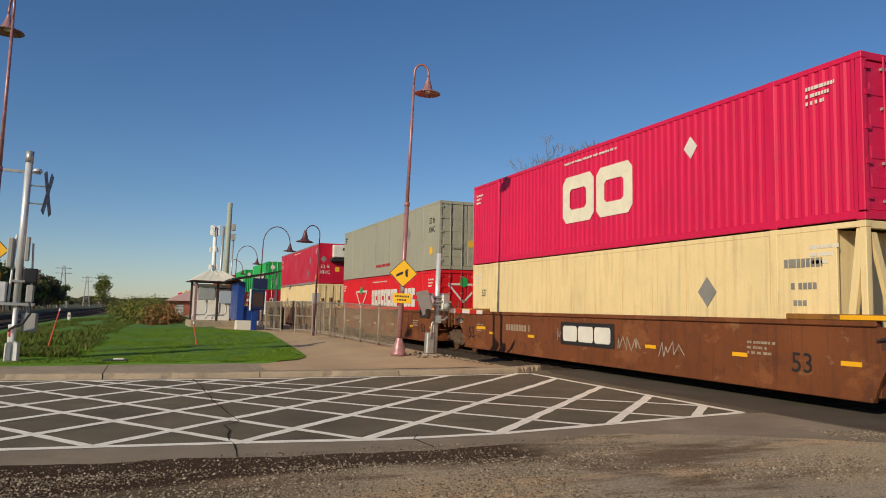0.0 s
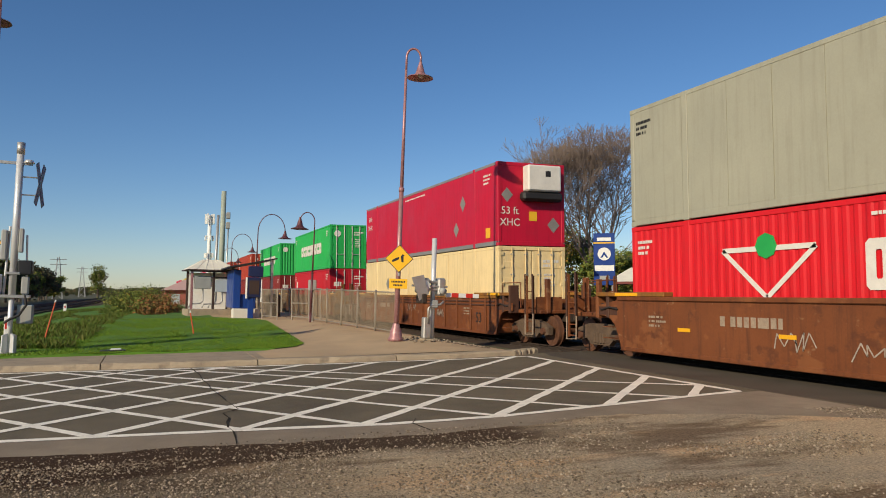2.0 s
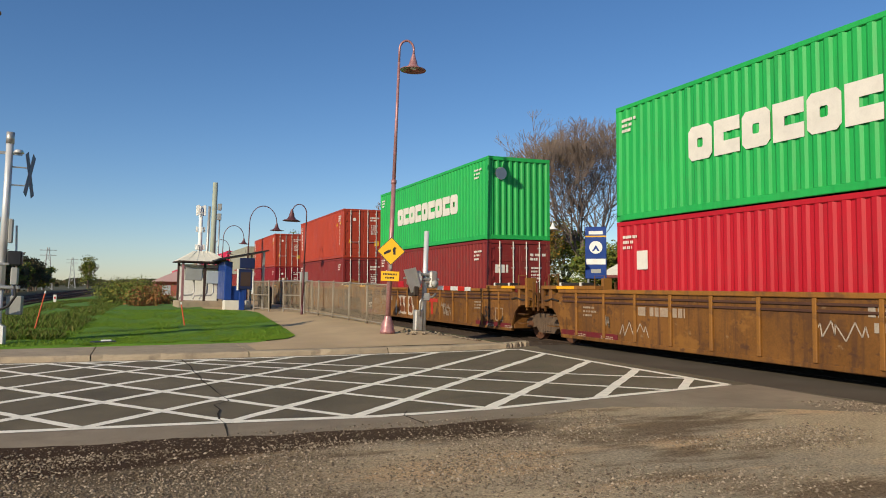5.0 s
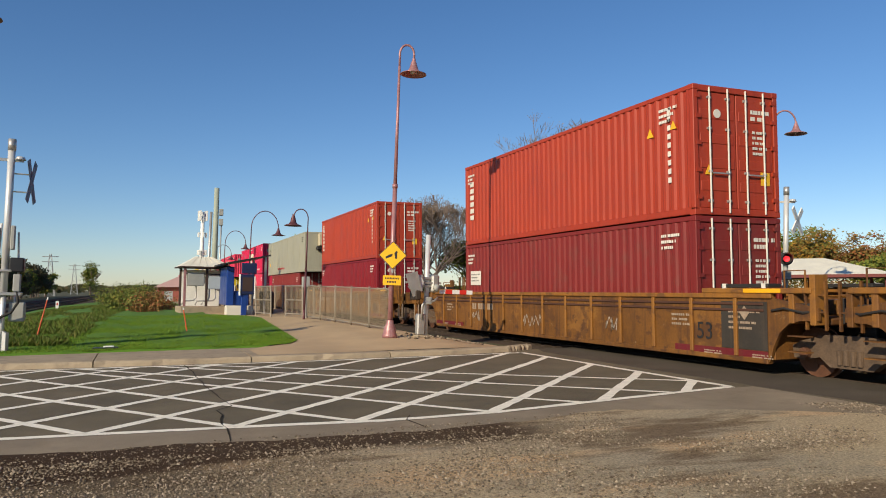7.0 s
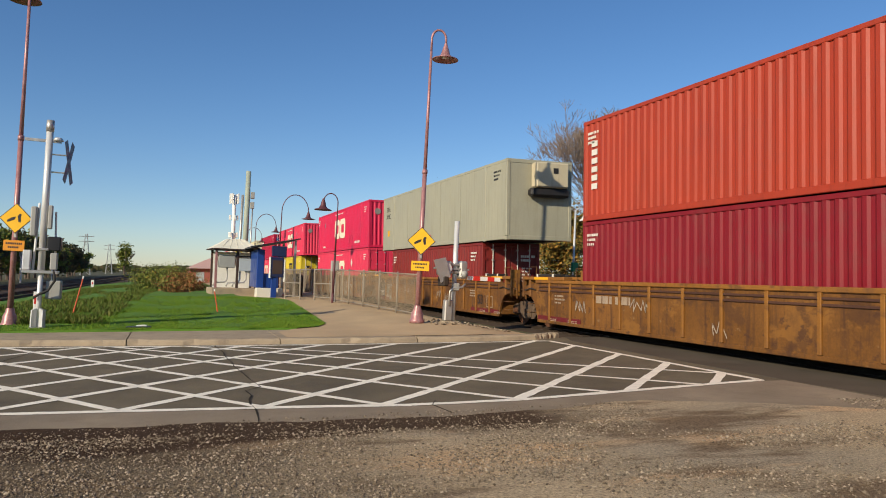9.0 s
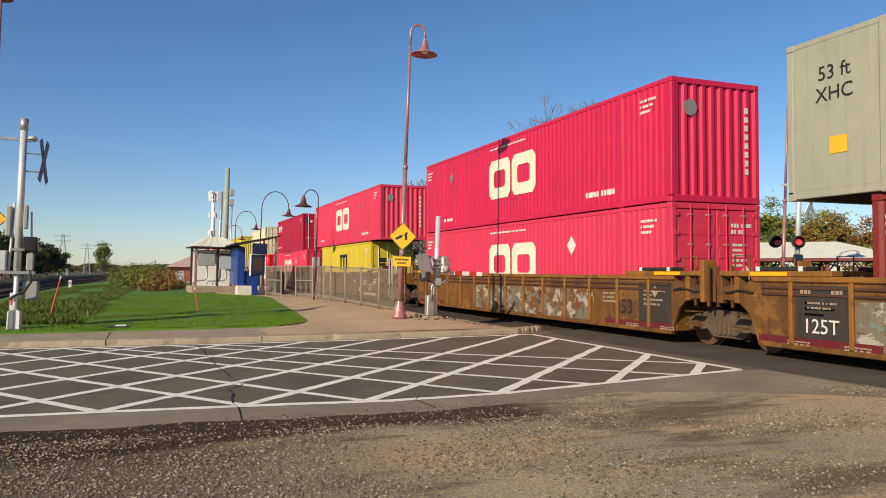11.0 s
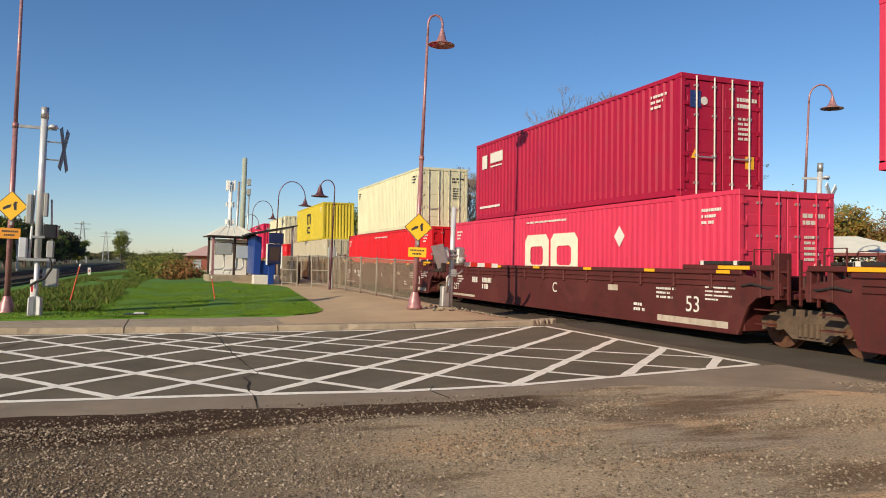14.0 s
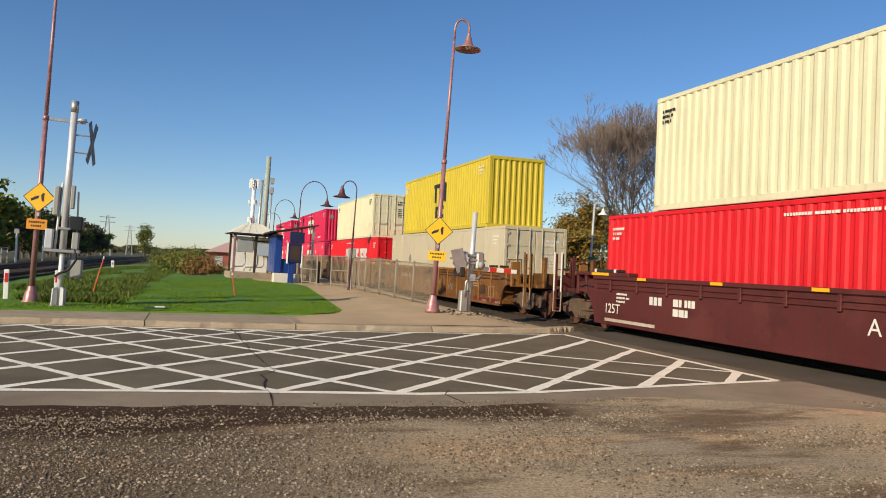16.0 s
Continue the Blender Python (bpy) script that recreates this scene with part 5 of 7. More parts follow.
        lettering("XHC", 0.36, P["white"], hi, -0.85, -l1 - 0.002, 0.8, "end")
        g = Geo()
        diamond(g, -l1 + 0.012, -0.95, 1.75, 0.22, False)
        part("placard_holder", g, P["grey"], hi)
        g = Geo()
        diamond(g, -l1 + 0.012, 0.85, 0.75, 0.24, False)
        part("placard_holder", g, P["grey"], hi)
        part("warning_label", Geo().box(-0.1, 0.2, -l1 + 0.004, -l1 + 0.013, 0.88, 1.2), P["tag"], hi)
        side_piece(hi, "warning_label", "tag", [rect(-7.45, -7.1, 0.3, 0.65)], f1)
    if i in (3, 4):
        logo_blocks(hi, "white", "emblem", f1, 3.44, 1.12, 6.92, 0.74, 9, True, 0.09, "white wordmark block")
        part("round_mark", Geo().cyl((-0.72, -l1 + 0.002, 2.3), (-0.72, -l1 + 0.016, 2.3), 0.22, n=16), P["white"], hi)
        if i == 3:
            side_piece(lo, "emblem", "white", [rect(l0 - 1.2, l0 - 0.8, 1.7, 2.15)], f0)
        g = Geo()
        bars(g, -l0 + 0.014, -0.95, 1.75, [0.5], 0.28, 0.1, False, seed=3, char=0.2)
        small(part("print", g, P["white"], lo))
    if i == 3:
        g = Geo()
        for k, (yy, zz) in enumerate(((-1.2, 0.6), (-1.2, 0.9), (-1.2, 1.15))):
            bars(g, cf, yy + 0.1 * k, zz, [0.9 - 0.2 * k], 0.16, 0.1, True, seed=40 + k, char=0.16)
        small(part("graffiti", g, P["graffiti"], car))
    if i == 4:
        wavy = [(2.85, 0.42), (2.45, 0.36), (2.1, 0.42), (1.75, 0.36), (1.3, 0.42), (0.9, 0.35), (0.6, 0.4), (0.42, 0.72), (0.62, 0.86), (0.72, 1.15), (1.0, 1.19), (1.5, 1.16), (2.0, 1.2), (2.6, 1.17), (2.72, 0.95), (2.86, 0.8)]
        part("graffiti", Geo().prism(wavy, cf - 0.003, cf, "x"), P["spray_pale"], car, "fat pale graffiti with brown fill")
        for a in (2.36, 1.92, 1.42, 0.86):
            for zz, r, hh in ((0.64, 0.235, 0.19), (0.95, 0.19, 0.17)):
                blob = [(a + (0.06 if zz > 0.8 else 0.0) + r * math.cos(q), zz + hh * math.sin(q) * (1 + 0.2 * math.cos(3 * q + a))) for q in [k * math.pi / 7 for k in range(14)]]
                part("graffiti_fill", Geo().prism(blob, cf - 0.007, cf - 0.0032 - (0.002 if zz > 0.8 else 0.0), "x"), P["brown_car"], car)
        part("round_mark", Geo().cyl((f0 - 0.004, l0 - 1.0, 1.9), (f0, l0 - 1.0, 1.9), 0.14, n=16), P["white"], lo, "round white sticker")
        part("worn_patch", Geo().box(f0 - 0.003, f0, 2.6, 3.4, 1.0, 1.5), P["dark_red"], lo, "fresher red repaint")
        side_piece(car, "emblem", "red_stencil", [rect(-2.2, -1.0, 0.98, 1.12), rect(-1.7, -1.5, 0.5, 0.98)], cf)
    if i in (5, 6):
        g = Geo()
        for k in range(6):
            g.box(f1 - 0.004, f1, l1 - 0.75, l1 - 0.45, 0.9 + k * 0.24, 1.06 + k * 0.24)
        small(part("print", g, P["white"], hi, "white upright lettering bars"))
        g = Geo()
        for k in range(9):
            g.box(f1 - 0.004, f1, -l1 + 0.75, -l1 + 0.86, 0.8 + k * 0.2, 0.92 + k * 0.2)
        small(part("print", g, P["white"], hi))
        side_piece(hi, "warning_label", "tag", [[(-l1 + 0.55, 2.0), (-l1 + 0.77, 2.0), (-l1 + 0.66, 2.2)], [(-l1 + 1.35, 1.95), (-l1 + 1.6, 1.95), (-l1 + 1.48, 2.17)]], f1)
        if i == 5:
            side_piece(lo, "label", "white", [rect(l0 - 1.3, l0 - 0.45, 1.45, 1.95)], f0, "white bill label")
            g = Geo()
            bars(g, f0 - 0.007, l0 - 0.52, 1.8, [0.7, 0.5, 0.66], 0.05, 0.06, True, seed=77, char=0.07)
            small(part("print", g, P["grey"], lo))
        else:
            g = Geo()
            bars(g, -l0 + 0.014, -0.85, 1.55, [0.75], 0.36, 0.1, False, seed=8, char=0.24)
            small(part("print", g, P["white"], lo))
    if i == 7:
        lettering("53 ft", 0.36, P["black"], hi, f1 - 0.004, 7.05, 2.2)
        lettering("XHC", 0.36, P["black"], hi, f1 - 0.004, 7.05, 1.82)
        side_piece(hi, "warning_label", "tag", [rect(6.8, 7.15, 0.76, 1.06)], f1)
        g = Geo()
        bars(g, f1, 3.0, 0.4, [3.0], 0.14, 0.1, True, seed=6, char=0.14)
        small(part("print", g, P["dark_red"], hi))
    if i in (8, 9, 14, 15):
        cp_mark(hi, f1, 3.2 if i == 8 else 3.4, 0.85, 1.3)
        part("placard_holder", Geo().cyl((-0.75 * 1, -l1 + 0.002, 2.2), (-0.75, -l1 + 0.016, 2.2), 0.2, n=8), P["grey"], hi)
        g = Geo()
        bars(g, f1, -4.5, 0.38, [1.4], 0.14, 0.1, True, seed=i, char=0.13)
        bars(g, f1, 6.0, 0.35, [0.9], 0.12, 0.1, True, seed=i + 3, char=0.13)
        for k in range(8):
            g.box(0.86, 0.96, -l1 + 0.002, -l1 + 0.014, 0.7 + k * 0.21, 0.84 + k * 0.21)
        small(part("print", g, P["white"], hi))
        g = Geo()
        diamond(g, f1, -4.08 if i == 9 else 5.2, 2.05, 0.18)
        part("placard_holder", g, P["grey"], hi)
    if i in (8, 10, 14, 15):
        cp_mark(lo, f0, 3.2, 0.95, 1.25)
        g = Geo()
        diamond(g, f0, -3.75, 2.02, 0.24)
        part("placard_holder", g, P["white"], lo, "white diamond placard")
        g = Geo()
        diamond(g, -l0 + 0.012, 0.85, 1.2, 0.22, False)
        part("placard_holder", g, P["white"], lo)
    if i == 9:
        side_piece(lo, "emblem", "black", [rect(0.5, 0.78, 1.35, 2.1), rect(-0.18, 0.1, 1.35, 2.1), rect(-0.86, -0.58, 1.35, 2.1), rect(-0.86, 0.9, 2.1, 2.28), rect(-0.5, 0.5, 1.0, 1.2)], f0, "black arched emblem shapes")
        g = Geo()
        g.box(-0.75, -0.35, -l0 + 0.004, -l0 + 0.014, 1.75, 2.0).box(-0.7, -0.4, -l0 + 0.004, -l0 + 0.014, 1.55, 1.7)
        part("emblem", g, P["black"], lo)
    if i == 10:
        side_piece(hi, "emblem", "white", [rect(l1 - 1.05, l1 - 0.6, 1.9, 2.4), rect(l1 - 2.4, l1 - 1.35, 2.05, 2.42), rect(l1 - 2.35, l1 - 1.35, 1.9, 1.95), rect(l1 - 2.2, l1 - 0.4, 0.42, 0.5)], f1, "white emblem patches")
        part("emblem", Geo().box(-0.95, -0.65, -l1 + 0.004, -l1 + 0.013, 2.1, 2.5), P["navy"], hi, "dark blue patch")
    if i == 12:
        side_piece(hi, "emblem", "black", [rect(0.5, 0.78, 1.4, 2.1), rect(-0.18, 0.1, 1.4, 2.1), rect(-0.86, -0.58, 1.4, 2.1), rect(-0.86, 0.9, 2.1, 2.28), rect(-0.6, 0.6, 1.05, 1.2), rect(-0.6, 0.6, 0.65, 0.8), rect(0.35, 0.6, 0.8, 1.05)], f1, "black arched emblem shapes")
        g = Geo()
        diamond(g, f0, 4.3, 1.55, 0.26)
        part("placard_holder", g, P["grey"], lo)
    if i == 13:
        logo_blocks(lo, "white", "emblem", f0, 1.73, 1.34, 4.35, 0.85, 8, True, 0.14, "white wordmark block")
        logo_blocks(lo, "white", "emblem", f0, -3.1, 1.34, 2.1, 0.85, 4, True, 0.14)


P["red_stencil"] = paint("red_stencil", (0.42, 0.03, 0.02))
build_train()


def run(t):
    """How far the train has come towards the camera after t seconds, in metres."""
    return 14.716 * t - 0.00595 * (t * t - 16 * t)


# ---- lamps, signs and signals by the crossing ----
LEAN = 2.2   # posts stand plumb, and the ground with the rails is tilted against them


def lamp_post(name, label, m, high=7.92, arm=0.42, bell=0.385, group="burgundy street lamps", thick=0.075, paint_="lamp", flared=True, drop=None):
    col = M[paint_]
    th = thing(name, label, "lamp", m, group)
    if flared:
        part("base", Geo().lathe([(0.0, 0.0), (0.22, 0.0), (0.22, 0.08), (0.185, 0.12), (0.17, 0.28), (0.115, 0.4), (0.095, 0.5)], n=18), M["lamp"], th, smooth=True)
    g = Geo().cyl((0, 0, 0.45), (0, 0, high * 0.55), thick, thick * 0.85, 14).cyl((0, 0, high * 0.55), (0, 0, high), thick * 0.72, thick * 0.5, 14)
    g.cyl((0, 0, high * 0.545), (0, 0, high * 0.56), thick * 1.05, n=14)
    if not flared:
        g.cyl((0, 0, -0.05), (0, 0, 0.5), thick * 1.1, n=12)
    part("pole", g, col, th, smooth=True)
    r = arm / 2
    lift = (0.38 if arm < 0.7 else 0.2) if arm < 1 else 0.1 * arm
    drop = 0.12 * arm if drop is None else drop
    pts = [(r - r * math.cos(a), 0, high + lift + r * 1.3 * math.sin(a)) for a in [math.pi * k / 14 for k in range(15)]]
    pts = [(0, 0, high - 0.02)] + pts + [(arm, 0, high + drop - 0.02)]
    part("arm", Geo().tube(pts, thick * 0.45, 10), col, th, smooth=True)
    z = high + drop
    s = part("shade", Geo().lathe([(0.04, 0.05), (0.055, -0.02), (0.09, -0.12), (bell * 0.35, -0.28), (bell * 0.52, -0.36), (bell * 0.98, -0.42), (bell, -0.445), (bell * 0.95, -0.435), (bell * 0.5, -0.37), (0.06, -0.28)], (arm, 0, z), 24), col, th, "bell-shaped burgundy metal shade", True)
    part("bulb", Geo().lathe([(0.0, -0.42), (0.08, -0.40), (0.11, -0.34), (0.06, -0.27)], (arm, 0, z), 12), M["white"], s, smooth=True)
    return th


def yellow_sign(m, label, plate="yellow_sign"):
    """A diamond warning sign with a small plate below it."""
    th = thing("warning_sign", label, "sign", m, "yellow warning signs")
    r = 0.41
    part("back_plate", Geo().prism([(-r, 0), (0, -r), (r, 0), (0, r)], 0.0, 0.012, "y"), M["galv"], th)
    r2 = r * 0.99
    part("border", Geo().prism([(-r2, 0), (0, -r2), (r2, 0), (0, r2)], -0.004, -0.0005, "y"), M["black"], th)
    r3 = r * 0.93
    part("face", Geo().prism([(-r3, 0), (0, -r3), (r3, 0), (0, r3)], -0.008, -0.0045, "y"), M["yellow_sign"], th)
    part("symbol", Geo().prism([(-0.2, -0.11), (-0.02, -0.03), (0.0, 0.05), (-0.1, 0.02), (-0.21, -0.05)], -0.011, -0.0085, "y"), M["black"], th)
    part("symbol", Geo().prism([(0.07, -0.1), (0.13, -0.1), (0.12, 0.07), (0.15, 0.1), (0.09, 0.13), (0.04, 0.06)], -0.011, -0.0085, "y"), M["black"], th)
    pl = part("plate", Geo().box(-0.26, 0.26, -0.008, 0.004, -0.86, -0.58, 0.004), M[plate], th)
    g = Geo()
    for k in range(9):
        g.box(-0.2 + k * 0.045, -0.168 + k * 0.045, -0.011, -0.0085, -0.69, -0.64)
    for k in range(6):
        g.box(-0.14 + k * 0.045, -0.108 + k * 0.045, -0.011, -0.0085, -0.79, -0.74)
    part("print", g, M["black"], pl)["kind"] = "stuff"
    part("bracket", Geo().box(-0.03, 0.03, 0.012, 0.07, -0.5, 0.3), M["galv"], th)
    return th


def build_lamps():
    near = lamp_post("street_lamp", "tall burgundy street lamp with a bell shade on a flared base", pose(6.68, 20.33, 0.26, 0, LEAN, -12), drop=0.23)
    yellow_sign(pose(6.75, 20.22, 2.62, 0, LEAN, -20), "yellow diamond warning sign with a plate on a lamp post")
    left = lamp_post("street_lamp", "tall burgundy street lamp", pose(-3.97, 22.3, 0.11, LEAN * 0.6, -LEAN * 0.2, 115), 9.1, 0.42, 0.42, drop=0.2)
    yellow_sign(pose(-3.88, 22.2, 2.98, 0, LEAN, -10), "yellow diamond warning sign, seen against the sky, on a lamp post", "orange_sign")
    tagged(left, "tall burgundy street lamp on a concrete footing by the grass")
    plain("footing", Geo().box(-4.30, -3.58, 22.0, 22.7, -0.1, 0.13, 0.03), M["concrete"], "square concrete lamp footing", "", "footing")
    far = lamp_post("street_lamp", "tall burgundy street lamp", pose(23.07, 22.18, 0.0, 0, LEAN, -30), 7.95, 0.85, 0.42, drop=0.26)
    tagged(far, "tall burgundy street lamp beyond the tracks")
    far2 = copy_thing(far, pose(27.6, 17.6, 0.0, 0, LEAN, -30))
    tagged(far2, "tall burgundy street lamp by the far road")
    lamp_post("platform_lamp", "dark hooked platform lamp beside the fence", pose(6.27, 30.3, 0.33, 0, -LEAN, 172), 3.85, 0.6, 0.36, thick=0.05, paint_="lamp_dark", flared=False, drop=0.5)
    lamp_post("platform_lamp", "dark arched platform lamp by the shelter", pose(6.05, 45.6, 0.5, 0, LEAN, -5), 4.75, 1.6, 0.40, thick=0.06, paint_="lamp_dark", flared=False)
    lamp_post("platform_lamp", "dark arched platform lamp farther along", pose(6.2, 61.7, 0.5, 0, LEAN, -5), 4.75, 1.6, 0.40, thick=0.06, paint_="lamp_dark", flared=False)
    lamp_post("platform_lamp", "dark arched platform lamp far along the platform", pose(6.9, 78.0, 0.3, 0, LEAN, -5), 4.75, 1.6, 0.40, thick=0.06, paint_="lamp_dark", flared=False)


def tall_far_lamp():
    """A slim pale lamp with a green box on its pole, beyond the train."""
    th = thing("street_lamp", "slim pale street lamp with a green box on its pole", "lamp", pose(18.2, 31.5, 0.0, 0, LEAN, 0))
    part("pole", Geo().cyl((0, 0, 0), (0, 0, 4.9), 0.06, 0.045, 10), M["silver"], th, smooth=True)
    part("arm", Geo().tube([(0, 0, 4.86), (0.12, -0.02, 5.0), (0.3, -0.04, 5.02), (0.44, -0.05, 4.86), (0.46, -0.05, 4.7)], 0.025, 8), M["silver"], th, smooth=True)
    part("shade", Geo().lathe([(0.03, 0.12), (0.06, 0.02), (0.12, -0.1), (0.24, -0.2), (0.25, -0.22), (0.1, -0.14)], (0.46, -0.05, 4.62), 16), M["white"], th, "pale bell shade", True)
    part("cabinet", Geo().box(-0.17, 0.17, -0.2, -0.05, 1.9, 2.35, 0.03), M["green_box"], th, "small green box")


def gate_mechanism():
    th = thing("crossing_gate", "silver pedestrian gate mechanism with its arm lowered", "gate", pose(7.7, 20.4, 0.2, 0, LEAN, 0))
    part("footing", Geo().box(-0.22, 0.22, -0.2, 0.2, -0.15, 0.1, 0.02), M["concrete"], th)
    part("pedestal", Geo().box(-0.19, 0.05, -0.12, 0.12, 0.1, 0.72, 0.03), M["galv"], th)
    part("post", Geo().cyl((0.1, 0, 0.08), (0.1, 0, 3.05), 0.075, n=14), M["silver"], th, smooth=True)
    part("conduit", Geo().tube([(-0.07, -0.12, 0.55), (-0.07, -0.14, 0.98), (0.0, -0.14, 1.08), (0.3, -0.12, 1.1), (0.42, -0.1, 1.2)], 0.035, 8), M["galv"], th, smooth=True)
    box = part("gear_housing", Geo().box(-0.42, -0.06, -0.2, 0.2, 1.42, 1.86, 0.05), M["galv"], th)
    part("cover", Geo().cyl((-0.24, -0.215, 1.64), (-0.24, -0.2, 1.64), 0.16, n=16), M["silver"], box)
    part("gear_housing", Geo().box(0.2, 0.44, -0.18, 0.18, 1.36, 1.88, 0.05), M["galv"], th)
    part("hinge_plate", Geo().prism([(-0.66, 1.86), (-0.3, 1.95), (-0.12, 1.4), (-0.4, 1.2)], -0.26, -0.22, "y"), M["galv"], th)
    part("clamp", Geo().box(-0.12, 0.32, -0.13, 0.13, 1.5, 1.58, 0.02), M["galv"], th)
    part("clamp", Geo().box(-0.12, 0.32, -0.13, 0.13, 1.72, 1.8, 0.02), M["galv"], th)
    part("motor", Geo().cyl((0.32, -0.19, 1.5), (0.32, -0.3, 1.5), 0.1, n=12), M["grey_box"], th, smooth=True)
    part("bracket_arm", Geo().box(-0.62, 0.5, -0.16, -0.12, 1.60, 1.66, 0.01), M["galv"], th)
    part("lock_plate", Geo().box(-0.02, 0.22, -0.16, -0.1, 1.0, 1.22, 0.02), M["grey_box"], th)
    part("counterweight", Geo().box(-0.34, -0.18, -0.3, 0.24, 1.12, 1.4, 0.03), M["truck"], th)
    arm = part("gate_arm", Geo().box(0.44, 1.5, -0.19, -0.15, 1.33, 1.45), M["white"], th, "white gate arm with red bands")
    for k in range(2):
        part("red_band", Geo().box(0.62 + k * 0.46, 0.84 + k * 0.46, -0.195, -0.145, 1.325, 1.455), M["red_paint"], arm)
    # broken stone round the footing
    rnd = random.Random(11)
    g = Geo()
    for k in range(150):
        x, y, r = rnd.uniform(7.1, 9.4), rnd.uniform(19.7, 21.6), rnd.uniform(0.02, 0.07)
        stone(g, x, y, rise(x, y) + r * 0.4, r, rnd)
    plain("loose_stones", g, M["pebble"], "loose pale stones round the gate footing", "stuff", "stones")


def stone(g, x, y, z, r, rnd):
    k = len(g.v)
    a = rnd.uniform(0, 6.28)
    top, bot = r * rnd.uniform(0.5, 0.9), r * 0.5
    for i in range(5):
        q = a + i * 1.2566 + rnd.uniform(-0.3, 0.3)
        s = r * rnd.uniform(0.7, 1.2)
        g.v.append((x + s * math.cos(q), y + s * math.sin(q), z + rnd.uniform(-0.15, 0.15) * r))
    g.v += [(x + rnd.uniform(-0.3, 0.3) * r, y + rnd.uniform(-0.3, 0.3) * r, z + top), (x, y, z - bot)]
    for i in range(5):
        j = (i + 1) % 5
        g.f += [(k + i, k + j, k + 5), (k + j, k + i, k + 6)]


def crossing_signal(name, label, m, red, high=5.3, turn=0.0):
    """A mast with a crossbuck, a pair of red lights and its boxes."""
    th = thing(name, label, "signal", m, "crossing signals")
    part("base", Geo().box(-0.17, 0.17, -0.17, 0.17, 0.0, 0.08, 0.01), M["galv"], th)
    for q in range(4):
        a = q * math.pi / 2 + 0.78
        part("base_fin", Geo().prism([(0.05, 0.05), (0.2, 0.05), (0.19, 0.5), (0.06, 0.55)], -0.02, 0.02, "y"), M["silver"], th, at=pose(0, 0, 0, 0, 0, math.degrees(a)))
    part("mast", Geo().cyl((0, 0, 0.05), (0, 0, 1.55), 0.062, n=12).cyl((0, 0, 1.5), (0, 0, high), 0.085, n=14), M["silver"], th, smooth=True)
    part("cap", Geo().cyl((0, 0, high - 0.28), (0, 0, high + 0.01), 0.095, n=14), M["galv"], th, smooth=True)
    part("collar", Geo().box(-0.42, 0.4, -0.12, 0.12, 1.42, 1.5, 0.01), M["galv"], th)
    part("collar", Geo().box(-0.16, 0.16, -0.12, 0.12, 2.0, 2.06, 0.01), M["galv"], th)
    c = part("cross_arm", Geo().box(-0.55, 0.28, -0.03, 0.03, high - 0.55, high - 0.48), M["galv"], th)
    part("bell", Geo().lathe([(0.0, 0.1), (0.09, 0.08), (0.13, 0.0), (0.0, 0.0)], (0.2, 0, high - 0.5), 12), M["silver"], c, smooth=True)
    return th


def signal_lights(th, y, z, red):
    for sx in (-1, 1):
        d = part("light_hood", Geo().cyl((sx * 0.36 - 0.36, y, z), (sx * 0.36 - 0.36, y - 0.06, z), 0.22, n=20), M["black"], th, "round black light target")
        part("visor", Geo().cyl((sx * 0.36 - 0.36, y - 0.06, z), (sx * 0.36 - 0.36, y - 0.34, z + 0.02), 0.16, n=14, caps=False), M["black"], d)
        part("lens", Geo().cyl((sx * 0.36 - 0.36, y - 0.06, z), (sx * 0.36 - 0.36, y - 0.085, z), 0.10, n=16), M["red_lens"] if (red and sx > 0) else M["red_dark"], d, "glowing red lens" if (red and sx > 0) else "")


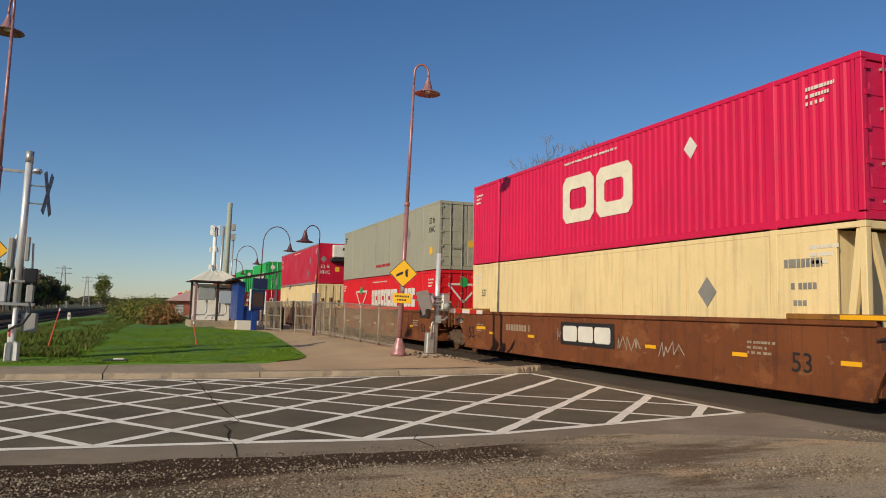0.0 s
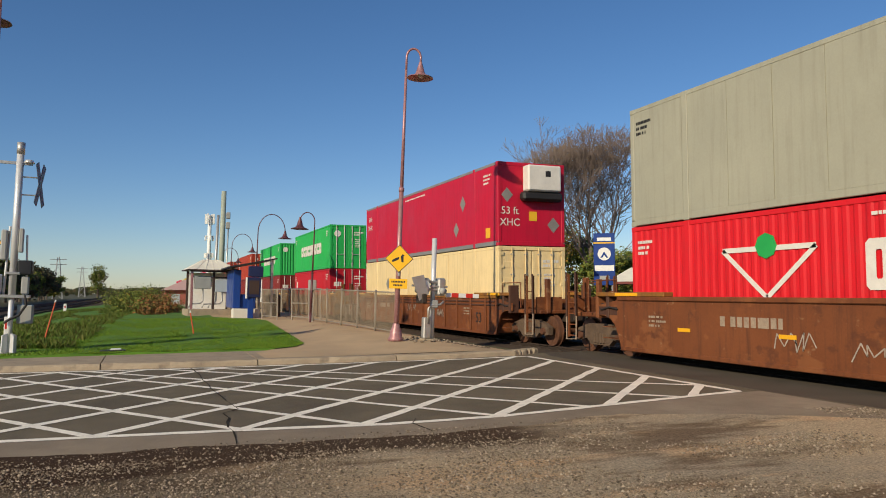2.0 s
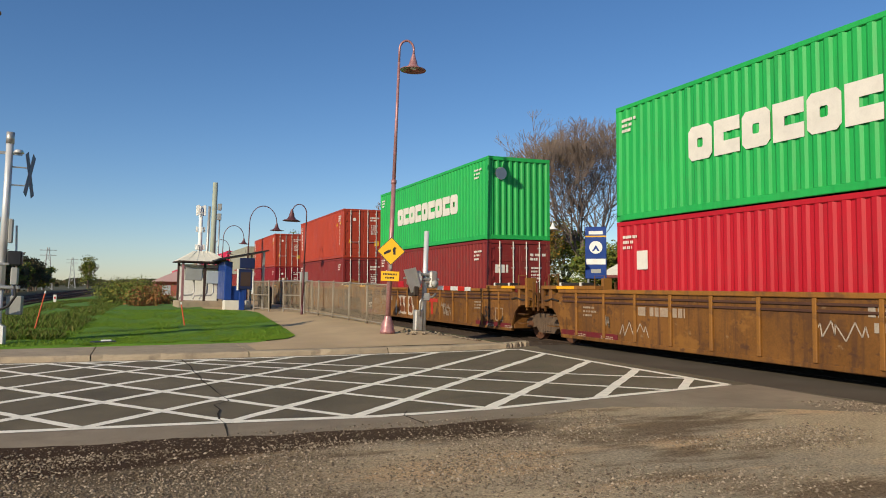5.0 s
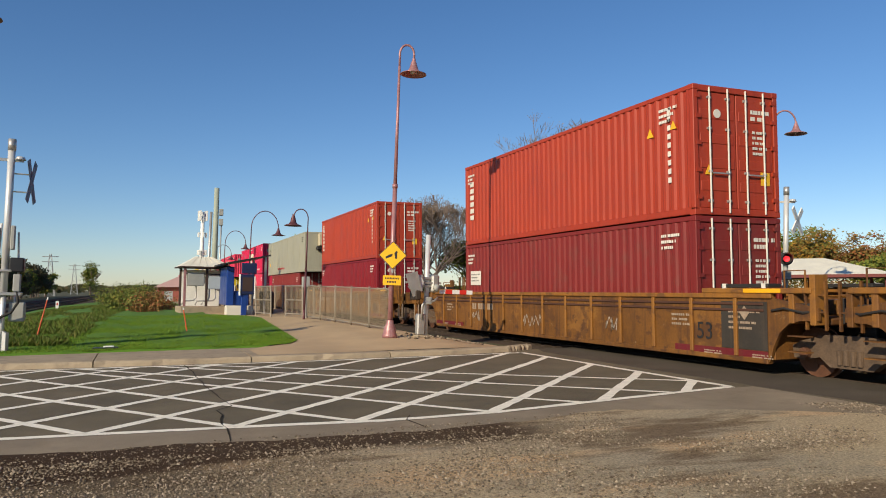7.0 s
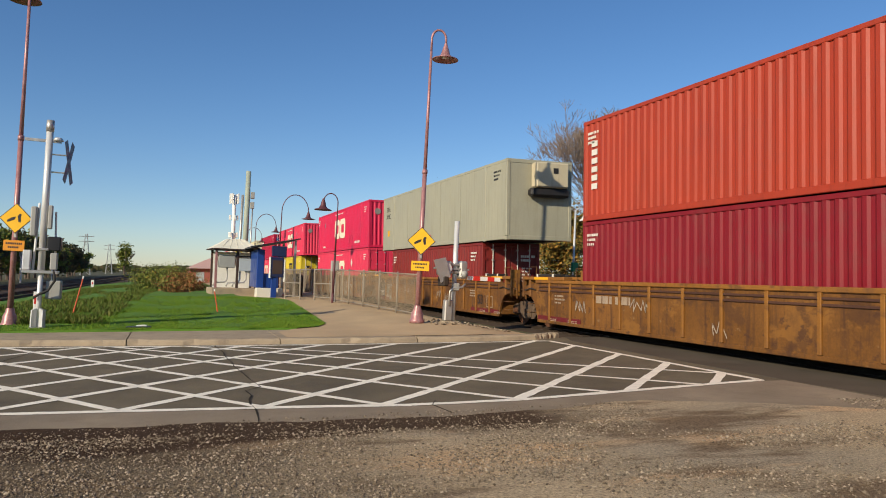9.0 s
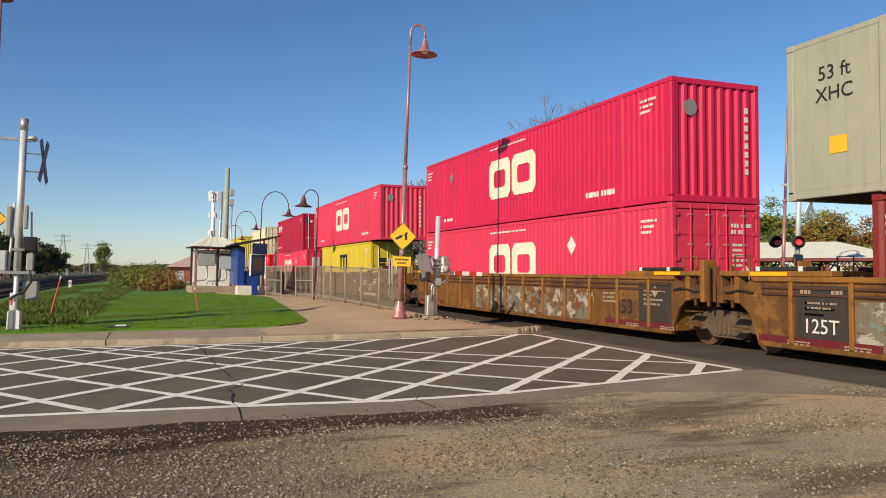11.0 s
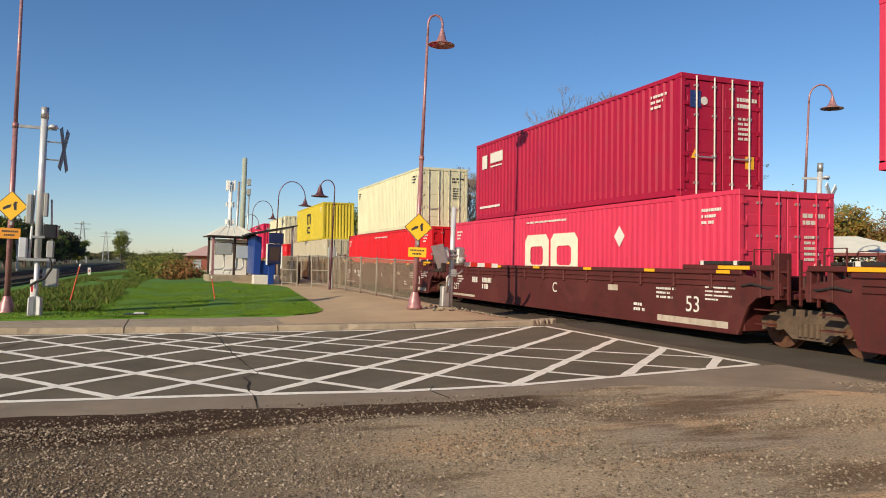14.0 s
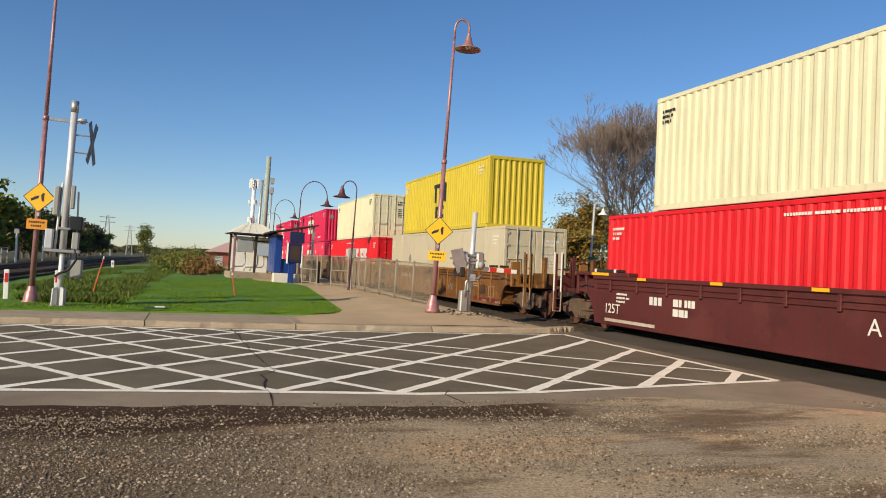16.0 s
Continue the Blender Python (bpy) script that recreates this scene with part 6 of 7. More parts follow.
def build_signals():
    M["blade_blue"] = mat("blade_back", (0.10, 0.12, 0.16), 0.5, 0.3, var=0.15, scale=5)
    M["red_dark"] = mat("dark_red_lens", (0.10, 0.008, 0.01), 0.2, var=0.1)
    th = crossing_signal("crossing_signal", "silver crossing mast with a crossbuck seen edge-on", pose(-3.12, 21.0, 0.12, 0, LEAN * 0.75, 0), False)
    for sx, tilt in ((-1, 14), (1, -14)):
        part("crossbuck_blade", Geo().box(-0.10, 0.10, -0.008, 0.008, -0.58, 0.58, 0.004), M["blade_blue"], th, "thin grey-blue crossbuck blade", at=pose(0.47, 0.014 * sx, 4.27, 0, 0, 78) @ pose(0, 0, 0, 0, tilt * 1.9, 0))
    for zz in (4.0, 4.45):
        part("bracket", Geo().cyl((0.06, 0, zz), (0.47, 0, zz), 0.018, n=6), M["galv"], th)
    part("light_back", Geo().box(0.1, 0.42, -0.1, 0.22, 2.0, 2.36, 0.03), M["black"], th, "dark signal light seen from its side")
    part("light_back", Geo().box(-0.3, -0.16, -0.1, 0.2, 2.35, 3.1, 0.03), M["grey_box"], th)
    part("junction_box", Geo().box(-0.42, -0.24, -0.1, 0.1, 1.5, 2.0, 0.02), M["silver"], th)
    part("ladder_rail", Geo().cyl((-0.2, 0.1, 1.5), (-0.14, 0.1, 3.2), 0.03, n=8), M["silver"], th)
    part("ladder_rail", Geo().cyl((0.3, 0.12, 1.5), (0.24, 0.12, 3.0), 0.025, n=8), M["silver"], th)
    part("junction_box", Geo().box(0.2, 0.36, -0.1, 0.1, 1.52, 1.95, 0.02), M["grey_box"], th)
    part("junction_box", Geo().box(0.09, 0.19, -0.1, 0.05, 2.55, 3.15, 0.02), M["grey_box"], th)
    part("cable", Geo().tube([(0.3, -0.1, 1.5), (0.34, -0.12, 1.25), (0.2, -0.12, 1.0), (0.0, -0.1, 0.9), (-0.12, -0.1, 0.8)], 0.03, 8), M["rubber"], th, smooth=True)
    part("relay_box", Geo().box(0.12, 0.46, 0.05, 0.4, 0.78, 1.25, 0.02), M["grey_box"], th)
    far = crossing_signal("crossing_signal", "silver crossing mast with a lit red light beyond the tracks", pose(20.47, 19.1, 0.0, 0, LEAN, -38), True, 5.1)
    signal_lights(far, -0.12, 2.62, True)
    for ang in (45, -45):
        part("crossbuck_blade", Geo().box(-0.6, 0.6, -0.02, 0.02, -0.1, 0.1, 0.004), M["white"], far, "white crossbuck blade", at=pose(0.38, 0.12, 3.95, 0, ang, 60))
    part("junction_box", Geo().box(-0.14, 0.14, -0.3, -0.08, 1.9, 2.2, 0.02), M["grey_box"], far)
    # the mast's taller neighbour far down the road
    pole = thing("utility_pole", "slim grey pole beyond the tracks", "pole", pose(29.5, 19.4, 0, 0, LEAN, 0))
    part("shaft", Geo().cyl((0, 0, 0), (0, 0, 7.2), 0.09, 0.06, 10), M["galv"], pole, smooth=True)


def fences():
    """Chain-link panels between steel posts along the path."""
    rnd = random.Random(5)
    th = thing("chain_link_fence", "grey chain-link fence with steel posts along the path", "fence")
    a, b = Vector((7.5, 22.9)), Vector((6.55, 31.0))
    n = 5
    pts = [a.lerp(b, k / n) for k in range(n + 1)]
    for p in pts:
        z = rise(p.x, p.y)
        part("post", Geo().cyl((p.x, p.y, z - 0.05), (p.x + 0.03, p.y, z + 1.42), 0.035, n=10), M["post"], th, smooth=True)
    for p, q in zip(pts, pts[1:]):
        z0, z1 = rise(p.x, p.y), rise(q.x, q.y)
        part("top_rail", Geo().cyl((p.x, p.y, z0 + 1.36), (q.x, q.y, z1 + 1.36), 0.022, n=8), M["post"], th, smooth=True)
        part("bottom_rail", Geo().cyl((p.x, p.y, z0 + 0.1), (q.x, q.y, z1 + 0.1), 0.018, n=8), M["post"], th, smooth=True)
        g = Geo()
        d = (q - p)
        length = d.length
        def at(s, h):
            s = min(max(s, 0), length)
            return (p.x + d.x * s / length, p.y + d.y * s / length, z0 + (z1 - z0) * s / length + 0.1 + h)
        s = -1.26
        while s < length:
            for sg in (1, -1):
                lo, hi = max(s, 0), min(s + 1.26, length)
                if hi - lo > 0.02:
                    h0, h1 = (lo - s, hi - s) if sg > 0 else (1.26 - (lo - s), 1.26 - (hi - s))
                    g.cyl(at(lo, h0), at(hi, h1), 0.0048, n=3, caps=False)
            s += 0.075
        part("mesh_panel", g, M["wire"], th, "woven wire mesh")
    gate = thing("steel_gate", "grey steel gate panels standing open by the path", "gate")
    for (x0, y0), (x1, y1) in (((6.5, 31.6), (6.0, 32.9)), ((5.45, 33.4), (5.0, 34.9))):
        z = rise(x0, y0)
        g = Geo()
        for x, y in ((x0, y0), (x1, y1)):
            g.cyl((x, y, z), (x, y, z + 1.4), 0.035, n=8)
        for zz in (0.15, 0.75, 1.36):
            g.cyl((x0, y0, z + zz), (x1, y1, z + zz), 0.025, n=8)
        part("gate_frame", g, M["post"], gate)
        for k in range(1, 14):
            x, y = x0 + (x1 - x0) * k / 14, y0 + (y1 - y0) * k / 14
            part("picket", Geo().cyl((x, y, z + 0.15), (x, y, z + 1.36), 0.012, n=5), M["wire"], gate)
    bx = thing("control_box", "small grey control box on the fence post", "box", pose(6.5, 31.0, rise(6.5, 31.0)))
    part("cabinet", Geo().box(-0.16, 0.16, -0.1, 0.1, 1.3, 1.75, 0.02), M["grey_box"], bx)
    part("stand", Geo().cyl((0, 0, 0), (0, 0, 1.32), 0.04, n=8), M["galv"], bx)
    # second fence run along the platform, between the path and the rails
    th2 = thing("chain_link_fence", "darker chain-link fence farther along the platform", "fence")
    for k in range(9):
        y = 33.5 + k * 2.6
        z = rise(7.4, y)
        part("post", Geo().cyl((7.4, y, z), (7.4, y, z + 1.4), 0.04, n=8), M["post"], th2)
        if k < 8:
            part("top_rail", Geo().cyl((7.4, y, z + 1.36), (7.4, y + 2.6, rise(7.4, y + 2.6) + 1.36), 0.024, n=6), M["galv"], th2)
            g = Geo()
            for j in range(22):
                g.cyl((7.4, y + j * 0.118, z + 0.1), (7.4, y + j * 0.118, z + 1.36), 0.008, n=4)
            part("mesh_panel", g, M["wire"], th2)
    bin_ = thing("waste_bin", "black waste bin on the platform", "bin", pose(5.75, 36.5, rise(5.7, 36.5)))
    part("drum", Geo().lathe([(0.0, 0.0), (0.32, 0.0), (0.36, 0.9), (0.34, 0.98), (0.0, 0.98)], n=16), M["black"], bin_, smooth=True)
    part("lid", Geo().lathe([(0.37, 0.98), (0.3, 1.08), (0.0, 1.12)], n=16), M["black"], bin_, smooth=True)


def shelter():
    z = 0.5
    th = thing("platform_shelter", "open brown-framed shelter with a pale hipped roof and utility boxes", "shelter", pose(3.05, 39.9, z, 0, 1.2, 4))
    part("plinth", Geo().box(-1.2, 1.2, -0.9, 1.3, -0.3, 0.32, 0.03), M["concrete"], th)
    for x in (-1.0, 0.05, 1.0):
        part("post", Geo().box(x - 0.06, x + 0.06, -0.76, -0.64, 0.3, 2.32, 0.01), M["lamp"] if x < 0 else M["brown_frame"], th)
    for x in (-1.0, 1.0):
        part("post", Geo().box(x - 0.06, x + 0.06, 1.0, 1.12, 0.3, 2.32, 0.01), M["brown_frame"], th)
    part("back_wall", Geo().box(-0.95, 0.95, 0.95, 1.0, 0.32, 2.2), M["white"], th)
    part("beam", Geo().box(-1.1, 1.1, -0.78, -0.64, 2.2, 2.32, 0.01), M["brown_frame"], th)
    part("cross_rail", Geo().box(-1.0, 1.0, -0.73, -0.68, 1.92, 1.98), M["brown_frame"], th)
    g = Geo()
    g.v = [(-1.26, -1.05, 2.32), (1.26, -1.05, 2.32), (1.26, 1.4, 2.32), (-1.26, 1.4, 2.32), (-0.42, 0.0, 2.86), (0.42, 0.0, 2.86), (0.42, 0.4, 2.86), (-0.42, 0.4, 2.86)]
    g.f = [(0, 1, 5, 4), (1, 2, 6, 5), (2, 3, 7, 6), (3, 0, 4, 7), (4, 5, 6, 7), (3, 2, 1, 0)]
    roof = part("roof", g, M["roof"], th, "pale ribbed hipped roof")
    for k in range(5):
        t = (k + 1) / 6
        x0, x1 = -1.26 + 2.52 * t, -0.42 + 0.84 * t
        part("roof_seam", Geo().cyl((x0, -1.05, 2.33), (x1, 0.0, 2.87), 0.009, n=5), M["roof"], roof)
    part("fascia", Geo().box(-1.28, 1.28, -1.07, 1.42, 2.26, 2.318), M["brown_frame"], th)
    part("meter_cabinet", Geo().box(-0.88, -0.08, -0.76, -0.5, 1.35, 1.98, 0.02), M["grey_box"], th, "pale grey metal cabinet")
    part("meter_cabinet", Geo().box(0.12, 0.88, -0.76, -0.5, 1.2, 1.85, 0.02), M["glass_grey"], th, "darker grey metal cabinet")
    for x in (-0.45, 0.2, 0.5):
        part("conduit", Geo().tube([(x, -0.62, 1.35), (x, -0.66, 0.75), (x - 0.1, -0.68, 0.62), (x - 0.6, -0.68, 0.58), (x - 0.68, -0.7, 0.4)], 0.04, 8), M["galv"], th, smooth=True)


def kiosk():
    M["pale_stone"] = mat("pale_stone", (0.62, 0.58, 0.5), 0.8, var=0.1)
    th = thing("ticket_kiosk", "blue ticket machine under a slanted dark canopy on a pale base", "kiosk", pose(4.55, 35.8, 0.28, 0, 1.2, 0))
    part("base_block", Geo().box(-0.8, -0.1, -0.2, 0.5, 0.0, 0.62, 0.03), M["pale_stone"], th)
    part("base_block", Geo().box(0.14, 0.45, 0.1, 0.6, 0.0, 0.62, 0.03), M["pale_stone"], th)
    pillar = part("pillar", Geo().box(-0.14, 0.12, -0.32, -0.12, 0.0, 1.5, 0.02), M["blue"], th)
    part("foot_plate", Geo().box(-0.28, 0.26, -0.4, 0.0, 0.0, 0.06, 0.01), M["grey_box"], pillar)
    part("screen_case", Geo().box(-0.2, 0.42, -0.4, -0.1, 1.15, 2.1, 0.03), M["navy"], th, "dark display case with pale edges")
    part("case_edge", Geo().box(-0.25, -0.2, -0.42, -0.1, 1.1, 2.1, 0.01), M["white"], th)
    part("case_edge", Geo().box(0.42, 0.47, -0.42, -0.1, 0.95, 2.0, 0.01), M["white"], th)
    part("notice", Geo().box(-0.12, 0.34, -0.412, -0.401, 1.3, 1.95), M["brown_frame"], th)
    part("header_sign", Geo().box(-0.16, 0.52, -0.36, -0.2, 2.12, 2.62, 0.02), M["navy"], th)
    part("blue_panel", Geo().box(-0.75, -0.4, 0.4, 3.6, 0.62, 2.45, 0.03), M["blue"], th, "tall blue wall panel")
    part("blue_panel", Geo().box(-0.55, 0.3, 0.5, 0.58, 0.62, 1.3, 0.02), M["blue"], th)
    part("canopy", Geo().prism([(-1.1, 2.5), (1.2, 3.0), (1.2, 3.06), (-1.1, 2.57)], -0.1, 4.6, "y"), M["black"], th, "thin dark slanted canopy")
    for y in (0.1, 4.2):
        part("canopy_post", Geo().box(0.95, 1.05, y, y + 0.1, 0.2, 2.95), M["galv"], th)


def stakes():
    for x, y, lean, h, c, lab in ((-2.86, 25.84, 13, 1.15, "stake", "leaning orange-red snow stake in the grass"), (1.5, 25.9, -9, 0.75, "stake", "short leaning orange stake in the grass")):
        th = thing("snow_stake", lab, "stake", pose(x, y, rise(x, y), 0, lean, 0))
        part("rod", Geo().cyl((0, 0, -0.05), (0, 0, h), 0.022, 0.018, 8), M[c], th)
        part("reflective_tip", Geo().cyl((0, 0, h), (0, 0, h + 0.08), 0.024, 0.02, 8), M["white"], th)
    for x, y in ((-4.75, 23.2), (-3.62, 24.0)):
        th = thing("marker_post", "white marker post with a red reflector", "marker post", pose(x, y, 0.05), "marker posts")
        part("board", Geo().box(-0.065, 0.065, -0.015, 0.015, 0, 0.95, 0.012), M["white"], th)
        part("reflector", Geo().box(-0.045, 0.045, -0.02, -0.015, 0.6, 0.85), M["red_paint"], th)
    th = thing("marker_post", "small white marker beside the far track", "marker post", pose(-5.4, 60, 0.0), "marker posts")
    part("board", Geo().box(-0.1, 0.1, -0.03, 0.03, 0, 0.9, 0.01), M["white"], th)
    part("reflector", Geo().box(-0.05, 0.05, -0.034, -0.03, 0.6, 0.75), M["red_paint"], th)
    th = thing("drain_cover", "small dark drain cover in the lawn", "drain", pose(-0.75, 20.6, 0.17))
    part("frame", Geo().box(-0.3, 0.3, -0.16, 0.16, 0, 0.05, 0.02), M["black"], th)
    part("lid", Geo().box(-0.05, 0.2, -0.1, 0.1, 0.05, 0.08, 0.01), M["white"], th)


def masts():
    th = thing("antenna_mast", "white cellular mast with stacked antennas", "mast", pose(5.5, 74.8, 0, 0, LEAN * 0.4, 0))
    part("pole", Geo().cyl((0, 0, 0), (0, 0, 9.2), 0.24, 0.17, 12), M["white"], th, smooth=True)
    for z, r in ((8.3, 0.42), (6.7, 0.36), (5.0, 0.42)):
        for k in range(4):
            a = k * math.pi / 2 + 0.5 * z
            x, y = r * math.cos(a), r * math.sin(a)
            p = part("antenna", Geo().box(x - 0.09, x + 0.09, y - 0.07, y + 0.07, z, z + 1.0 if z > 7 else z + 0.5, 0.02), M["white"], th)
            part("bracket", Geo().cyl((0, 0, z + 0.4), (x, y, z + 0.4), 0.04, n=6), M["galv"], p)
    th = thing("utility_pole", "tall greenish-grey pole with equipment boxes", "pole", pose(6.2, 69.7, 0, 0, LEAN * 0.6, 0))
    part("shaft", Geo().cyl((0, 0, 0), (0, 0, 10.9), 0.27, 0.22, 12), M["pole_green"], th, smooth=True)
    part("shaft", Geo().cyl((-0.55, 0, 0), (-0.42, 0, 8.7), 0.13, 0.12, 10), M["galv"], th, smooth=True)
    part("shaft", Geo().cyl((0.4, 0, 0), (0.5, 0, 8.0), 0.07, 0.06, 8), M["galv"], th, smooth=True)
    for z in (7.5, 8.4):
        part("equipment_box", Geo().box(0.28, 0.62, -0.2, 0.2, z, z + 0.6, 0.03), M["grey_box"], th)


def far_side():
    """Beyond the train: pavilions, a blue station sign, and to the left a low red building."""
    M["maroon_trim"] = mat("maroon_trim", (0.16, 0.035, 0.03), 0.6, var=0.15)
    for x, y, w, d, turn, lab in ((33.4, 31.6, 5.4, 3.4, -46, "white hip-roofed pavilion with maroon fascia and open sides"), (30.6, 40.0, 2.6, 2.4, -38, "smaller white hip-roofed pavilion"), (40.5, 24.5, 4.6, 3.0, -56, "white hip-roofed pavilion by the far road")):
        th = thing("pavilion", lab, "pavilion", pose(x, y, 0, 0, 0, turn), "station pavilions")
        g = Geo()
        g.v = [(-w, -d, 2.3), (w, -d, 2.3), (w, d, 2.3), (-w, d, 2.3), (-w * 0.45, 0, 3.25), (w * 0.45, 0, 3.25)]
        g.f = [(0, 1, 5, 4), (1, 2, 5), (2, 3, 4, 5), (3, 0, 4), (3, 2, 1, 0)]
        part("roof", g, M["roof"], th, "white sheet roof")
        part("fascia", Geo().box(-w - 0.03, w + 0.03, -d - 0.03, d + 0.03, 2.14, 2.296), M["maroon_trim"], th)
        for px in (-w + 0.4, -w * 0.33, w * 0.33, w - 0.4):
            for py in (-d + 0.4, d - 0.4):
                part("post", Geo().box(px - 0.08, px + 0.08, py - 0.08, py + 0.08, 0, 2.2), M["maroon_trim"], th)
        part("bench", Geo().box(-w * 0.6, w * 0.6, d - 0.9, d - 0.5, 0.42, 0.48), M["tie"], th)
        part("bench_back", Geo().box(-w * 0.6, w * 0.6, d - 0.5, d - 0.45, 0.3, 1.0), M["tie"], th)
    th = thing("station_sign", "tall blue station sign with white emblem on posts", "sign", pose(22.45, 33.1, 0, 0, 0, -34))
    part("board", Geo().box(-0.55, 0.55, -0.09, 0.09, 2.0, 4.75, 0.02), M["blue"], th)
    part("stripe", Geo().box(-0.55, 0.55, -0.096, -0.0905, 4.2, 4.27), M["yellow_sign"], th)
    part("heading", Geo().box(-0.36, 0.36, -0.096, -0.0905, 4.34, 4.52), M["white"], th, "white heading bar")
    part("emblem", Geo().lathe([(0.0, 0.0), (0.34, 0.0), (0.34, 0.006), (0.0, 0.006)], n=20), M["white"], th, at=pose(0, -0.09, 3.65, 90, 0, 0))
    part("emblem_bar", Geo().prism([(-0.2, 3.45), (0.0, 3.78), (0.2, 3.45), (0.1, 3.45), (0.0, 3.6), (-0.1, 3.45)], -0.102, -0.097, "y"), M["blue"], th)
    part("name_bar", Geo().box(-0.5, 0.5, -0.096, -0.0905, 2.75, 3.05), M["white"], th, "white name bar")
    part("arrow_bar", Geo().box(-0.25, 0.25, -0.096, -0.0905, 2.3, 2.5), M["grey_box"], th)
    for x in (-0.4, 0.4):
        part("post", Geo().cyl((x, 0, 0), (x, 0, 2.05), 0.05, n=8), M["galv"], th)
    b = thing("house", "low red building with a pale roof beyond the shrubs", "building", pose(4.0, 80, 0) @ pose(0, 0, -0.35))
    part("wall", Geo().box(-2.2, 2.2, 0, 6, 0, 2.3), M["brick"], b)
    g = Geo()
    g.v = [(-2.6, -0.4, 2.3), (2.6, -0.4, 2.3), (2.6, 6.4, 2.3), (-2.6, 6.4, 2.3), (-0.2, 3, 3.4), (0.2, 3, 3.4)]
    g.f = [(0, 1, 5, 4), (1, 2, 5), (2, 3, 4, 5), (3, 0, 4), (3, 2, 1, 0)]
    part("roof", g, M["pink_roof"], b)
    for x in (-1.2, 0.6):
        w = part("window", Geo().box(x - 0.4, x + 0.4, -0.03, 0.02, 1.0, 1.9), M["glass_grey"], b)
        part("sill", Geo().box(x - 0.45, x + 0.45, -0.08, 0.0, 0.93, 1.0), M["white"], w)
    # lattice pylons far off, and slim poles along the far tracks
    for x, y, h in ((-24.5, 249, 12.6), (-25.2, 349, 13.0), (-46, 240, 13)):
        th = thing("pylon", "distant grey lattice pylon", "pylon", pose(x, y, 0), "distant pylons")
        for sx in (-1, 1):
            for sy in (-1, 1):
                part("leg", Geo().cyl((sx * 1.3, sy * 1.3, 0), (sx * 0.25, sy * 0.25, h), 0.12, 0.08, 5), M["galv"], th)
        for k in range(6):
            z0, z1 = h * k / 6, h * (k + 1) / 6
            r0, r1 = 1.3 - 1.05 * k / 6, 1.3 - 1.05 * (k + 1) / 6
            part("brace", Geo().cyl((-r0, -r0, z0), (r1, -r1, z1), 0.06, n=4).cyl((r0, -r0, z0), (-r1, -r1, z1), 0.06, n=4), M["galv"], th)
        for z in (h * 0.82, h * 0.94):
            part("cross_arm", Geo().cyl((-2.2, 0, z), (2.2, 0, z), 0.1, n=5), M["galv"], th)
    for k, (x, y, h) in enumerate(((-16.5, 70, 3.6), (-16.5, 84, 3.4), (-16.8, 100, 3.6), (-16.2, 120, 4.0), (-16, 56, 3.4))):
        th = thing("signal_post", "slim pale post beside the far tracks", "post", pose(x, y, 0), "posts by the far tracks")
        part("shaft", Geo().cyl((0, 0, 0), (0, 0, h), 0.11, 0.1, 8), M["white"], th)
        part("head", Geo().box(-0.22, 0.22, -0.1, 0.1, h - 0.5, h, 0.03), M["grey_box"], th)
    fc = thing("railing", "pale railing beyond the far tracks", "railing")
    for k in range(10):
        part("post", Geo().box(-17.0, -16.9, 60 + 2.5 * k, 60.1 + 2.5 * k, 0, 1.5), M["grey_box"], fc)
    for z in (0.8, 1.45):
        part("rail", Geo().box(-17.0, -16.95, 60, 82.6, z, z + 0.08), M["grey_box"], fc)


M["pebble"] = leafy("pebbles", [(0.08, 0.06, 0.042), (0.17, 0.13, 0.088), (0.26, 0.205, 0.145), (0.12, 0.085, 0.055), (0.44, 0.355, 0.26), (0.15, 0.11, 0.075)], 0.9)
M["brown_frame"] = mat("dark_brown_frame", (0.05, 0.028, 0.022), 0.6, var=0.2)
M["green_box"] = mat("green_cabinet", (0.03, 0.22, 0.09), 0.5, var=0.12)
M["stake"] = mat("orange_stake", (0.62, 0.10, 0.035), 0.6, var=0.15)
M["pole_green"] = mat("pole_green_grey", (0.33, 0.36, 0.29), 0.7, var=0.15)
M["pink_roof"] = mat("pink_roof", (0.52, 0.33, 0.29), 0.8, var=0.1)
build_lamps()
tall_far_lamp()
gate_mechanism()
build_signals()
fences()
shelter()
kiosk()
stakes()
masts()
far_side()


# ---- trees, shrubs and grass ----
def branches(g, p, d, length, r, depth, rnd, spread, up, tips):
    """A limb that tapers, bends and forks."""
    q = p
    for k in range(3):
        dd = (d + Vector((rnd.uniform(-1, 1), rnd.uniform(-1, 1), rnd.uniform(-0.4, 0.8))) * 0.16).normalized()
        q2 = q + dd * length / 3
        g.cyl(q, q2, max(0.014, r * (1 - 0.12 * k)), max(0.012, r * (1 - 0.12 * (k + 1))), 5 if depth > 2 else 3, False)
        q, d = q2, dd
        if depth > 3 and k:
            out = Vector((math.sin(7.3 * q.x + 3.1 * q.z), math.cos(5.7 * q.y + 2.3 * q.z), 0.25))
            branches(g, q, (d * 0.4 + out).normalized(), length * 0.55, r * 0.45, depth - 4, rnd, spread, up, tips)
    r *= 0.64
    tips.append(q)
    if depth == 0:
        return
    for k in range(rnd.choice((2, 3, 3)) if depth > 1 else 3):
        ax = Vector((rnd.uniform(-1, 1), rnd.uniform(-1, 1), rnd.uniform(-0.3, 0.5)))
        nd = (d + ax * spread + Vector((0, 0, up))).normalized()
        branches(g, q, nd, length * rnd.uniform(0.66, 0.86), r * rnd.uniform(0.75, 1), depth - 1, rnd, spread, up, tips)


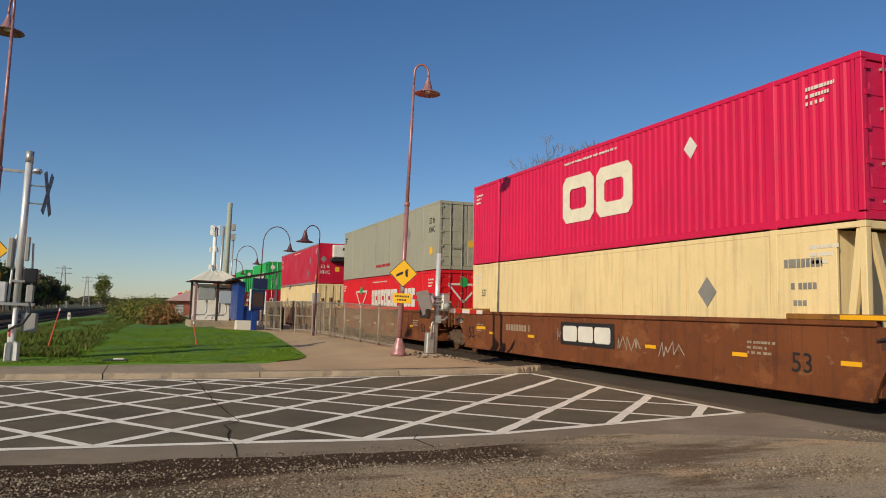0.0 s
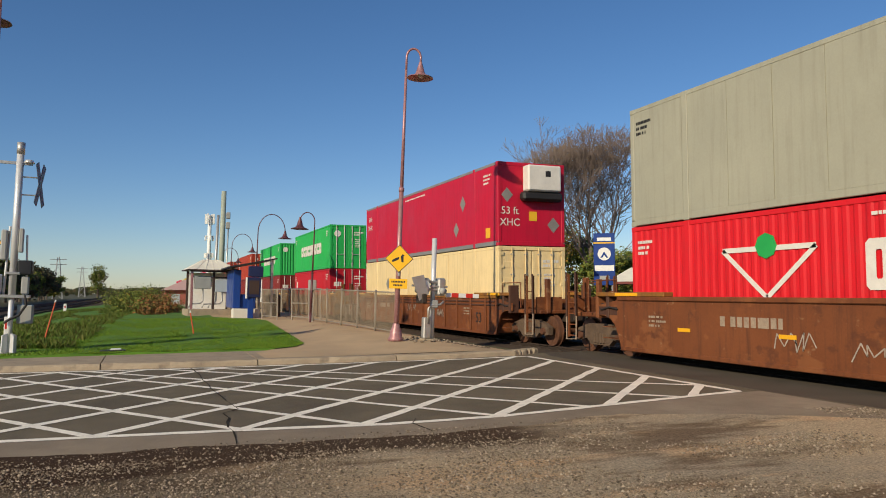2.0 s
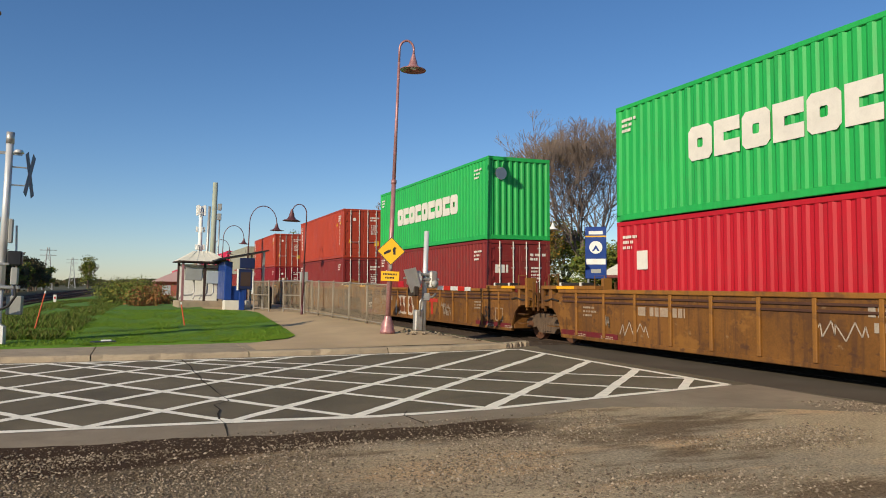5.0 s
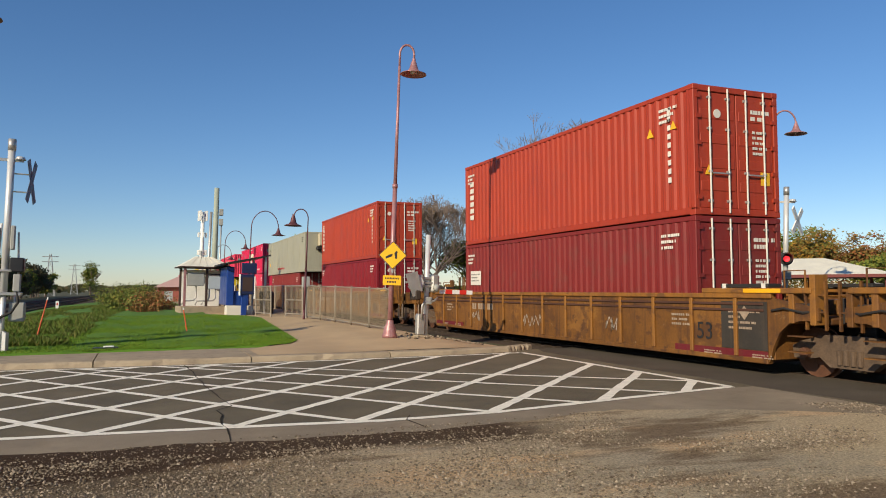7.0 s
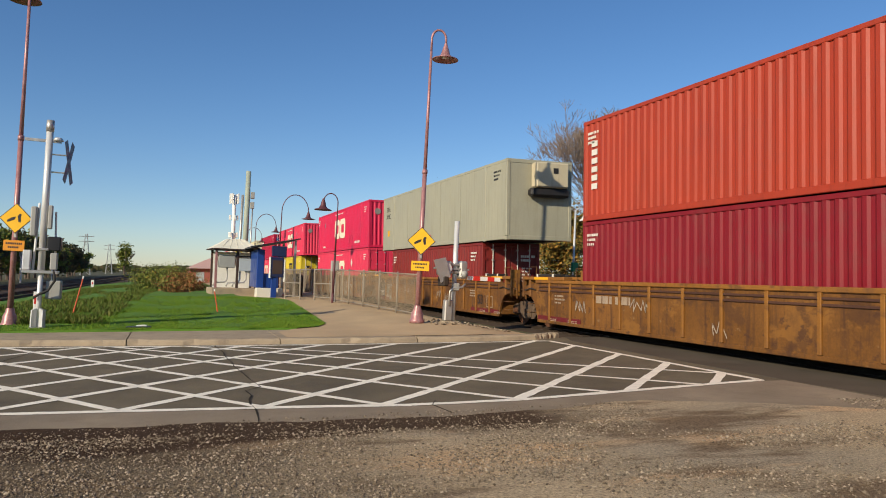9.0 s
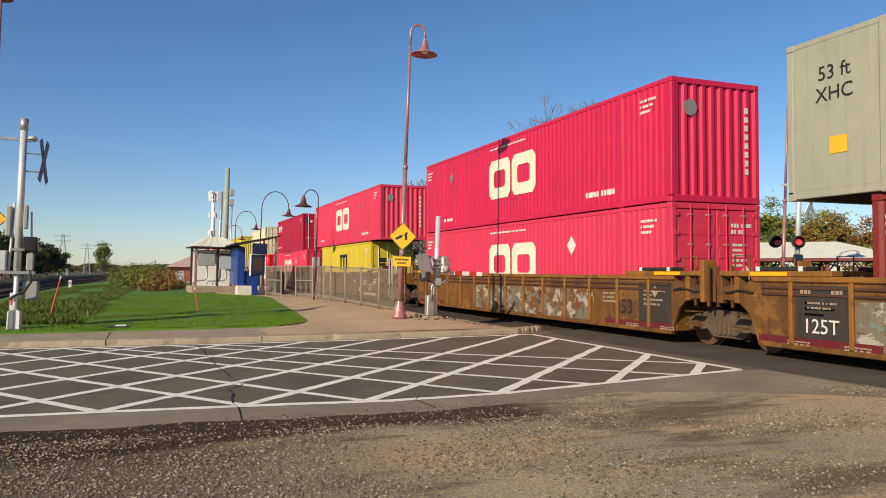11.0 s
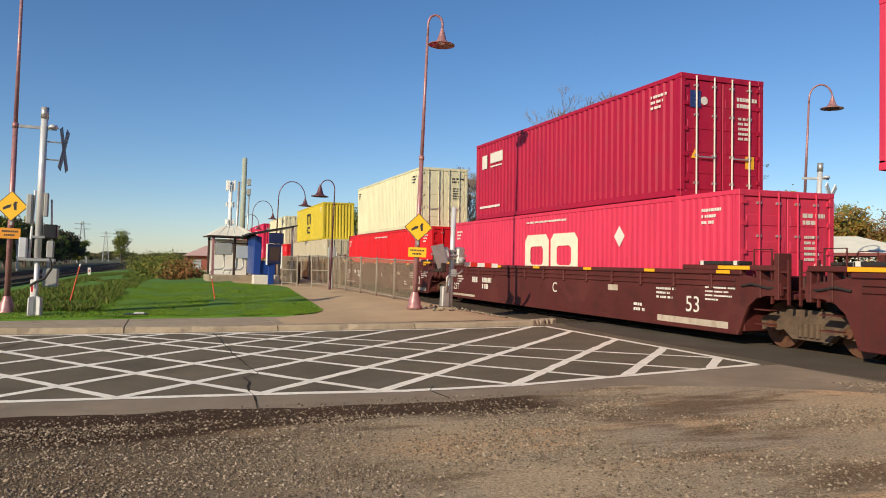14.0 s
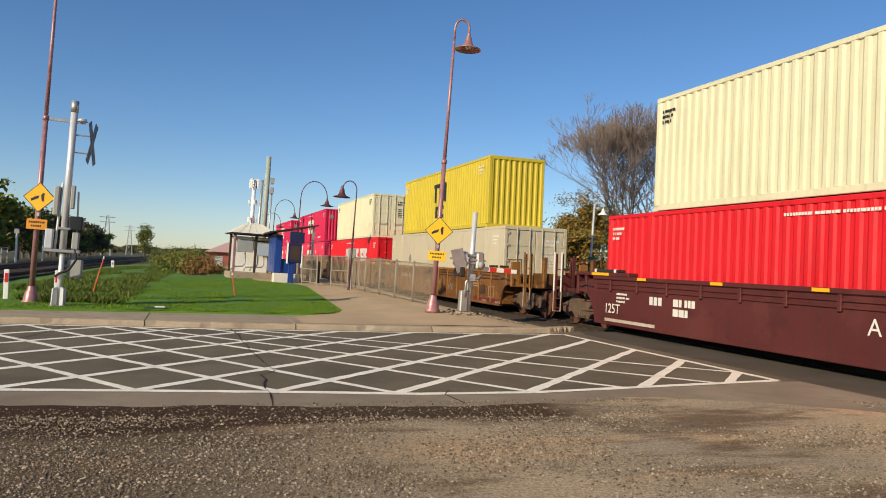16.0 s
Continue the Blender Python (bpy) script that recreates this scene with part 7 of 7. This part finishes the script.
def leaf_cloud(centres, n, spread, size, rnd, flat=0.7):
    """Many small leaf-shaped faces round the given centres."""
    g = Geo()
    for k in range(n):
        c = rnd.choice(centres)
        p = Vector(c) + Vector((rnd.gauss(0, spread), rnd.gauss(0, spread), rnd.gauss(0, spread * flat)))
        u = Vector((rnd.uniform(-1, 1), rnd.uniform(-1, 1), rnd.uniform(-1, 1))).normalized()
        w = u.orthogonal().normalized()
        s = size * rnd.uniform(0.6, 1.4)
        g.face(p - u * s, p + w * s * 0.6, p + u * s, p - w * s * 0.6)
    return g


def raw(g, name, material):
    me = bpy.data.meshes.new(name)
    me.from_pydata(g.v, [], g.f)
    me.materials.append(material)
    return me


M["autumn"] = leafy("autumn_leaves", [(0.12, 0.11, 0.03), (0.24, 0.16, 0.03), (0.36, 0.20, 0.03), (0.24, 0.10, 0.022), (0.10, 0.12, 0.028), (0.17, 0.12, 0.03)])
M["foliage"] = leafy("green_leaves", [(0.06, 0.10, 0.02), (0.13, 0.17, 0.03), (0.22, 0.22, 0.035), (0.09, 0.13, 0.025), (0.26, 0.20, 0.03)])
M["dark_foliage"] = leafy("dark_leaves", [(0.035, 0.045, 0.022), (0.06, 0.07, 0.03), (0.09, 0.075, 0.035), (0.05, 0.055, 0.025), (0.10, 0.065, 0.03)])
M["rusty"] = leafy("rusty_leaves", [(0.22, 0.07, 0.03), (0.30, 0.11, 0.035), (0.18, 0.11, 0.03), (0.16, 0.15, 0.04), (0.26, 0.15, 0.04)])
M["needle"] = leafy("needles", [(0.02, 0.04, 0.022), (0.035, 0.055, 0.025), (0.05, 0.065, 0.03)])
M["blade"] = leafy("grass_blades", [(0.07, 0.16, 0.010), (0.11, 0.235, 0.014), (0.16, 0.265, 0.018), (0.17, 0.21, 0.028), (0.09, 0.19, 0.012)])
M["weed"] = leafy("tall_weeds", [(0.06, 0.115, 0.012), (0.11, 0.17, 0.02), (0.14, 0.12, 0.03), (0.055, 0.10, 0.013), (0.115, 0.115, 0.026)])


def bare_tree(x, y, h, seed):
    rnd = random.Random(seed)
    th = thing("tree", "large bare autumn tree with fine grey-brown twigs", "tree", pose(x, y, 0))
    g, tips = Geo(), []
    g.cyl((0, 0, -0.1), (0, 0, h * 0.17), 0.38, 0.32, 8, False)
    crown = Geo()
    for k in range(6):
        a = k * 1.05 + rnd.uniform(-0.3, 0.3)
        branches(crown, Vector((0, 0, h * 0.15)), Vector((math.cos(a) * 0.5, math.sin(a) * 0.5, 1)).normalized(), h * 0.225, 0.16, 7, rnd, 0.72, 0.08, tips)
    part("trunk", g, M["bark"], th)
    part("crown", raw(crown, "crown", M["twig"]), M["twig"], th, "spreading bare limbs and twigs")
    leaves = leaf_cloud([t for t in tips if t.z > h * 0.5], 2600, 0.3, 0.05, rnd)
    part("last_leaves", raw(leaves, "last_leaves", M["autumn"]), M["autumn"], th, "few brown leaves left on the twigs")


def conifer(x, y, h, seed):
    rnd = random.Random(seed)
    th = thing("tree", "thin ragged spruce with drooping sparse branches", "tree", pose(x, y, 0))
    part("trunk", Geo().cyl((0, 0, -0.1), (0, 0, h), 0.2, 0.03, 8, False), M["bark"], th)
    g, n = Geo(), Geo()
    for k in range(150):
        t = rnd.uniform(0.08, 0.97)
        z = h * t
        length = (1 - t) ** 0.75 * h * 0.36 * rnd.uniform(0.35, 1.45) + 0.4
        a = rnd.uniform(0, 6.28)
        d = Vector((math.cos(a), math.sin(a), -0.18 if t < 0.75 else 0.5))
        p = Vector((0, 0, z))
        for s in range(4):
            q = p + d * length / 4
            d.z += 0.10
            g.cyl(p, q, 0.035 * (1 - s / 5), 0.035 * (1 - (s + 1) / 5), 3, False)
            if t < 0.8 or rnd.random() < 0.25:
                for j in range(20):
                    c = p.lerp(q, rnd.random()) + Vector((rnd.gauss(0, 0.12), rnd.gauss(0, 0.12), rnd.gauss(-0.08, 0.08)))
                    u = Vector((rnd.uniform(-1, 1), rnd.uniform(-1, 1), rnd.uniform(-0.9, 0.3))).normalized() * rnd.uniform(0.1, 0.22)
                    w = u.orthogonal().normalized() * 0.035
                    n.face(c, c + u * 0.5 + w, c + u, c + u * 0.5 - w)
            p = q
    part("crown_wood", raw(g, "crown_wood", M["bark"]), M["bark"], th)
    part("needles", raw(n, "needles", M["needle"]), M["needle"], th, "sparse dark green needles")


def leafy_tree(x, y, h, w, material, label, seed, n=3800, name="tree", size=0.13):
    rnd = random.Random(seed)
    th = thing(name, label, "tree" if name == "tree" else "shrub", pose(x, y, -0.05))
    g, tips = Geo(), []
    g.cyl((0, 0, -0.1), (0, 0, h * 0.3), 0.03 * h, 0.022 * h, 7, False)
    for k in range(5):
        a = k * 1.26 + rnd.uniform(-0.4, 0.4)
        branches(g, Vector((0, 0, h * 0.22)), Vector((math.cos(a) * 0.7, math.sin(a) * 0.7, 1)).normalized(), h * 0.23, 0.014 * h, 2, rnd, 0.5, 0.15, tips)
    centres = []
    for t in tips:
        k = w / (h * 0.5)
        centres.append(Vector((t.x * k, t.y * k, t.z)))
    for k in range(26):
        a, z = rnd.uniform(0, 6.28), rnd.uniform(0.18, 0.93)
        r = w * math.sqrt(max(0.05, 1 - ((z - 0.45) / 0.52) ** 2)) * rnd.uniform(0.55, 1)
        centres.append(Vector((r * math.cos(a), r * math.sin(a), z * h)))
    part("trunk", g, M["bark"], th)
    part("crown", raw(leaf_cloud(centres, n, h * 0.055, size, rnd), "crown", material), material, th)
    return th


def shrub(x, y, h, w, material, label, seed, n=1500, size=0.07):
    rnd = random.Random(seed)
    th = thing("shrub", label, "shrub", pose(x, y, 0))
    g = Geo()
    centres = []
    for k in range(14):
        a, r = rnd.uniform(0, 6.28), w * math.sqrt(rnd.random())
        top = Vector((r * math.cos(a), r * math.sin(a), h * rnd.uniform(0.45, 0.95) * (1 - 0.35 * r / w)))
        g.cyl((top.x * 0.4, top.y * 0.4, -0.05), top, 0.02, 0.006, 4, False)
        centres += [top * f for f in (0.35, 0.6, 0.8, 1.0)]
    part("stems", g, M["bark"], th)
    part("leaves", raw(leaf_cloud(centres, n, h * 0.12, size, rnd), "leaves", material), material, th)
    return th


def plants():
    M["twig"] = mat("grey_twig", (0.16, 0.12, 0.10), 0.9, var=0.25, scale=4)
    bare_tree(34.3, 51.8, 14.8, 21)
    bare_tree(22.0, 56.5, 9.0, 27)
    conifer(33.6, 39.7, 13.4, 22)
    rnd = random.Random(8)
    # autumn trees beyond the tracks
    rowx = [(29.6, 52.5, 8.4, 2.6, "autumn"), (26.5, 58, 7.0, 2.6, "foliage"), (38, 50, 6.2, 2.8, "foliage"), (41.5, 46, 6.4, 2.6, "foliage"), (44.5, 43.5, 7.2, 2.2, "foliage"), (47, 41, 6.2, 2.6, "autumn"),
            (48.5, 37.5, 5.6, 2.6, "rusty"), (51, 34, 5.8, 2.8, "autumn"), (53, 30, 5.6, 2.8, "foliage"), (55, 25.5, 5.8, 3.0, "autumn"), (36, 58, 8, 3.0, "foliage"), (24, 70, 8.5, 3.2, "foliage"), (58, 21, 6, 3.0, "foliage"),
            (45, 56, 8.0, 3.2, "foliage"), (20.5, 66, 7, 2.6, "autumn"), (22, 84, 9, 3.4, "foliage"), (20, 100, 9, 3.4, "foliage"), (60, 40, 7, 3, "autumn"), (34.5, 47, 5.0, 2.4, "foliage"), (37.5, 44.5, 4.6, 2.4, "autumn"), (31.5, 46, 5.2, 2.2, "foliage"), (43, 50, 6.5, 2.8, "autumn"), (27.5, 50, 5.6, 2.2, "autumn"), (50, 44, 6.6, 2.8, "foliage"), (40, 40.5, 4.8, 2.2, "foliage"), (45.5, 34, 4.4, 2.2, "foliage"), (49, 29, 4.6, 2.2, "rusty"), (52, 22, 4.8, 2.4, "autumn")]
    words = {"autumn": "autumn tree with yellow and orange leaves", "foliage": "leafy green tree turning yellow", "dark_foliage": "dark green bushy tree", "rusty": "rust-red autumn tree"}
    for k, (x, y, h, w, m) in enumerate(rowx):
        leafy_tree(x, y, h * 1.02, w, M[m], words[m] + " beyond the tracks", 50 + k, 11000, size=0.105)
    # dark trees along the far left of the tracks
    for k in range(26):
        y = 84 + k * 6.3 + rnd.uniform(-2, 2)
        leafy_tree(-19.0 - k * 0.2 - rnd.uniform(0, 4), y, rnd.uniform(6.6, 9.2), rnd.uniform(2.9, 4.0), M["foliage"] if k % 3 == 1 else M["dark_foliage"], "leafy tree turning yellow beyond the far tracks" if k % 3 == 1 else "dark leafy tree beyond the far tracks", 80 + k, 2600, size=0.3)
    leafy_tree(-16.4, 300, 12.5, 2.4, M["foliage"], "tall slim tree far along the tracks", 99, 2600, size=0.3)
    # shrubs between the lawn and the tracks
    spots = [(-0.7, 47, 1.3, 1.2, "foliage"), (-1.5, 56, 1.5, 1.4, "foliage"), (0.3, 50, 1.5, 1.4, "rusty"), (1.0, 57, 1.9, 1.6, "rusty"), (-0.6, 62, 2.2, 1.8, "foliage"), (-1.7, 66, 2.1, 1.6, "foliage"),
             (0.4, 70, 2.6, 2.0, "foliage"), (-2.2, 78, 2.0, 1.8, "foliage"), (0.2, 42.5, 1.1, 1.1, "rusty"), (-1.0, 90, 2.6, 2.6, "foliage"), (-3.2, 104, 2.6, 2.6, "dark_foliage"), (1.2, 46, 1.3, 1.0, "rusty"), (-1.4, 120, 3, 3, "foliage"), (-3, 140, 3, 3, "dark_foliage")]
    for k, (x, y, h, w, m) in enumerate(spots):
        shrub(x, y, h + 0.2, w, M[m], "rust-coloured autumn shrub in rough grass" if m == "rusty" else "low green shrub in rough grass", 120 + k)
    # far wood on the horizon
    far = Geo()
    for k in range(9000):
        x = rnd.uniform(-420, 420)
        y = 620 + 60 * math.sin(x * 0.01) + rnd.uniform(-25, 25)
        h = 5 + 3.0 * noise.noise((x * 0.02, 3, 0)) + 2.0 * noise.noise((x * 0.09, 7, 0))
        p = Vector((x, y, max(0.2, h * math.sqrt(rnd.random()))))
        u = Vector((rnd.uniform(-1, 1), rnd.uniform(-0.4, 0.4), rnd.uniform(-1, 1))).normalized() * rnd.uniform(0.8, 1.8)
        w = Vector((-u.z, 0, u.x)) * 0.8
        far.face(p - u, p + w, p + u, p - w)
    tagged(new("far_wood", raw(far, "far_wood", M["dark_foliage"])), "low dark wood along the horizon", "wood", "", "stuff")


def grasses():
    rnd = random.Random(4)
    g = Geo()
    while len(g.f) < 95000:
        y = 20.05 + 16 * rnd.random() ** 1.5
        x = rnd.uniform(-6.5, lawn_edge(y))
        if x < -2.4 + 0.02 * y and rnd.random() < 0.5:
            continue
        h, a = rnd.uniform(0.02, 0.055), rnd.uniform(0, 6.28)
        z = rise(x, y) + 0.02
        b = Vector((math.cos(a), math.sin(a), 0)) * 0.009
        t = Vector((rnd.gauss(0, 0.03), rnd.gauss(0, 0.03), h))
        p = Vector((x, y, z))
        g.face(p - b, p + b, p + t)
    tagged(new("lawn_grass", raw(g, "lawn_grass", M["blade"])), "short green mown grass", "grass", "", "stuff")
    g = Geo()
    while len(g.f) < 26000:
        y = 22.0 + 40 * rnd.random() ** 1.4
        x = rnd.uniform(-5.6, -1.7 + (min(y, 45) - 24) * 0.05)
        if noise.noise((x * 0.5, y * 0.35, 2)) < -0.15:
            continue
        h, a = rnd.uniform(0.06, 0.24) * (1.0 if y < 32 else 0.7), rnd.uniform(0, 6.28)
        z = rise(x, y) if y > 20 else 0
        b = Vector((math.cos(a), math.sin(a), 0)) * rnd.uniform(0.012, 0.03)
        t = Vector((rnd.gauss(0, 0.12), rnd.gauss(0, 0.12), h))
        p = Vector((x, y, z))
        g.face(p - b, p + b, p + t * 0.6 + b * 0.7, p + t)
    tagged(new("tall_weeds", raw(g, "tall_weeds", M["weed"])), "tall rough weeds and dry grass by the tracks", "weeds", "", "stuff")
    g = Geo()
    for k in range(130000):
        y = 3.2 + 5.4 * rnd.random() ** 0.8
        x = rnd.uniform(-3.5, 9.5)
        if noise.noise((x * 0.7, y * 0.9, 5)) + max(-0.36, min(0.25, 0.2 - 0.2 * (x - 2.4))) < rnd.uniform(-0.4, 0.3) or y > 8.5 - 0.35 * max(0, x - 7):
            continue
        if 8.46 - 0.118 * x - y < 0.55 and x < 4.6 and rnd.random() < 0.8:
            continue
        r = 0.004 + 0.015 * rnd.random() ** 3
        stone(g, x, y, 0.006 + r * 0.3, r, rnd)
    tagged(new("gravel", raw(g, "gravel", M["pebble"])), "loose grey-brown gravel stones", "gravel", "", "stuff")


plants()
grasses()


# ---- what moves ----
def motions():
    times = [k * 0.5 for k in range(33)]
    for th, x, y, z in MOVERS:
        walk(th, [(t, pose(x, y - run(t), z)) for t in times])
    # the wheels roll: 0.46 m in radius, a row each frame; wheelsets alike share their turning
    spins = {}
    for w, y in WHEELSETS:
        key = round(y, 2)
        if key not in spins:
            walk(w, [(k / 30, pose(0, y, 0.46, math.degrees(run(k / 30) / 0.46) % 360.0, 0, 0)) for k in range(481)])
            spins[key] = w.animation_data
        else:
            w.rotation_mode = "QUATERNION"
            w.animation_data_create()
            w.animation_data.action = spins[key].action
            w.animation_data.action_slot = spins[key].action_slot


motions()
